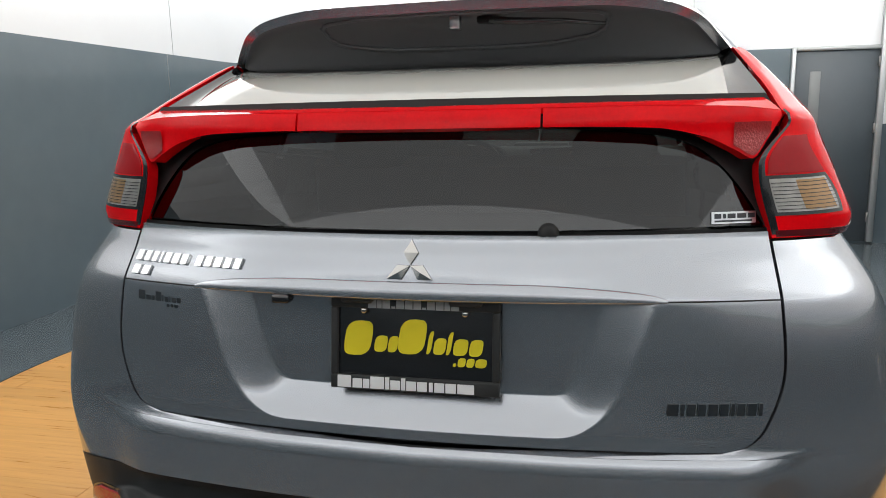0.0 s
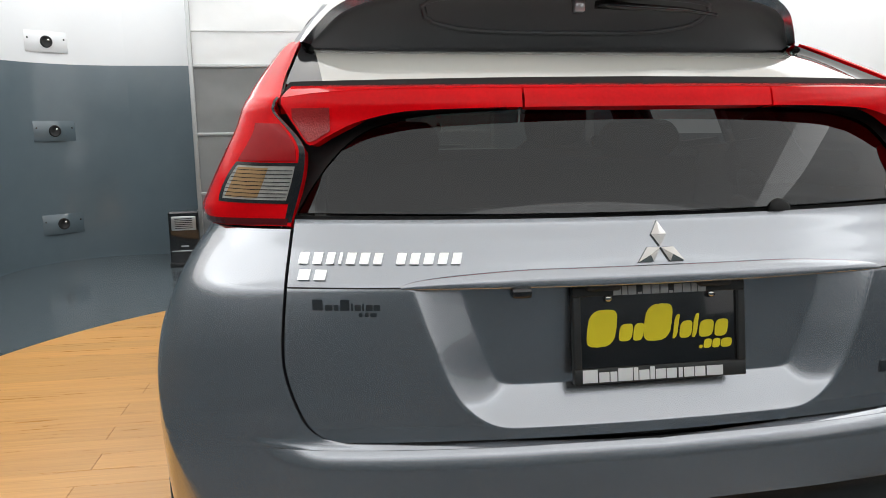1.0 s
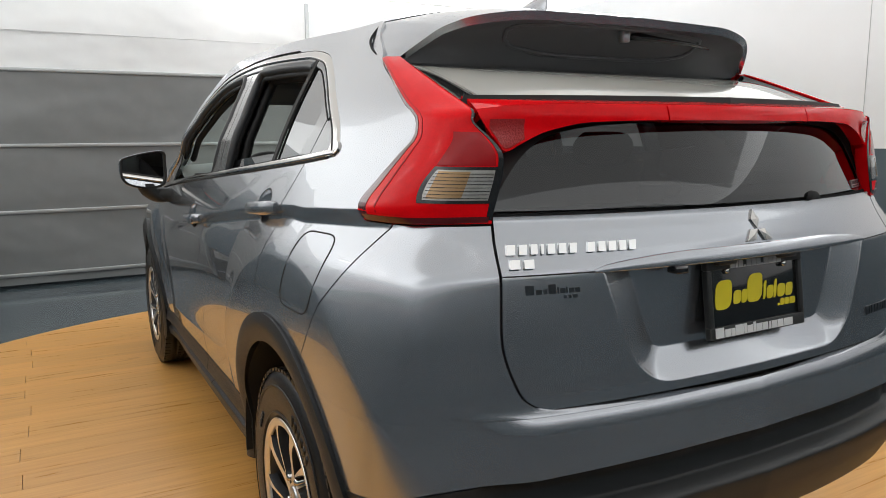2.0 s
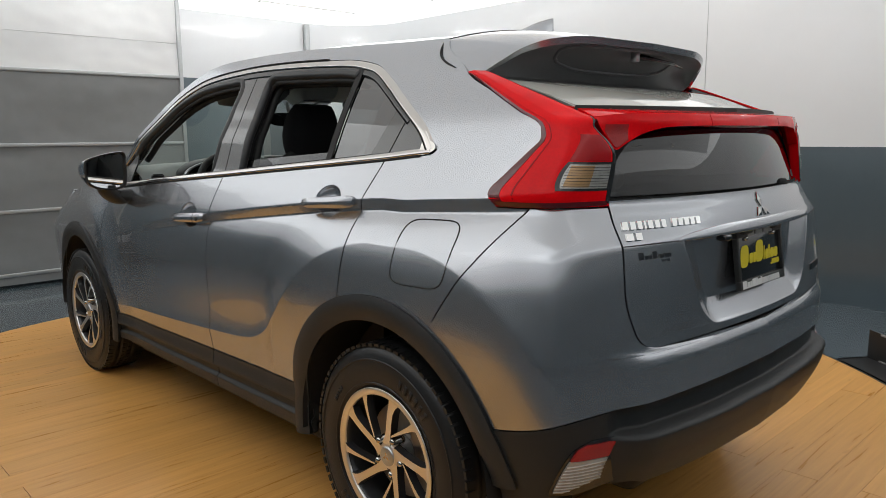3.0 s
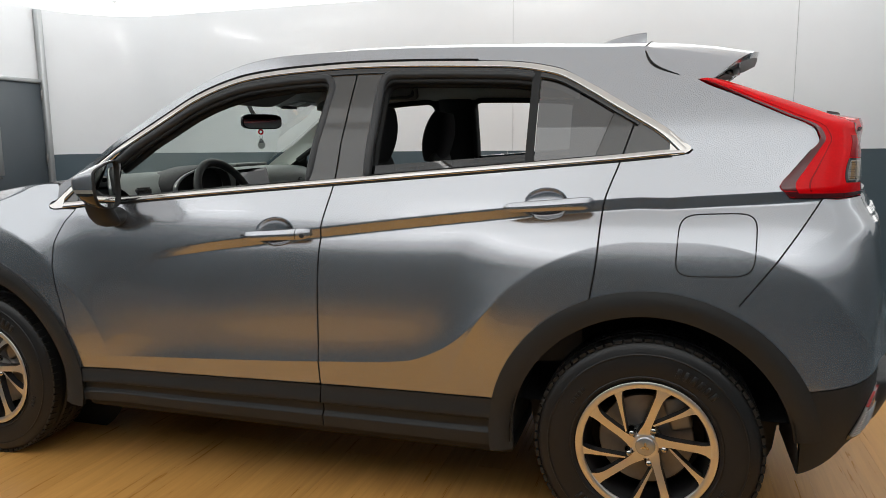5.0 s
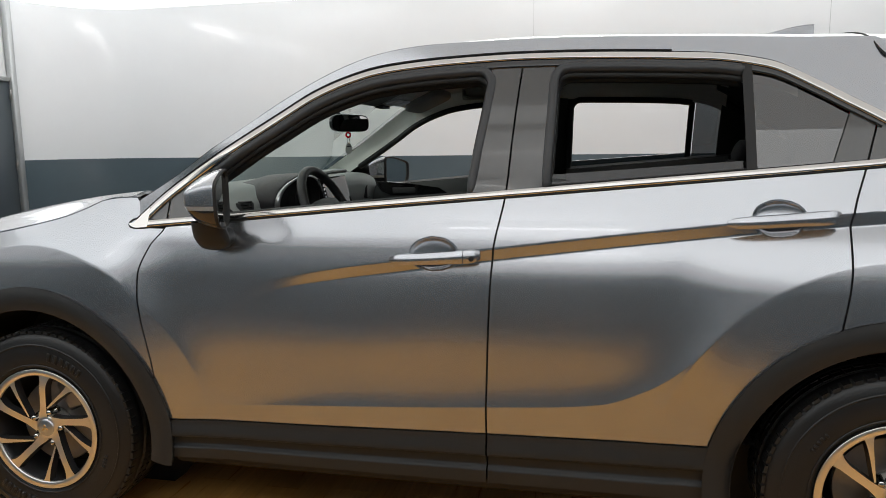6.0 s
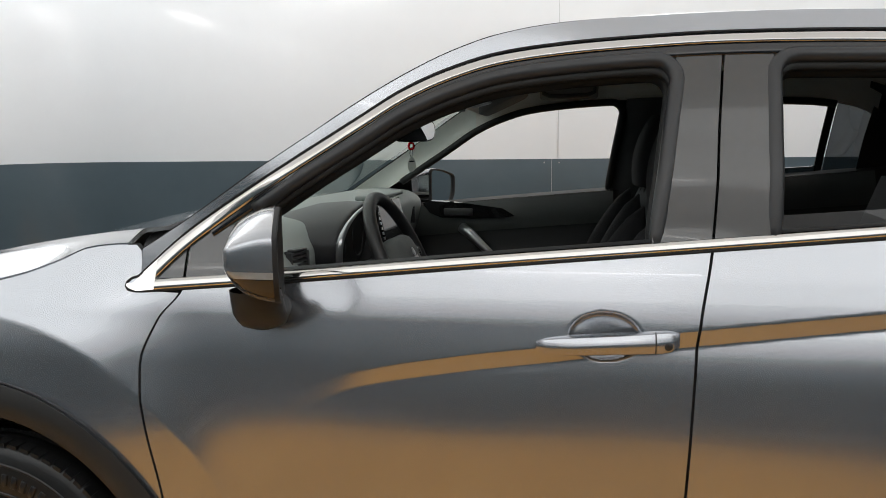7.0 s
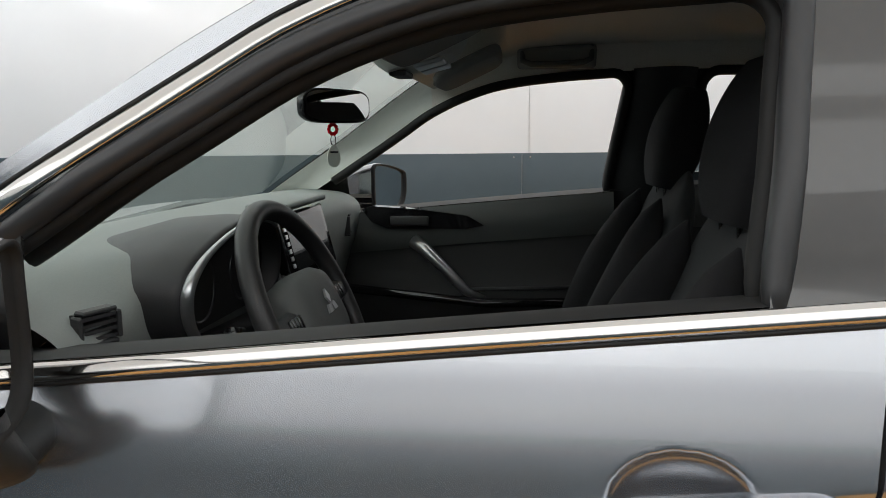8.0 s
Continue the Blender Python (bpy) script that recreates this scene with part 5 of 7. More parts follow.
# ---- door handles, fuel flap ----
def handle(y0, y1, z0, z1, lock):
    """A broad grip bar: bevelled top, upright face, pointed front end and squarer rear end."""
    rows = []
    half = pchip([(0, 0.007), (0.06, 0.013), (0.2, 0.0165), (0.6, 0.018), (0.9, 0.0195), (0.97, 0.0165), (1.0, 0.012)])
    stand = pchip([(0, 0.006), (0.08, 0.020), (0.3, 0.032), (0.7, 0.034), (0.93, 0.028), (1.0, 0.010)])
    xa, xb = float(skin_x(y0 + 0.02, z0)), float(skin_x(y1 - 0.02, z1))
    for t in np.linspace(0, 1, 36):
        q, zc = y0 + (y1 - y0) * t, z0 + (z1 - z0) * t
        hh, st = float(half(t)), float(stand(t))
        sx = xa + (xb - xa) * t + 0.002
        rows.append([(-(sx + st * b), q, zc + hh * a) for a, b in ((0.9, -0.2), (1.0, 0.55), (0.92, 0.72), (0.18, 0.99), (0.02, 1.0), (-0.75, 0.94), (-1.0, 0.82), (-1.0, 0.1))])
    bm = bmesh.new()
    grid(bm, rows)
    for k in (0, -1):
        bm.faces.new([bm.verts.new(p) for p in rows[k]])
    left = part("door_handle", tidy(bm), PAINT, car, "grey painted grip handle")
    left.data.set_sharp_from_angle(angle=radians(35))
    right = mirrored(left, car)
    if lock:
        face = [np.array(r[4]) for r in rows]
        bm = bmesh.new()
        lathe(bm, [(0.001, 0.0015), (0.007, 0.0015), (0.0085, 0.0), (0.009, -0.006)], 16, "x")
        c = face[32]
        bmesh.ops.transform(bm, matrix=pose(c[0] + 0.0005, c[1], c[2] - 0.006, 0, 0, 180), verts=bm.verts)
        part("key_lock", tidy(bm), DARKALLOY, left, "key cylinder")
        bm = bmesh.new()
        line = rows[29]
        tube(bm, [Vector(p) + Vector((-0.0002, 0, 0)) for p in line[1:7]], 0.0011, 6)
        part("handle_joint", bm, BLACK, left, "joint of the lock cover", True)


handle(1.406, 1.136, 0.969, 0.986, True)
handle(0.460, 0.178, 1.083, 1.104, False)

bm = bmesh.new()
ring = []
for k in range(64):
    a = 2 * math.pi * k / 64
    cy, cz = math.copysign(abs(math.cos(a)) ** 0.4, math.cos(a)), math.copysign(abs(math.sin(a)) ** 0.4, math.sin(a))
    q, zc = -0.180 + 0.108 * cy - 0.006 * cz, 0.987 + 0.088 * cz - 0.004 * cy
    ring.append((-(float(skin_x(q, zc)) - 0.0003), q, zc))
tube(bm, ring, 0.0022, 6, closed=True)
part("fuel_flap", bm, BLACK, car, "dark joint round the fuel flap")


# ---- door mirrors ----
def door_mirror():
    OUT = [(-0.850, 1.19), (-0.850, 1.222), (-0.862, 1.238), (-0.89, 1.240), (-0.95, 1.233), (-1.01, 1.220), (-1.048, 1.208), (-1.061, 1.194), (-1.063, 1.15), (-1.056, 1.112), (-1.03, 1.082), (-0.97, 1.064), (-0.90, 1.063), (-0.862, 1.078), (-0.850, 1.12)]
    o = np.array(OUT)
    fine = []
    for k in range(len(o)):
        a, b, d, e = o[k - 1], o[k], o[(k + 1) % len(o)], o[(k + 2) % len(o)]
        for t in np.arange(6) / 6:
            fine.append(0.5 * (2 * b + (d - a) * t + (2 * a - 5 * b + 4 * d - e) * t * t + (3 * b - a - 3 * d + e) * t ** 3))
    o = np.array(fine)
    xi, zi = -0.853, 1.155
    # forward of the glass, height above and below the middle, width
    stations = ((0.0, 0.98, 0.98, 0.995), (0.003, 1.0, 1.0, 1.0), (0.030, 0.93, 0.96, 1.0), (0.055, 0.81, 0.86, 1.0), (0.075, 0.68, 0.66, 0.998), (0.086, 0.58, 0.46, 0.99),
                (0.094, 0.46, 0.34, 0.965), (0.101, 0.30, 0.22, 0.91), (0.106, 0.15, 0.11, 0.80), (0.108, 0.02, 0.02, 0.62))
    rows = [[(xi + (x - xi) * w, 1.927 + 0.35 * (x + 0.863) + dy, zi + (z - zi) * (up if z > zi else dn)) for x, z in o] for dy, up, dn, w in stations]
    parts = {}
    for nm, mat, lab, test in (("housing", PAINT, "grey painted mirror shell", (1.1405, 2.0)), ("lower_cap", GLOSSBLACK, "black lower mirror cap", (0.0, 1.128)), ("indicator", CLEARLENS, "clear side indicator strip", (1.128, 1.1405))):
        parts[nm] = (bmesh.new(), mat, lab, test)
    R = np.array(rows)
    for bm, mat, lab, test in parts.values():
        for i in range(len(rows) - 1):
            for j in range(len(o)):
                q = [R[i, j], R[i + 1, j], R[i + 1, (j + 1) % len(o)], R[i, (j + 1) % len(o)]]
                bm.faces.new([bm.verts.new(v) for v in q])
        bmesh.ops.remove_doubles(bm, verts=bm.verts, dist=1e-5)
        for zc, up in ((test[0], -1), (test[1], 1)):
            bmesh.ops.bisect_plane(bm, geom=bm.verts[:] + bm.edges[:] + bm.faces[:], plane_co=(0, 0, zc), plane_no=(0, 0, up), clear_outer=True)
    left = None
    made = []
    for nm, (bm, mat, lab, test) in parts.items():
        if left is None:
            left = part("door_mirror", tidy(bm), mat, car, "grey door mirror with black base")
        else:
            made.append(part(nm, tidy(bm), mat, left, lab))
    bm = bmesh.new()
    edge = R[0]
    mid = edge.mean(0)
    inner = mid + (edge - mid) * 0.91
    back = np.array([0, -0.010, 0])
    grid(bm, np.array([edge, edge + back * 0.8, mid + (edge - mid) * 0.985 + back, mid + (edge - mid) * 0.93 + back, inner]), wrap=True)
    made.append(part("bezel", tidy(bm), BLACK, left, "black mirror bezel"))
    bm = bmesh.new()
    bm.faces.new([bm.verts.new(p) for p in inner])
    made.append(part("mirror_glass", bm, MIRROR, left, "mirror glass", True))
    bm = bmesh.new()
    turn = [2 * math.pi * k / 24 for k in range(24)]
    cup = [[(cx + hx * math.cos(a), cy + hy * math.sin(a), z) for a in turn] for z, cx, cy, hx, hy in (
        (1.085, -0.945, 1.944, 0.044, 0.050), (1.06, -0.938, 1.944, 0.044, 0.052), (1.035, -0.922, 1.947, 0.045, 0.054), (1.014, -0.900, 1.952, 0.043, 0.051), (1.000, -0.885, 1.957, 0.037, 0.044), (0.993, -0.876, 1.960, 0.026, 0.031), (0.990, -0.872, 1.961, 0.006, 0.008))]
    grid(bm, cup, wrap=True)
    bm.faces.new([bm.verts.new(p) for p in cup[-1]])
    arm = [[(x, cy + 0.048 * math.cos(a), 1.026 + 0.034 * math.sin(a)) for a in turn] for x, cy in ((-0.905, 1.953), (-0.86, 1.958), (-0.78, 1.970))]
    grid(bm, arm, wrap=True)
    made.append(part("foot", tidy(bm), CLAD, left, "black mirror foot"))
    right = mirrored(left, car)
    for m in made:
        mirrored(m, right)


door_mirror()


# ---- rear fittings ----
def on_gate(x, z, out=0.0):
    return Vector((x, float(skin_y(x, z)) + float(recess(np.array(x), np.array(z))) - out, z))


def letters(name, spec, z, h, mat, label, slant=0.3, thick=0.004, out=0.0, place=on_gate, parent=None):
    """Plain raised bars in place of lettering: spec is a row of (start, width) along x."""
    for x, w, hh in spec:
        bm = bmesh.new()
        lo, hi = [], []
        for u, v in ((0, 0), (1, 0), (1, 1), (0, 1)):
            px, pz = x + u * w + slant * v * h * hh, z + v * h * hh
            p = place(px, pz, out)
            lo.append(bm.verts.new(p + Vector((0, 0.001, 0))))
            hi.append(bm.verts.new(p - Vector((0, thick, 0))))
        bm.faces.new(hi)
        for k in range(4):
            bm.faces.new((lo[k], lo[(k + 1) % 4], hi[(k + 1) % 4], hi[k]))
        part(name, tidy(bm), mat, parent or tailgate, label, True)


def row_of(x0, widths, gap):
    out, x = [], x0
    for w in widths:
        if w > 0:
            out.append((x, w, 1.0))
            x += w + gap
        else:
            x -= w
    return out


letters("badge_bar", row_of(-0.610, [0.016, 0.015, 0.013, 0.005, 0.015, 0.015, 0.014, -0.016, 0.015, 0.015, 0.016, 0.015, 0.015], 0.0075), 1.066, 0.018, BADGE, "bright chrome badge bar", thick=0.006)
letters("badge_bar", row_of(-0.612, [0.019, 0.019], 0.008), 1.041, 0.016, BADGE, "bright chrome badge bar", thick=0.006)
letters("sticker_bar", [(-0.588, 0.017, 1.5), (-0.567, 0.012, 0.8), (-0.553, 0.008, 0.8), (-0.542, 0.015, 1.5), (-0.524, 0.003, 1.0), (-0.518, 0.010, 0.8), (-0.506, 0.003, 1.0), (-0.500, 0.011, 0.8), (-0.487, 0.010, 0.8)], 0.991, 0.012, DARKPRINT, "dark sticker bar", 0.0, 0.0006)
letters("sticker_bar", [(-0.512, 0.006, 1), (-0.502, 0.006, 1), (-0.493, 0.010, 1)], 0.981, 0.006, DARKPRINT, "dark sticker bar", 0.0, 0.0006)
letters("badge_bar", row_of(0.446, [0.018, 0.006, 0.014, 0.013, 0.015, 0.014, 0.006, 0.013, 0.015, 0.006], 0.0042), 0.832, 0.021, DARKPRINT, "dark embossed bar", 0.06, 0.003)
for k in range(3):
    bm = bmesh.new()
    a = radians(90 + 120 * k)
    d, n = Vector((math.cos(a), math.sin(a))), Vector((-math.sin(a), math.cos(a)))
    c = Vector((0.0, 1.0845))
    flat = [c + d * 0.002, c + d * 0.022 + n * 0.0135, c + d * 0.0435, c + d * 0.022 - n * 0.0135]
    if k:
        side = 1 if k == 2 else -1
        flat = [c + Vector((0.001 * side, 0)), c + Vector((0.0235 * side, 0.001)), c + Vector((0.0415 * side, -0.0225)), c + Vector((0.0145 * side, -0.0225))]
    lo = [bm.verts.new(on_gate(p.x, p.y) + Vector((0, 0.001, 0))) for p in flat]
    hi = [bm.verts.new(on_gate(p.x, p.y) - Vector((0, 0.0045, 0))) for p in flat]
    mid = bm.verts.new(sum((v.co for v in hi), Vector()) / 4 - Vector((0, 0.003, 0)))
    for q in range(4):
        bm.faces.new((lo[q], lo[(q + 1) % 4], hi[(q + 1) % 4], hi[q]))
        bm.faces.new((hi[q], hi[(q + 1) % 4], mid))
    part("emblem", tidy(bm), CHROME, tailgate, "chrome diamond of the emblem", True)


for side in (-1, 1):
    bm = bmesh.new()
    tube(bm, [on_gate(side * x, 1.027 + 0.003 * (0.63 - x)) + Vector((0, 0.0004, 0)) for x in np.linspace(0.43, 0.628, 14)], 0.0016, 6)
    part("gate_crease", bm, BLACK, tailgate, "thin dark joint line")


def rear_plate():
    t = thing("number_plate", "black dealer plate with yellow and white bars in a black frame", "number plate")
    t.parent = tailgate
    t.matrix_basis = pose(0.004, -0.722, 0.937, -8)
    del t["category"]

    def bar3(nm, x0, x1, z0, z1, y0, y1, mat, lab, parent, bev=0.0):
        bm = bmesh.new()
        box(bm, (x0, y0, z0), (x1, y1, z1), bev, 2)
        return part(nm, bm, mat, parent, lab, not bev)
    bm = bmesh.new()
    for a, b in (((-0.157, -0.008, 0.066), (0.157, 0.008, 0.084)), ((-0.157, -0.008, -0.084), (0.157, 0.008, -0.058)), ((-0.157, -0.008, -0.058), (-0.143, 0.008, 0.066)), ((0.143, -0.008, -0.058), (0.157, 0.008, 0.066))):
        box(bm, a, b, 0.003, 2)
    part("plate_frame", bm, CLAD, t, "black plastic plate frame")
    plate = bar3("plate", -0.15, 0.15, -0.075, 0.075, -0.002, 0.002, GLOSSBLACK, "glossy black plate", t, 0.0008)
    # lettering as plain bars: big yellow row, white row on the frame, grey row on top
    for x, w, z, h in ((-0.131, 0.052, -0.022, 0.064), (-0.074, 0.024, -0.014, 0.030), (-0.048, 0.018, -0.014, 0.030), (-0.028, 0.050, -0.016, 0.064), (0.026, 0.008, -0.014, 0.042), (0.037, 0.022, -0.014, 0.030), (0.062, 0.008, -0.014, 0.042), (0.073, 0.026, -0.014, 0.030), (0.102, 0.024, -0.014, 0.030),
                       (0.072, 0.006, -0.034, 0.006), (0.081, 0.014, -0.034, 0.016), (0.097, 0.014, -0.034, 0.016), (0.113, 0.020, -0.034, 0.016)):
        bm = bmesh.new()
        slab(bm, [(x + w / 2 + w / 2 * math.copysign(abs(math.cos(a)) ** 0.6, math.cos(a)) + 0.12 * h * (math.sin(a)), z + h / 2 + h / 2 * math.copysign(abs(math.sin(a)) ** 0.6, math.sin(a))) for a in (2 * math.pi * k / 20 for k in range(20))], 0.002, 0.0034, lambda p: (p[0], -p[2], p[1]))
        part("yellow_bar", tidy(bm), YELLOW, plate, "yellow print bar", True)
    for x, w in ((-0.143, 0.026), (-0.114, 0.018), (-0.094, 0.012), (-0.080, 0.026), (-0.052, 0.008), (-0.042, 0.018), (-0.022, 0.008), (-0.012, 0.018), (0.008, 0.018), (0.030, 0.007), (0.040, 0.018), (0.060, 0.019), (0.082, 0.030)):
        tall = 0.022 if w in (0.026, 0.008) else 0.017
        bar3("white_bar", x, x + w, -0.081, -0.081 + tall, -0.0092, -0.0078, WHITEPRINT, "white print bar", plate)
    for x, w in ((-0.085, 0.014), (-0.069, 0.009), (-0.058, 0.014), (-0.041, 0.007), (-0.032, 0.014), (-0.016, 0.014), (0.0, 0.014), (0.016, 0.007), (0.025, 0.014), (0.041, 0.014), (0.057, 0.010), (0.069, 0.014)):
        bar3("grey_bar", x, x + w, 0.0665, 0.0665 + (0.015 if w > 0.007 else 0.004), -0.0092, -0.0078, GREYPRINT, "grey print bar", plate)
    for s in (-1, 1):
        bm = bmesh.new()
        lathe(bm, [(0.001, -0.012), (0.005, -0.011), (0.007, -0.007), (0.007, 0.0)], 14, "y", (s * 0.094, 0, 0.062))
        part("plate_screw", tidy(bm), CHROME, plate, "bright plate screw")


rear_plate()

bm = bmesh.new()
box(bm, (-0.262, -0.742, 1.010), (-0.228, -0.71, 1.027), 0.006, 2)
part("rear_camera", bm, GLOSSBLACK, tailgate, "small black rear camera")
for s in (-0.1, 0.1):
    bm = bmesh.new()
    box(bm, (s - 0.03, -0.732, 1.014), (s + 0.03, -0.70, 1.027), 0.004, 1)
    part("plate_lamp", bm, DARKTRIM, tailgate, "number plate lamp")


def on_glass(x, z, out=0.0):
    return Vector((x, float(glass_y(x, z)) + 0.003 - out, z))


letters("badge_plate", [(0.518, 0.078, 1.0)], 1.149, 0.020, SILVER, "small silver badge plate", 0.0, 0.0015, place=on_glass)
letters("badge_bar", row_of(0.523, [0.012, 0.005, 0.014, 0.016, 0.012], 0.003), 1.158, 0.008, DARKPRINT, "dark badge bar", 0.0, 0.0022, place=on_glass)
letters("badge_bar", [(0.523, 0.066, 1.0)], 1.152, 0.003, DARKPRINT, "dark badge bar", 0.0, 0.0022, place=on_glass)
bm = bmesh.new()
lathe(bm, [(0.001, -0.698), (0.012, -0.697), (0.017, -0.693), (0.019, -0.680)], 24, "y", (0.240, 0, 1.139))
bmesh.ops.bisect_plane(bm, geom=bm.verts[:] + bm.edges[:] + bm.faces[:], plane_co=(0, 0, 1.1375), plane_no=(0, 0, -1), clear_outer=True)
part("wiper_cap", tidy(bm), BLACK, tailgate, "black cap at the foot of the rear window")


def bumper_lamp():
    """Red reflector over a clear lamp, let into the black bumper corner."""
    front = linear([(0.418, -0.575), (0.54, -0.632), (0.565, -0.662)])
    rear = linear([(0.418, -0.59), (0.454, -0.648), (0.565, -0.677)])
    slot = linear([(0.41, -0.61), (0.44, -0.675), (0.58, -0.705)])

    def patch(z0, z1, ya, yb, inset, n=14):
        Z = np.linspace(z0, z1, n)[:, None]
        Y = ya(Z) + (yb(Z) - ya(Z)) * np.linspace(0, 1, n)[None, :]
        P = skin_at(turn_of_y(Y, Z + 0 * Y), Z + 0 * Y)
        return P + np.array([inset, inset * 0.7, 0])

    for nm, z0, z1, ya, yb, inset, mat, lab in (("lamp_bezel", 0.410, 0.560, lambda z: front(z) + 0.008, slot, -0.002, GLOSSBLACK, "gloss black bezel of the bumper lamp"),
                                                ("rear_reflector", 0.512, 0.549, front, rear, -0.007, REDREFL, "red bumper reflector"),
                                                ("fog_lamp", 0.420, 0.510, front, rear, -0.007, CLEARLENS, "clear ribbed bumper lamp")):
        bm = bmesh.new()
        grid(bm, patch(z0, z1, ya, yb, inset), hem=0.012, flip=True)
        mirrored(part(nm, bm, mat, car, lab), car)
    for k in range(9):
        z = 0.424 + 0.0092 * k
        P = patch(z, z + 0.004, front, rear, -0.008, 8)
        bm = bmesh.new()
        tube(bm, [P[i, i] for i in range(8)], 0.0014, 6)
        mirrored(part("lens_rib", bm, SILVER, car), car)


bumper_lamp()


# ---- inside the car ----
def blob(bm, rows):
    """A closed cushion from stacked rings."""
    grid(bm, rows, wrap=True)
    for k in (0, -1):
        bm.faces.new([bm.verts.new(p) for p in rows[k]])


def ring_of(cx, cy, cz, hx, hy, tilt=0.0, n=28, power=0.5):
    out = []
    for k in range(n):
        a = 2 * math.pi * k / n
        u = math.copysign(abs(math.cos(a)) ** power, math.cos(a)) * hx
        v = math.copysign(abs(math.sin(a)) ** power, math.sin(a)) * hy
        out.append((cx + u, cy + v * math.cos(tilt), cz + v * math.sin(tilt)))
    return out


def front_seat(x, shift=0.0):
    s = new("seat")
    s.parent = car
    s.matrix_basis = pose(0, shift, 0)
    tagged(s, "dark cloth front seat")
    bm = bmesh.new()
    rows = []
    for t in np.concatenate([np.linspace(0, 0.8, 12), [0.85, 0.9, 0.94, 0.97, 0.99, 1.0]]):
        cap = math.sqrt(max(1 - max(0, (t - 0.8) / 0.2) ** 2, 0.02))
        z = 0.60 + 0.645 * t
        y = 1.262 - 0.225 * t - 0.02 * math.sin(math.pi * t)
        w = 0.245 - 0.06 * smooth(0.55, 1.0, t) - 0.02 * (1 - smooth(0, 0.15, t))
        d = 0.060 * (1 - 0.35 * t) * (0.55 + 0.45 * math.sin(math.pi * (0.08 + 0.84 * t)))
        rows.append(ring_of(x, y, z, float(w) * (0.45 + 0.55 * cap), float(d) * cap, 0.35))
    blob(bm, rows)
    part("backrest", tidy(bm), CLOTH2, s, "charcoal cloth backrest")
    for side in (-1, 1):
        bm = bmesh.new()
        rows = []
        for t in np.linspace(0, 1, 14):
            z = 0.62 + 0.56 * t
            y = 1.325 - 0.215 * t + 0.01 * math.sin(math.pi * t)
            r = 0.052 * max(math.sin(math.pi * (0.1 + 0.9 * t)), 0.002) ** 0.5
            rows.append(ring_of(x + side * (0.205 - 0.05 * smooth(0.6, 1, t)), y, z, r, r * 1.15, 0.35, 16, 0.8))
        blob(bm, rows)
        part("bolster", tidy(bm), CLOTH, s, "darker side bolster")
    bm = bmesh.new()
    rows = []
    for t in np.linspace(0, 1, 14):
        z = 1.195 + 0.238 * t
        w = 0.126 * math.sin(math.pi * (0.14 + 0.72 * t)) ** 0.45
        d = 0.060 * math.sin(math.pi * (0.12 + 0.78 * t)) ** 0.5
        rows.append(ring_of(x, 1.062 - 0.10 * (t - 0.3) * 0.55, z, w, d, 0.2, 28, 0.6))
    blob(bm, rows)
    part("headrest", tidy(bm), CLOTH, s, "rounded black cloth headrest")
    bm = bmesh.new()
    rows = [ring_of(x, 1.46, z, 0.25 * k, 0.27 * k, 0.06, 28, 0.5) for z, k in ((0.46, 0.9), (0.50, 1.0), (0.58, 1.0), (0.62, 0.94), (0.635, 0.8))]
    blob(bm, rows)
    part("cushion", tidy(bm), CLOTH, s, "black cloth seat cushion")
    for q in (-0.05, 0.05):
        bm = bmesh.new()
        tube(bm, [(x + q, 1.078, 1.15), (x + q, 1.082, 1.25)], 0.006, 8)
        part("headrest_post", bm, CHROME, s)


front_seat(-0.37, 0.03)
front_seat(0.37)

bench = new("rear_bench")
bench.parent = car
tagged(bench, "black cloth rear bench seat")
bm = bmesh.new()
rows = [ring_of(0, 0.42 - 0.20 * t, 0.55 + 0.66 * t, 0.60 - 0.04 * t, 0.07 * (1 - 0.4 * t), 0.35, 36, 0.4) for t in np.linspace(0, 1, 10)]
blob(bm, rows)
part("backrest", tidy(bm), CLOTH2, bench, "charcoal cloth bench back")
bm = bmesh.new()
rows = [ring_of(0, 0.62, z, 0.60 * k, 0.26 * k, 0.05, 36, 0.4) for z, k in ((0.44, 0.95), (0.5, 1.0), (0.57, 0.98), (0.6, 0.9))]
blob(bm, rows)
part("cushion", tidy(bm), CLOTH, bench, "black cloth bench cushion")
for x in (-0.36, 0.36):
    bm = bmesh.new()
    rows = [ring_of(x, 0.215 - 0.03 * t, 1.20 + 0.10 * t, 0.12 * math.sin(math.pi * (0.15 + 0.7 * t)) ** 0.4, 0.05 * math.sin(math.pi * (0.15 + 0.7 * t)) ** 0.4, 0.2, 24, 0.6) for t in np.linspace(0, 1, 8)]
    blob(bm, rows)
    part("headrest", tidy(bm), CLOTH, bench, "low black headrest")

bm = bmesh.new()
U, V = np.meshgrid(np.linspace(-0.74, 0.74, 12), np.linspace(-0.55, 2.35, 14))
grid(bm, np.stack([U, V, 0.42 + 0.0 * U + 0.05 * np.exp(-(U / 0.12) ** 2)], -1))
part("carpet", bm, CLOTH, car, "black cabin carpet")
bm = bmesh.new()
U, V = np.meshgrid(np.linspace(-0.60, 0.60, 16), np.linspace(-0.45, 0.25, 8))
grid(bm, np.stack([U, V, 1.05 + 0.02 * V - 0.02 * U ** 2], -1))
part("parcel_shelf", bm, DARKTRIM, car, "black load cover")

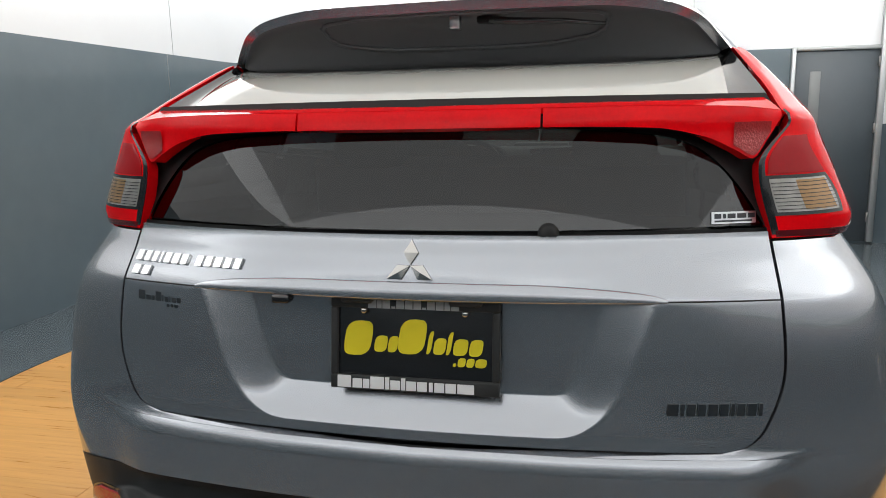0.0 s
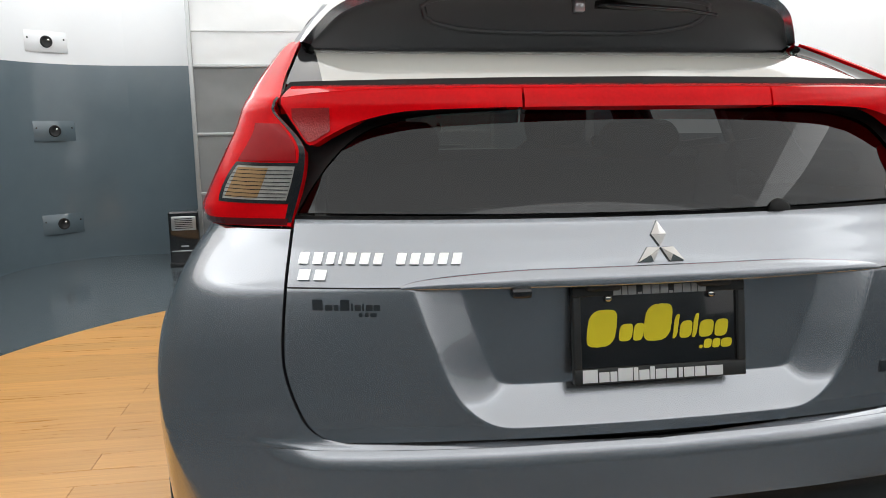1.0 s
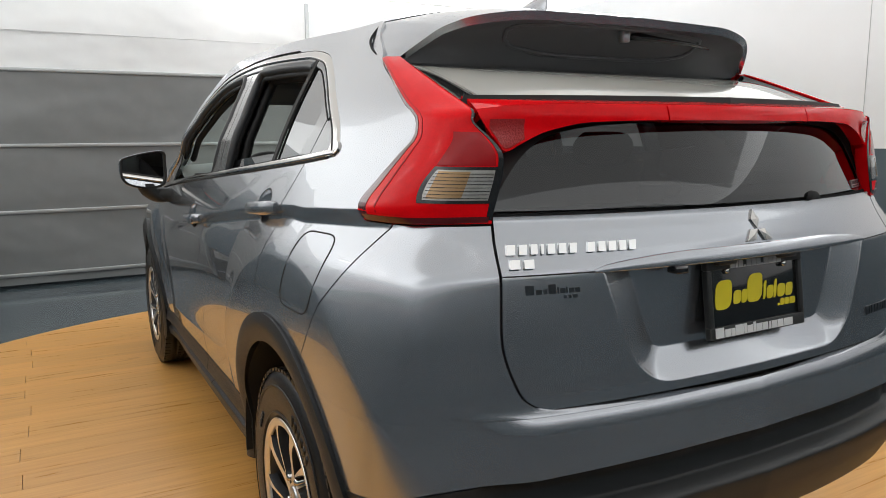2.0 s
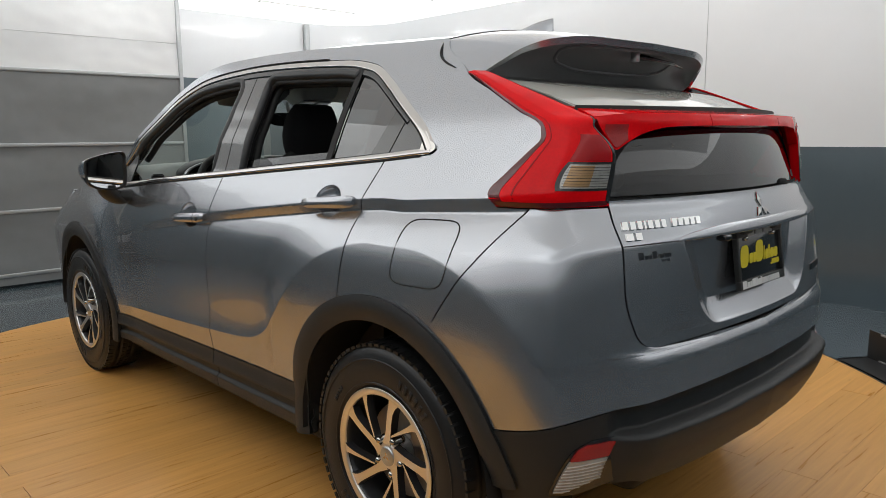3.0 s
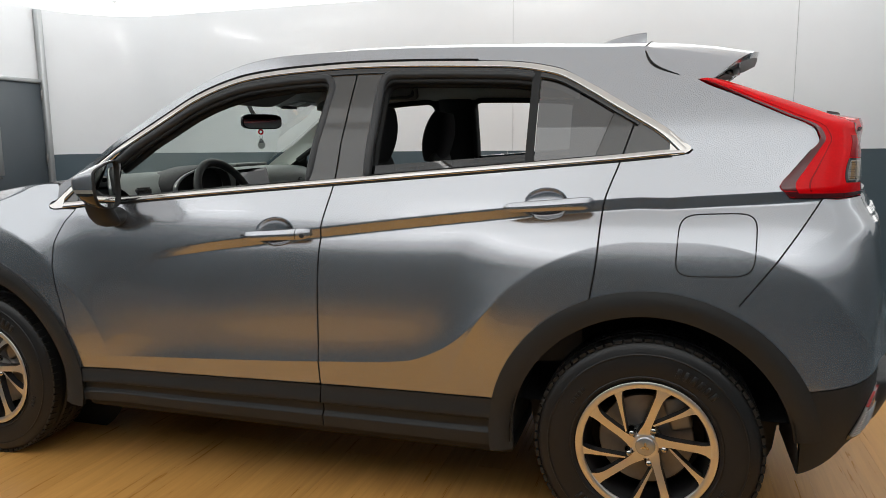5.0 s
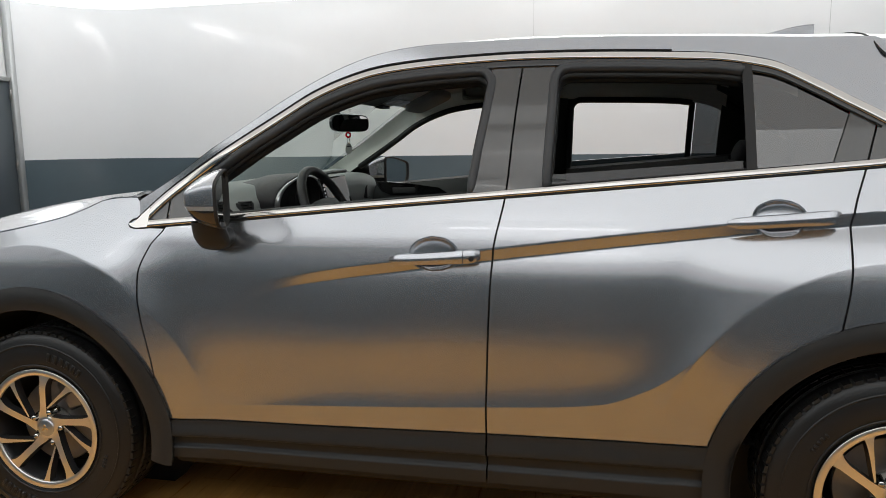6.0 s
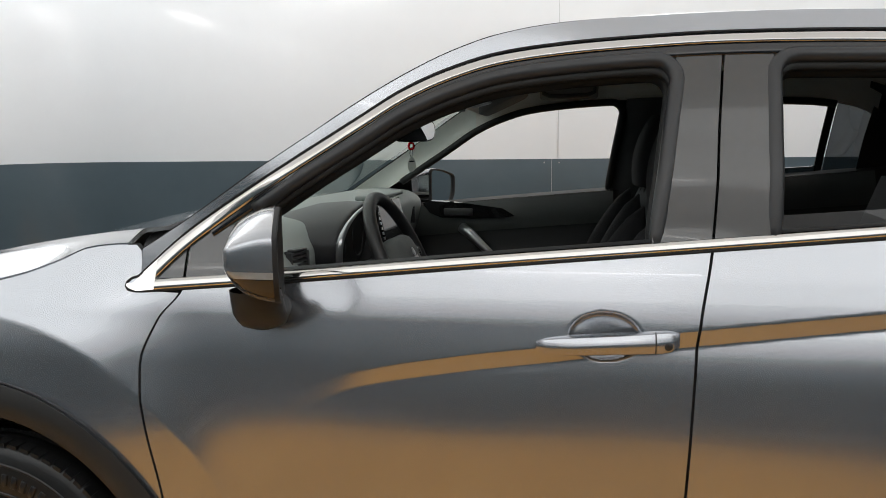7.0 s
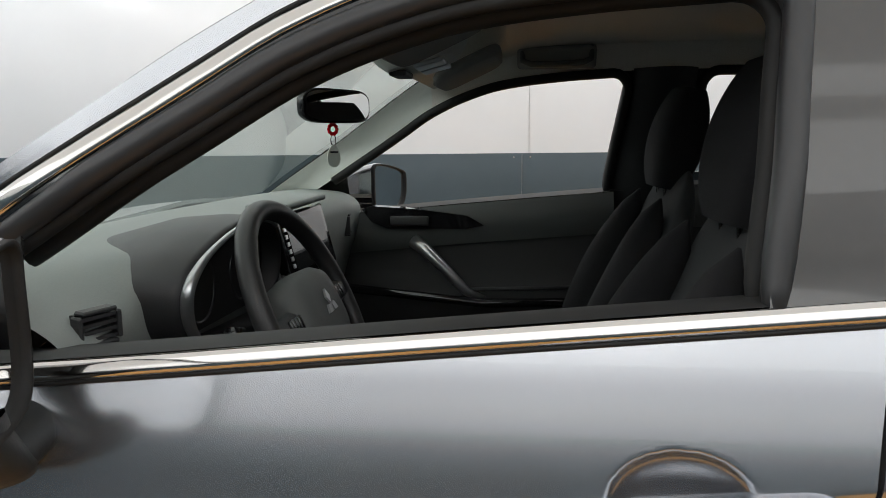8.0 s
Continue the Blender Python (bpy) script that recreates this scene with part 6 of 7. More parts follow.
# roof lining and pillar trim
bm = bmesh.new()
U, V = np.meshgrid(np.linspace(-1, 1, 31), np.linspace(0, 1, 30))
YE = -0.13 + 1.82 * V
Zl = EDGE(np.maximum(YE, 0.04)) - 0.05 + (0.058 - 0.03 * smooth(1.2, 1.7, YE)) * (1 - np.abs(U) ** 2.2) - 0.5 * np.maximum(0.0 - YE, 0)
grid(bm, np.stack([U * (skin_x(np.maximum(YE, 0.06), EDGE(np.maximum(YE, 0.06))) - 0.015), YE + 0.06 * (1 - U ** 2) * smooth(0.6, 1.5, YE), Zl], -1))
part("headliner", bm, HEADLINER, car, "grey felt roof lining")


def lining(ya, yb, zl, zh, inset, mat, name, label, nu=40, nv=8):
    U, V = np.meshgrid(np.linspace(0, 1, nu), np.linspace(0, 1, nv))
    Y = ya + (yb - ya) * U
    lo, hi = zl(Y), zh(Y)
    Z = lo + (hi - lo) * V
    bm = bmesh.new()
    grid(bm, np.stack([-(skin_x(np.maximum(Y, 0.06), Z) - inset + 0.012 * np.sin(np.pi * V)), Y, Z], -1))
    left = part(name, bm, mat, car, label)
    mirrored(left, car)


lining(0.25, 1.70, lambda y: DLO(y) - 0.075, lambda y: EDGE(y) - 0.02, 0.045, HEADLINER, "roof_rail_trim", "grey roof rail trim")
lining(1.68, 2.26, lambda y: DLO(y) - 0.070, lambda y: EDGE(y) - 0.004, 0.040, LIGHTTRIM, "pillar_trim", "pale grey windscreen pillar trim")
lining(-0.25, 0.27, lambda y: 1.17 + 0 * y, lambda y: np.where(y > -0.05, np.maximum(DLO(y) - 0.05, 1.18), 1.22), 0.05, DARKTRIM, "rear_pillar_trim", "black rear pillar trim")
lining(-0.30, 0.30, lambda y: np.maximum(np.where(y > -0.05, DLO(np.maximum(y, -0.09)), 1.24), 1.22), lambda y: np.maximum(np.minimum(EDGE(np.maximum(y, 0.04)), np.where(y < 0.03, ARM(y), 2)), 1.23), 0.045, DARKTRIM, "rear_pillar_trim", "black rear pillar trim")
bm = bmesh.new()
Z = np.linspace(0.45, 1.508, 20)[:, None]
c = np.interp(Z, [0.45, 1.16, 1.54], [1.08, 1.065, 1.035])
hw = np.interp(Z, [0.45, 1.16, 1.54], [0.13, 0.105, 0.085])
V = np.linspace(-1, 1, 10)[None, :]
grid(bm, np.stack([-(skin_x(c + hw * V, Z) - 0.05 - 0.055 * (1 - V ** 2)), c + hw * V, Z + 0 * V], -1))
left = part("door_pillar_trim", bm, DARKTRIM, car, "black middle pillar trim")
mirrored(left, car)


# door trims
def door_trim(ya, yb, nm):
    U, V = np.meshgrid(np.linspace(0, 1, 40), np.linspace(0, 1, 12))
    Y = ya + (yb - ya) * U
    top = BELT(Y) + 0.002
    for z0, z1, mat, lab, name, bulge in ((0.0, 0.125, DOORTRIM, "charcoal soft upper door trim", "upper_trim", 0.018), (0.125, 0.68, DARKTRIM, "black lower door trim", "lower_trim", 0.0)):
        Z = top - z0 - (z1 - z0) * V
        X = skin_x(Y, np.maximum(top, 1.0)) - 0.085 - bulge * np.sin(np.pi * V) - (0.0 if bulge else 0.03 * np.exp(-((Z - 0.80) / 0.06) ** 2)) + (0.0 if bulge else 0.012)
        bm = bmesh.new()
        grid(bm, np.stack([-X, Y, Z], -1))
        left = part(name, bm, mat, car, lab)
        mirrored(left, car)


door_trim(1.16, 2.10, "front")
door_trim(0.22, 0.96, "rear")


def right_door_fittings():
    """Handle, pull and pocket on the far front door."""
    x = 0.715
    holder = new("door_fittings")
    holder.parent = car
    tagged(holder, "inner handle, pull and pocket of the door")
    bm = bmesh.new()
    out = [(1.93, 1.105), (1.90, 1.115), (1.75, 1.105), (1.60, 1.085), (1.55, 1.055), (1.60, 1.045), (1.75, 1.045), (1.85, 1.045), (1.90, 1.065)]
    slab(bm, out, x - 0.022, x + 0.03, lambda p: (p[2], p[0], p[1]))
    part("handle_bezel", tidy(bm), GLOSSBLACK, holder, "gloss black handle bezel", True)
    bm = bmesh.new()
    box(bm, (x - 0.032, 1.72, 1.055), (x - 0.02, 1.84, 1.085), 0.005, 2)
    part("inner_handle", bm, DARKTRIM, holder, "black inner door handle")
    bm = bmesh.new()
    tube(bm, [(x - 0.02, 1.765, 1.005), (x - 0.05, 1.73, 0.985), (x - 0.065, 1.66, 0.92), (x - 0.06, 1.60, 0.855), (x - 0.03, 1.55, 0.825)], [0.022, 0.020, 0.016, 0.014, 0.012], 12)
    part("door_pull", bm, SILVER, holder, "silver door pull")
    bm = bmesh.new()
    tube(bm, [(x - 0.045, 1.98, 0.86), (x - 0.06, 1.80, 0.845), (x - 0.06, 1.55, 0.82), (x - 0.055, 1.25, 0.825)], 0.014, 10)
    part("armrest_edge", bm, GLOSSBLACK, holder, "armrest edge")
    bm = bmesh.new()
    tube(bm, [(x - 0.05, 1.60, 0.86), (x - 0.055, 1.45, 0.865), (x - 0.05, 1.25, 0.87)], 0.007, 8)
    part("pocket_edge", bm, DARKTRIM, holder, "pocket edge")


right_door_fittings()


# dashboard
def dash_profile(x):
    """Dash top and face as (y, z) down from the windscreen."""
    b = 0.17 * (1 - (x / 0.72) ** 2)
    return [(2.30 + b, 1.105), (2.24 + b * 0.6, 1.150), (2.12 + b * 0.3, 1.172), (2.02, 1.172), (1.965, 1.155), (1.945, 1.12), (1.955, 1.05), (1.99, 0.96), (2.03, 0.80), (2.10, 0.60), (2.15, 0.45)]


dash = new("dashboard")
dash.parent = car
tagged(dash, "grey two-tone dashboard")
bm = bmesh.new()
xs = np.linspace(-0.765, 0.74, 42)
rows = []
for x in xs:
    prof = np.array(dash_profile(x))
    t = np.linspace(0, len(prof) - 1, 34)
    yy, zz = pchip(list(zip(range(len(prof)), prof[:, 0]))), pchip(list(zip(range(len(prof)), prof[:, 1])))
    drop = 0.05 * smooth(0.52, 0.72, abs(x)) * (1 if x < 0 else 0.35)
    rows.append([(x, float(yy(q)), float(zz(q) - drop * smooth(1, 4, q))) for q in t])
grid(bm, rows)
part("dash_body", tidy(bm), DASH, dash, "soft grey dash body")
# instrument hood
CLUSTER = [(-0.511, 1.030), (-0.553, 1.075), (-0.566, 1.115), (-0.545, 1.142), (-0.498, 1.164), (-0.42, 1.182), (-0.33, 1.186), (-0.25, 1.172), (-0.20, 1.13), (-0.188, 1.07), (-0.225, 1.022)]


def rounded(pts, n=6):
    """A smooth open line through flat points."""
    q = np.array([2 * np.array(pts[0]) - np.array(pts[1])] + [np.array(p) for p in pts] + [2 * np.array(pts[-1]) - np.array(pts[-2])])
    out = []
    for k in range(1, len(q) - 2):
        a, b, c, d = q[k - 1:k + 3]
        for t in np.arange(n) / n:
            out.append(0.5 * (2 * b + (c - a) * t + (2 * a - 5 * b + 4 * c - d) * t * t + (3 * b - a - 3 * c + d) * t ** 3))
    return np.array(out + [q[-2]])


RIM = rounded(CLUSTER)
cc = np.array([-0.37, 1.09])
lean = lambda z: 1.928 - 0.16 * (z - 1.10)
bm = bmesh.new()
rows = [[(cc[0] + (p[0] - cc[0]) * s, lean(p[1]) + dy, cc[1] + (p[1] - cc[1]) * s) for p in RIM] for dy, s in ((0.0, 1.02), (-0.030, 1.05), (-0.034, 1.09), (-0.022, 1.14), (0.03, 1.17), (0.10, 1.12), (0.20, 0.85))]
grid(bm, rows)
part("instrument_hood", tidy(bm), DARKTRIM, dash, "dark instrument hood")
bm = bmesh.new()
tube(bm, [(cc[0] + (p[0] - cc[0]) * 1.06, lean(p[1]) - 0.037, cc[1] + (p[1] - cc[1]) * 1.06) for p in RIM[:44]], [0.004 + 0.006 * math.exp(-((k - 10) / 12) ** 2) for k in range(44)], 8)
part("instrument_ring", bm, SILVER, dash, "silver trim round the instruments")
bm = bmesh.new()
bm.faces.new([bm.verts.new((p[0], lean(p[1]) + 0.002, p[1])) for p in RIM])
part("instrument_panel", bm, BLACK, dash, "dark instrument panel", True)
for gx in (-0.46, -0.29):
    bm = bmesh.new()
    lathe(bm, [(0.050, 0.0), (0.052, -0.004), (0.054, 0.0)], 32, "y", (gx, float(lean(1.10)) - 0.002, 1.10))
    part("gauge_ring", tidy(bm), DARKALLOY, dash, "dark gauge ring")
bm = bmesh.new()
lathe(bm, [(0.001, -0.022), (0.012, -0.02), (0.015, -0.012), (0.016, 0.01)], 20, "y", (-0.46, 1.93, 1.005))
part("start_knob", tidy(bm), GLOSSBLACK, dash, "round black knob")
# screen and vents
tilt = Matrix.Translation((0.06, 1.918, 1.10)) @ Matrix.Rotation(radians(-14), 4, "X") @ Matrix.Rotation(radians(-8), 4, "Z")
bm = bmesh.new()
box(bm, (-0.115, -0.012, -0.072), (0.115, 0.03, 0.072), 0.008, 2, tilt)
part("screen_frame", bm, GLOSSBLACK, dash, "gloss black screen frame")
bm = bmesh.new()
box(bm, (-0.092, -0.0135, -0.055), (0.092, -0.011, 0.055), 0, 1, tilt)
part("screen", bm, SCREEN, dash, "reflective display", True)
for k in range(6):
    bm = bmesh.new()
    box(bm, (-0.108, -0.0145, -0.045 + 0.016 * k), (-0.098, -0.011, -0.036 + 0.016 * k), 0, 1, tilt)
    part("screen_button", bm, SILVER, dash, "small screen key", True)
bm = bmesh.new()
box(bm, (-0.13, 1.89, 1.185), (0.15, 1.98, 1.20), 0.007, 2)
part("screen_hood", bm, DASH, dash, "grey hood over the screen")


def vent(cx, cy, cz, w, h, turn):
    v = new("air_vent")
    v.parent = dash
    v.matrix_basis = pose(cx, cy, cz, 0, 0, turn)
    tagged(v, "slatted black air vent")
    bm = bmesh.new()
    for a, b in (((-w, -0.008, h), (w, 0.012, h + 0.006)), ((-w, -0.008, -h - 0.006), (w, 0.012, -h)), ((-w - 0.006, -0.008, -h), (-w, 0.012, h)), ((w, -0.008, -h), (w + 0.006, 0.012, h))):
        box(bm, a, b, 0.002, 1)
    for k in range(4):
        z = -h + 2 * h * (k + 0.5) / 4
        box(bm, (-w, -0.003, z - 0.0022), (w, 0.014, z + 0.0022), 0, 1, None)
    part("vent_grille", bm, DARKTRIM, v, "black vent slats", True)
    bm = bmesh.new()
    box(bm, (-w, 0.012, -h), (w, 0.02, h))
    part("vent_back", bm, BLACK, v, "dark vent opening", True)


vent(-0.692, 1.950, 1.102, 0.024, 0.018, -22)
vent(0.62, 1.955, 1.07, 0.045, 0.026, 10)
vent(0.02, 1.935, 1.02, 0.10, 0.016, 0)
bm = bmesh.new()
tube(bm, [(-0.15, 1.93, 1.10), (-0.14, 1.925, 1.06), (-0.10, 1.93, 1.0), (-0.09, 1.95, 0.9)], [0.012, 0.016, 0.018, 0.014], 10)
part("console_trim", bm, SILVER, dash, "silver centre console trim")
bm = bmesh.new()
box(bm, (-0.11, 1.2, 0.45), (0.11, 1.98, 0.72), 0.03, 3)
part("console", bm, DARKTRIM, dash, "black centre console")


# steering wheel
def steering_wheel():
    s = new("steering_wheel")
    s.parent = car
    s.matrix_basis = pose(-0.37, 1.775, 1.045, 65)
    tagged(s, "black leather steering wheel with silver accents")
    bm = bmesh.new()
    pts = [(0.186 * math.cos(a), 0.186 * math.sin(a), 0) for a in (2 * math.pi * k / 64 for k in range(64))]
    tube(bm, pts, 0.0172, 14, closed=True)
    part("wheel_rim", bm, LEATHER, s, "black leather rim")
    bm = bmesh.new()
    rows = [ring_of(0, -0.005, z, 0.098 * k, 0.076 * k, 0, 32, 0.62) for z, k in ((-0.05, 0.85), (-0.02, 1.0), (0.012, 0.98), (0.026, 0.86), (0.032, 0.55), (0.033, 0.05))]
    blob(bm, rows)
    part("hub", tidy(bm), DOORTRIM, s, "charcoal wheel hub")
    for k, (a, w) in enumerate(((0, 0.052), (180, 0.052), (-118, 0.03), (-62, 0.03))):
        bm = bmesh.new()
        m = Matrix.Rotation(radians(a), 4, "Z")
        rows = [[m @ Vector((r, sgn * (w * (1 - 0.25 * (r - 0.07) / 0.1)) / 2 * q, z)) for sgn, q, z in ((1, 1, 0.0), (1, 0.6, 0.012), (-1, 0.6, 0.012), (-1, 1, 0.0), (-1, 0.6, -0.012), (1, 0.6, -0.012))] for r in (0.06, 0.10, 0.14, 0.175)]
        grid(bm, rows, wrap=True)
        part("spoke", tidy(bm), SILVER if a < 0 else DARKTRIM, s, "silver lower spoke" if a < 0 else "black spoke")
    for sgn in (-1, 1):
        bm = bmesh.new()
        for k in range(4):
            box(bm, (sgn * (0.10 + 0.012 * k) - 0.005, -0.012, 0.010), (sgn * (0.10 + 0.012 * k) + 0.005, 0.014, 0.018), 0.002, 1)
        tagged(part("wheel_button", bm, GLOSSBLACK, s, "gloss black wheel buttons"), kind="stuff")
    for k in range(3):
        bm = bmesh.new()
        m = Matrix.Rotation(radians(120 * k), 4, "Z")
        slab(bm, [(0, 0.001), (0.0085, 0.0125), (0, 0.026), (-0.0085, 0.0125)], 0.033, 0.037, lambda p, m=m: m @ Vector(p))
        part("emblem", tidy(bm), SILVER, s, "silver emblem diamond", True)
    bm = bmesh.new()
    tube(bm, [(0, 0, -0.04), (0, 0, -0.22)], 0.045, 16)
    part("column", bm, DARKTRIM, s, "black steering column")
    for sgn in (-1, 1):
        bm = bmesh.new()
        tube(bm, [(sgn * 0.04, 0.01, -0.07), (sgn * 0.14, 0.03, -0.06), (sgn * 0.18, 0.035, -0.055)], [0.007, 0.008, 0.012], 10)
        part("column_stalk", bm, GLOSSBLACK, s, "black column stalk")


steering_wheel()

# overhead console, visors, grab handle
ov = new("overhead_console")
ov.parent = car
tagged(ov, "grey overhead console with map lamps")
bm = bmesh.new()
rows = [ring_of(0.02, 1.645 - 0.01 * k, 1.535 - 0.060 * k, 0.125 - 0.03 * k ** 2, 0.105 - 0.035 * k ** 2, -0.25, 28, 0.45) for k in np.linspace(0, 1, 7)]
blob(bm, rows)
part("console_shell", tidy(bm), LIGHTTRIM, ov, "grey console shell")
for x0, x1 in ((-0.065, 0.012), (0.028, 0.105)):
    bm = bmesh.new()
    box(bm, (x0, 1.585, 1.468), (x1, 1.645, 1.478), 0.004, 2, Matrix.Translation((0, 1.62, 1.475)) @ Matrix.Rotation(-0.25, 4, "X") @ Matrix.Translation((0, -1.62, -1.475)))
    part("map_lamp", bm, SILVER, ov, "pale map lamp lens")
bm = bmesh.new()
box(bm, (-0.03, 1.665, 1.452), (0.07, 1.70, 1.464), 0.004, 2)
part("console_switch", bm, DARKTRIM, ov, "dark console switches")
for x in (-0.36, 0.36):
    v = new("sun_visor")
    v.parent = car
    tagged(v, "grey folded sun visor")
    bm = bmesh.new()
    rows = [ring_of(x, 1.565, 1.497 + dz * 1.6, 0.165 * k, 0.088 * k, -0.42, 28, 0.35) for dz, k in ((-0.010, 0.92), (-0.007, 1.0), (0.004, 1.0), (0.008, 0.94))]
    blob(bm, rows)
    part("visor_pad", tidy(bm), VISOR, v, "grey cloth visor pad")
    bm = bmesh.new()
    tube(bm, [(x * 1.42, 1.64, 1.485), (x * 1.45, 1.655, 1.50), (x * 1.46, 1.66, 1.53)], 0.007, 8)
    part("visor_pivot", bm, DARKTRIM, v, "dark visor pivot")
grab = new("grab_handle")
grab.parent = car
tagged(grab, "grey folded grab handle on the roof rail")
bm = bmesh.new()
box(bm, (0.545, 1.232, 1.512), (0.60, 1.448, 1.575), 0.014, 3, Matrix.Translation((0.57, 0, 1.54)) @ Matrix.Rotation(-0.35, 4, "Y") @ Matrix.Translation((-0.57, 0, -1.54)))
part("handle_base", bm, VISOR, grab, "grey handle base")
bm = bmesh.new()
tube(bm, [(0.552, 1.435, 1.565), (0.538, 1.432, 1.530), (0.532, 1.41, 1.520), (0.530, 1.34, 1.519), (0.532, 1.27, 1.522), (0.538, 1.248, 1.532), (0.552, 1.245, 1.566)], 0.010, 10, flat=0.8)
part("handle_bar", bm, DOORTRIM, grab, "charcoal folding grip")

# inside mirror with the hanging tag
rm = new("inside_mirror")
rm.parent = car
rm.matrix_basis = pose(0.0, 1.825, 1.395, 0, 0, -24)
tagged(rm, "black rear-view mirror")
bm = bmesh.new()
rows = [[(0.112 * k * math.copysign(abs(math.cos(a)) ** 0.45, math.cos(a)), y, 0.036 * k * math.copysign(abs(math.sin(a)) ** 0.6, math.sin(a))) for a in (2 * math.pi * q / 32 for q in range(32))] for y, k in ((-0.014, 0.97), (-0.012, 1.0), (0.0, 1.0), (0.018, 0.85), (0.026, 0.5))]
blob(bm, rows)
part("mirror_shell", tidy(bm), GLOSSBLACK, rm, "black mirror shell")
bm = bmesh.new()
bm.faces.new([bm.verts.new((0.104 * math.copysign(abs(math.cos(a)) ** 0.45, math.cos(a)), -0.0155, 0.031 * math.copysign(abs(math.sin(a)) ** 0.6, math.sin(a)))) for a in (2 * math.pi * q / 32 for q in range(32))])
part("mirror_glass", bm, MIRROR, rm, "mirror glass", True)
bm = bmesh.new()
tube(bm, [(0, 0.02, 0), (0, 0.07, 0.05), (0, 0.10, 0.09)], 0.010, 10)
part("mirror_stalk", bm, BLACK, rm, "black mirror stalk")

tag = thing("air_freshener", "pale oval hanging tag on red beads", "ornament")
tag.matrix_basis = pose(0.0, 1.828, 1.357, 0, 0, -40)
bm = bmesh.new()
for k in range(10):
    a = 2 * math.pi * k / 10
    bmesh.ops.create_icosphere(bm, subdivisions=2, radius=0.0042, matrix=Matrix.Translation((0.010 * math.cos(a), 0, -0.010 + 0.010 * math.sin(a))))
tagged(part("bead", bm, REDLENS, tag, "string of red beads"), kind="stuff")
bm = bmesh.new()
tube(bm, [(0.006 * math.cos(a), 0.0, -0.032 + 0.012 * math.sin(a)) for a in (2 * math.pi * k / 20 for k in range(20))], 0.0012, 6, closed=True)
part("tag_ring", bm, CHROME, tag, "thin metal ring")
bm = bmesh.new()
slab(bm, [(0.016 * math.cos(a) * (1 - 0.25 * math.sin(a)), -0.066 + 0.024 * math.sin(a)) for a in (2 * math.pi * k / 28 for k in range(28))], -0.0012, 0.0012, lambda p: (p[0], p[2], p[1]))
part("tag_plate", tidy(bm), LIGHTTRIM, tag, "pale oval plate", True)
bm = bmesh.new()
box(bm, (-0.010, -0.0018, -0.060), (0.010, -0.0012, -0.056))
part("print_bar", bm, DARKPRINT, tag, "dark print bar", True)


# ---- loose things and fittings round the room ----
def heater():
    t = thing("air_cleaner", "black floor-standing air unit with a white grille", "air cleaner")
    t.matrix_basis = pose(-1.985, 5.44, -0.02, 0, 0, 6) @ Matrix.Scale(0.9, 4)
    bm = bmesh.new()
    box(bm, (-0.155, -0.10, 0.03), (0.155, 0.11, 0.60), 0.02, 3)
    part("body", bm, GLOSSBLACK, t, "gloss black body")
    bm = bmesh.new()
    box(bm, (-0.165, -0.12, 0.0), (0.165, 0.12, 0.05), 0.012, 2)
    part("base", bm, BLACK, t, "black base")
    bm = bmesh.new()
    box(bm, (-0.125, -0.108, 0.40), (0.125, -0.098, 0.55), 0.006, 2)
    part("grille_plate", bm, SILVER, t, "pale grille plate")
    for k in range(6):
        bm = bmesh.new()
        box(bm, (-0.09, -0.112, 0.42 + 0.02 * k), (0.09, -0.106, 0.428 + 0.02 * k), 0.001, 1)
        part("slat", bm, BLACK, t)
    bm = bmesh.new()
    box(bm, (-0.14, -0.105, 0.17), (0.14, -0.098, 0.182), 0.002, 1)
    part("trim_line", bm, SILVER, t, "silver trim line")
    bm = bmesh.new()
    box(bm, (-0.04, -0.106, 0.22), (0.04, -0.099, 0.235), 0.002, 1)
    part("display_bar", bm, GREYPRINT, t, "small grey print bar")


heater()


def switch_box():
    t = thing("electrical_box", "grey enamelled switch box with a warning label on the wall", "switch box")
    t.matrix_basis = pose(X1 - 0.003, -0.44, 0.48, 0, 0, 90)
    bm = bmesh.new()
    box(bm, (-0.09, 0.0, -0.13), (0.09, 0.10, 0.13), 0.006, 2)
    part("case", bm, EBOX, t, "grey steel case")
    bm = bmesh.new()
    box(bm, (-0.094, 0.10, -0.125), (0.094, 0.112, 0.134), 0.004, 2)
    part("lid", bm, EBOX, t, "grey steel lid")
    for z0, z1, mat, lab in ((0.06, 0.10, YELLOW, "yellow label bar"), (-0.02, 0.055, WHITEPRINT, "white label bar")):
        bm = bmesh.new()
        box(bm, (-0.05, 0.1125, z0), (0.05, 0.1132, z1))
        part("label", bm, mat, t, lab, True)
    for z in (0.085, 0.04, 0.02, 0.0):
        bm = bmesh.new()
        box(bm, (-0.035, 0.1134, z - 0.004), (0.035, 0.1138, z + 0.003))
        part("print_bar", bm, DARKPRINT, t, "dark print bar", True)
    bm = bmesh.new()
    box(bm, (-0.115, 0.03, 0.0), (-0.09, 0.06, 0.07), 0.004, 1)
    part("lever", bm, STEEL, t, "side lever")
    for dx in (0.0, 0.04):
        bm = bmesh.new()
        tube(bm, [(dx - 0.02, 0.05, -0.13), (dx - 0.02, 0.05, -0.2), (dx - 0.08, 0.03, -0.36), (dx - 0.13, 0.02, -0.49)], 0.011, 10)
        part("conduit", bm, EBOX, t, "grey flexible conduit")


switch_box()


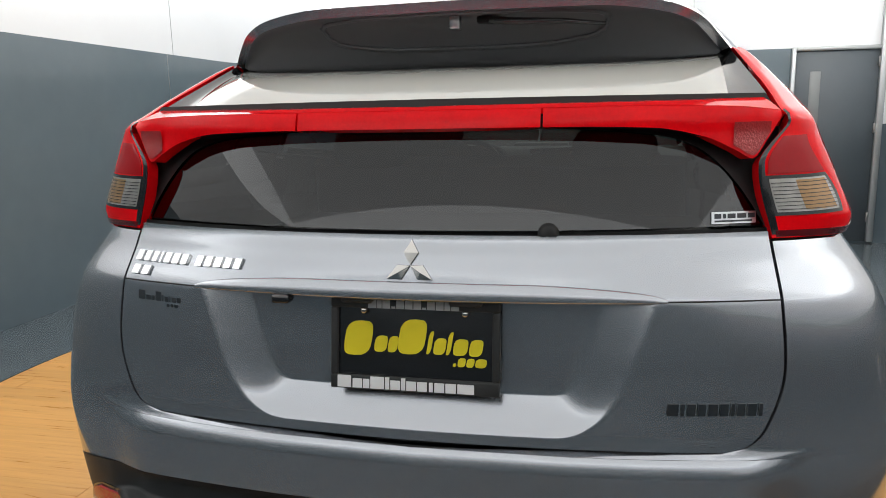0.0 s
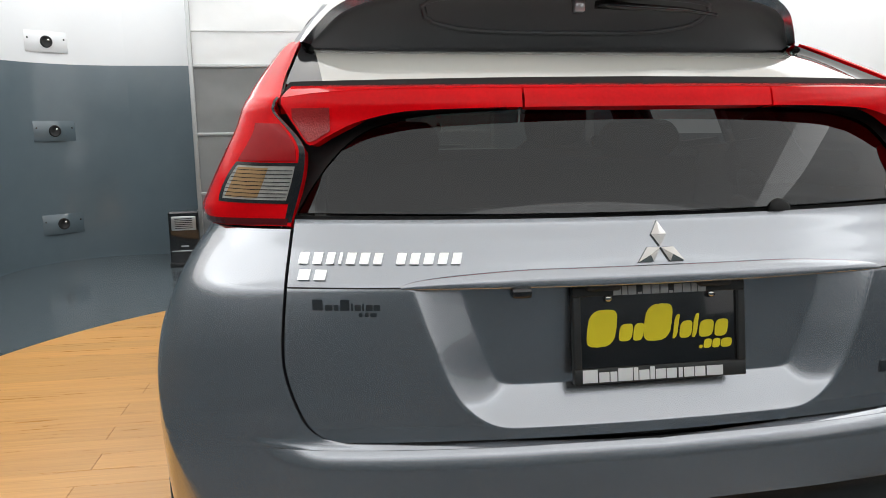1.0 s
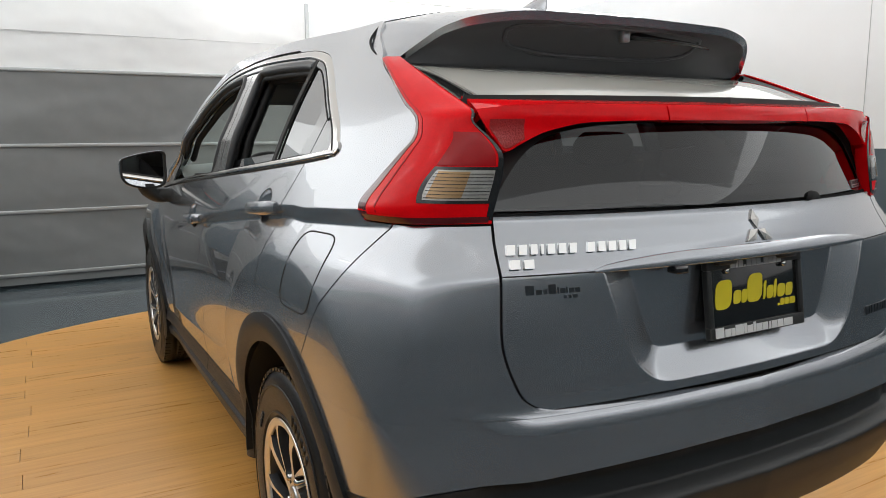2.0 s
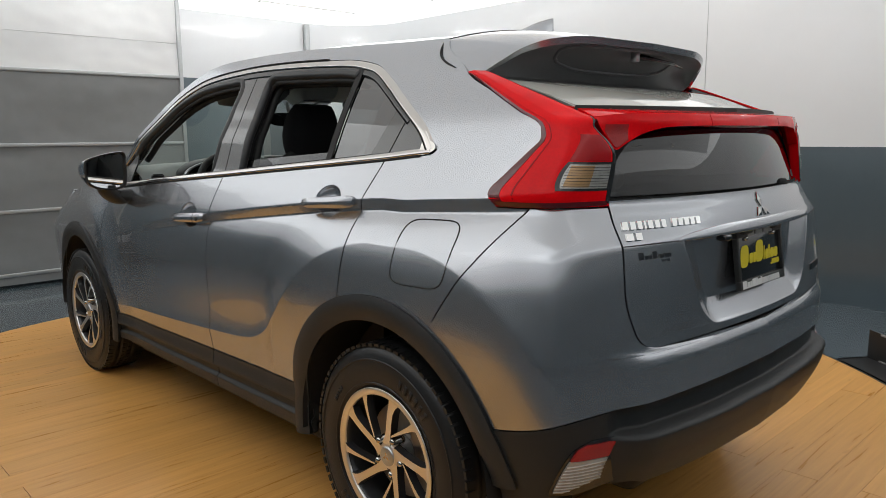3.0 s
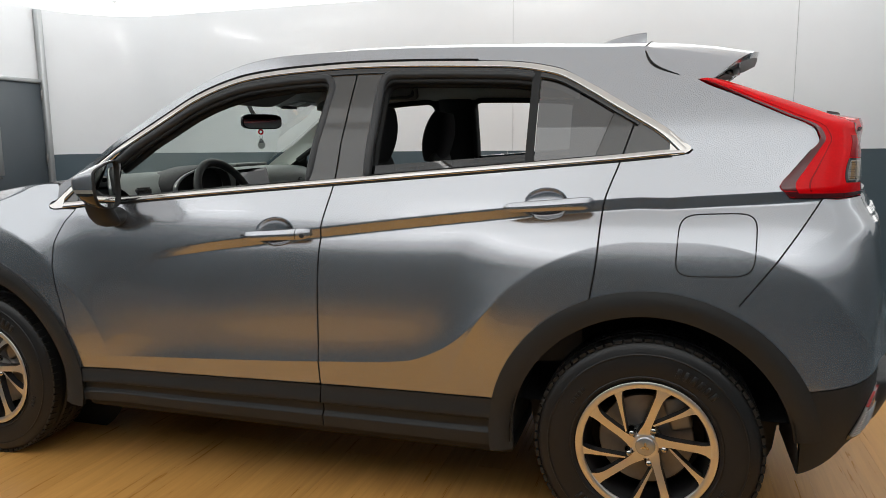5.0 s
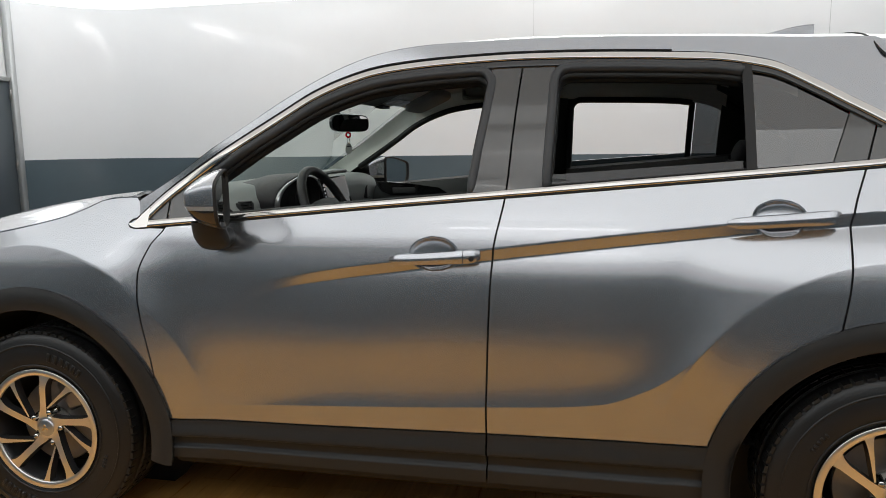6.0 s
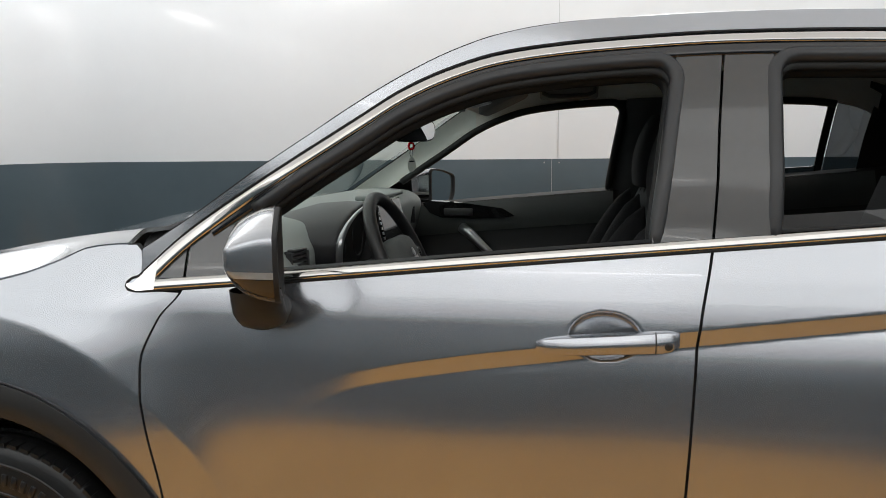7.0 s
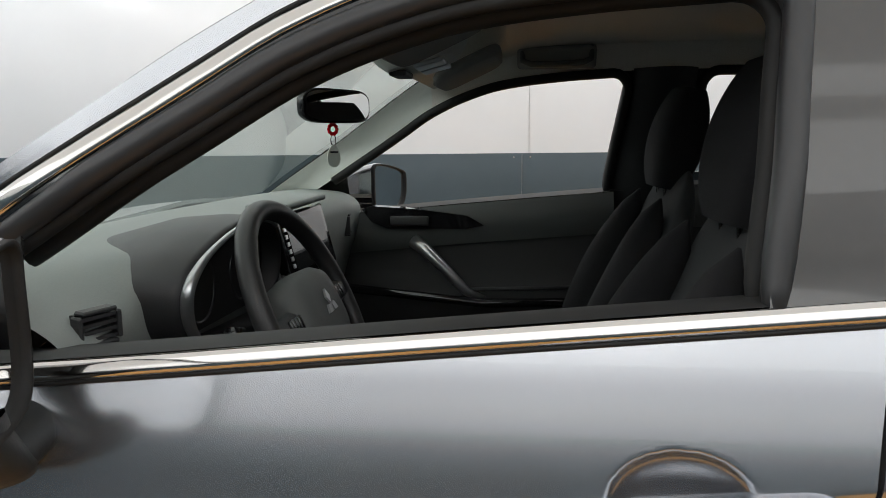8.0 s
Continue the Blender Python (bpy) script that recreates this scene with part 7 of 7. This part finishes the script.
def skirt_flap():
    """A folded-up black skirt plate beside the turntable."""
    t = thing("skirt_plate", "black folded steel skirt plate beside the turntable", "metal plate")
    t.matrix_basis = pose(*CENTRE, -0.02)
    bm = bmesh.new()
    A, V = np.meshgrid(np.radians(np.linspace(-70, -34.5, 24)), np.linspace(0, 1, 3))
    r = DISC + 0.05 + (3.03 - DISC - 0.05) * V
    grid(bm, np.stack([r * np.cos(A), r * np.sin(A), 0.006 + 0.0 * V], -1), hem=0.005, flip=True)
    part("floor_plate", tidy(bm), BLACKPLATE, t, "flat black plate")
    bm = bmesh.new()
    A = np.radians(np.linspace(-66, -34.5, 8))
    R = 3.03
    rows = [[(R * math.cos(a), R * math.sin(a), 0.006), (R * math.cos(a), R * math.sin(a), 0.175), ((R + 0.004) * math.cos(a), (R + 0.004) * math.sin(a), 0.175), ((R + 0.004) * math.cos(a), (R + 0.004) * math.sin(a), 0.006)] for a in A]
    grid(bm, rows, wrap=True)
    part("upright_plate", tidy(bm), BLACKPLATE, t, "upright black plate", True)
    for k, a in enumerate(np.radians(np.linspace(-62, -37, 4))):
        for z in (0.012, 0.168):
            bm = bmesh.new()
            box(bm, (R - 0.012, -0.03, z - 0.005), (R + 0.003, 0.03, z + 0.005), 0.002, 1, Matrix.Rotation(a, 4, "Z"))
            part("hinge", bm, STEEL, t, "small steel hinge")


skirt_flap()


def wall_port(ang, z):
    """A small plate with a round port on the curved wall."""
    t = thing("wall_port", "square plate with a round black port in the wall", "wall fitting", "wall ports")
    cx, cy, r = X0 + 1.0, YF - 1.0, 1.0
    a = radians(ang)
    t.matrix_basis = Matrix.Translation((cx + (r - 0.004) * math.cos(a), cy + (r - 0.004) * math.sin(a), z)) @ Matrix.Rotation(a - math.pi / 2, 4, "Z")
    bm = bmesh.new()
    box(bm, (-0.20, -0.0205, -0.10), (0.20, -0.018, 0.10), 0.001, 1)
    part("plate", bm, WALLWHITE if z > HIGH else WALLSLATE, t, "flat cover plate")
    bm = bmesh.new()
    lathe(bm, [(0.058, -0.024), (0.056, -0.034), (0.045, -0.034), (0.042, -0.026), (0.001, -0.024)], 32, "y")
    part("port", tidy(bm), BLACK, t, "round black port")
    bm = bmesh.new()
    lathe(bm, [(0.001, -0.036), (0.012, -0.034), (0.016, -0.025)], 16, "y", (0.02, 0, 0.015))
    part("lens", tidy(bm), CHROME, t, "small bright lens")
    for x in (-0.17, 0.17):
        bm = bmesh.new()
        lathe(bm, [(0.001, -0.026), (0.007, -0.025), (0.009, -0.021)], 12, "y", (x, 0, 0.03))
        part("screw", tidy(bm), BLACK, t)


for z in (2.16, 1.30, 0.37):
    wall_port(132, z)


# joints of the wall panels
def seam(name, x, y, turn, z0, z1):
    bm = bmesh.new()
    box(bm, (-0.0015, -0.004, z0), (0.0015, 0.001, z1))
    ob = part(name, bm, TRIMGREY, None, flat=True)
    ob.matrix_basis = pose(x, y, 0, 0, 0, turn)
    tagged(ob, "thin joint between wall panels", "trim", kind="structure")


for y in (-1.0, 1.45):
    seam("trim", X1, y, -90, 0, LOW)
    seam("trim", X1, y - 0.05, -90, LOW, TOP)
for y in (-0.6, 1.8, 4.2):
    seam("trim", X0, y, 90, 0, HIGH)
    seam("trim", X0, y + 0.1, 90, HIGH, TOP)
for y in (1.51, 1.39):
    bm = bmesh.new()
    lathe(bm, [(0.001, -0.004), (0.006, -0.003), (0.007, 0.001)], 12, "x", (X1 - 0.001, y, LOW - 0.03))
    tagged(part("trim", tidy(bm), STEEL), "small panel screw", "trim", kind="structure")


# ---- the planks of the turntable ----
PW, PL = 0.139, 2.18


def plank(x0, x1, y0, y1):
    """One plank, cut to the round edge of the deck."""
    g = 0.0013
    lo, hi = y0 + 0.0004, y1 - 0.0004

    def edge(y):
        return math.sqrt(max(DISC * DISC - (y - CENTRE[1]) ** 2, 0))
    ys = [lo + (hi - lo) * k / 4 for k in range(5)]
    left = [(max(x0 + g, -edge(y)), y) for y in ys]
    right = [(min(x1 - g, edge(y)), y) for y in ys]
    if max(r[0] - l[0] for l, r in zip(left, right)) < 0.01:
        return
    out = [p for p in left[::-1]] + [p for p, l in zip(right, left) if True]
    keep = []
    for p in out:
        if not keep or (Vector(p) - Vector(keep[-1])).length > 1e-4:
            keep.append(p)
    if len(keep) > 2 and (Vector(keep[0]) - Vector(keep[-1])).length < 1e-4:
        keep.pop()
    if len(keep) < 3:
        return
    bm = bmesh.new()
    slab(bm, keep, -0.02, 0.0)
    tidy(bm)
    part("plank", bm, WOOD, deck, flat=True)


row = 0
y = CENTRE[1] - DISC
while y < CENTRE[1] + DISC:
    half = math.sqrt(max(DISC ** 2 - min(abs(y - CENTRE[1]), abs(y + PW - CENTRE[1])) ** 2, 0)) if abs(y - CENTRE[1]) < DISC or abs(y + PW - CENTRE[1]) < DISC else 0
    start = -1.53 + (0.0 if row % 2 else -1.09) + 0.02 * math.sin(row * 2.3)
    x = start - PL * math.ceil((start + half) / PL)
    while x < half:
        if x + PL > -half:
            plank(max(x, -half - 0.01), min(x + PL, half + 0.01), y, min(y + PW, CENTRE[1] + DISC))
        x += PL
    y += PW
    row += 1
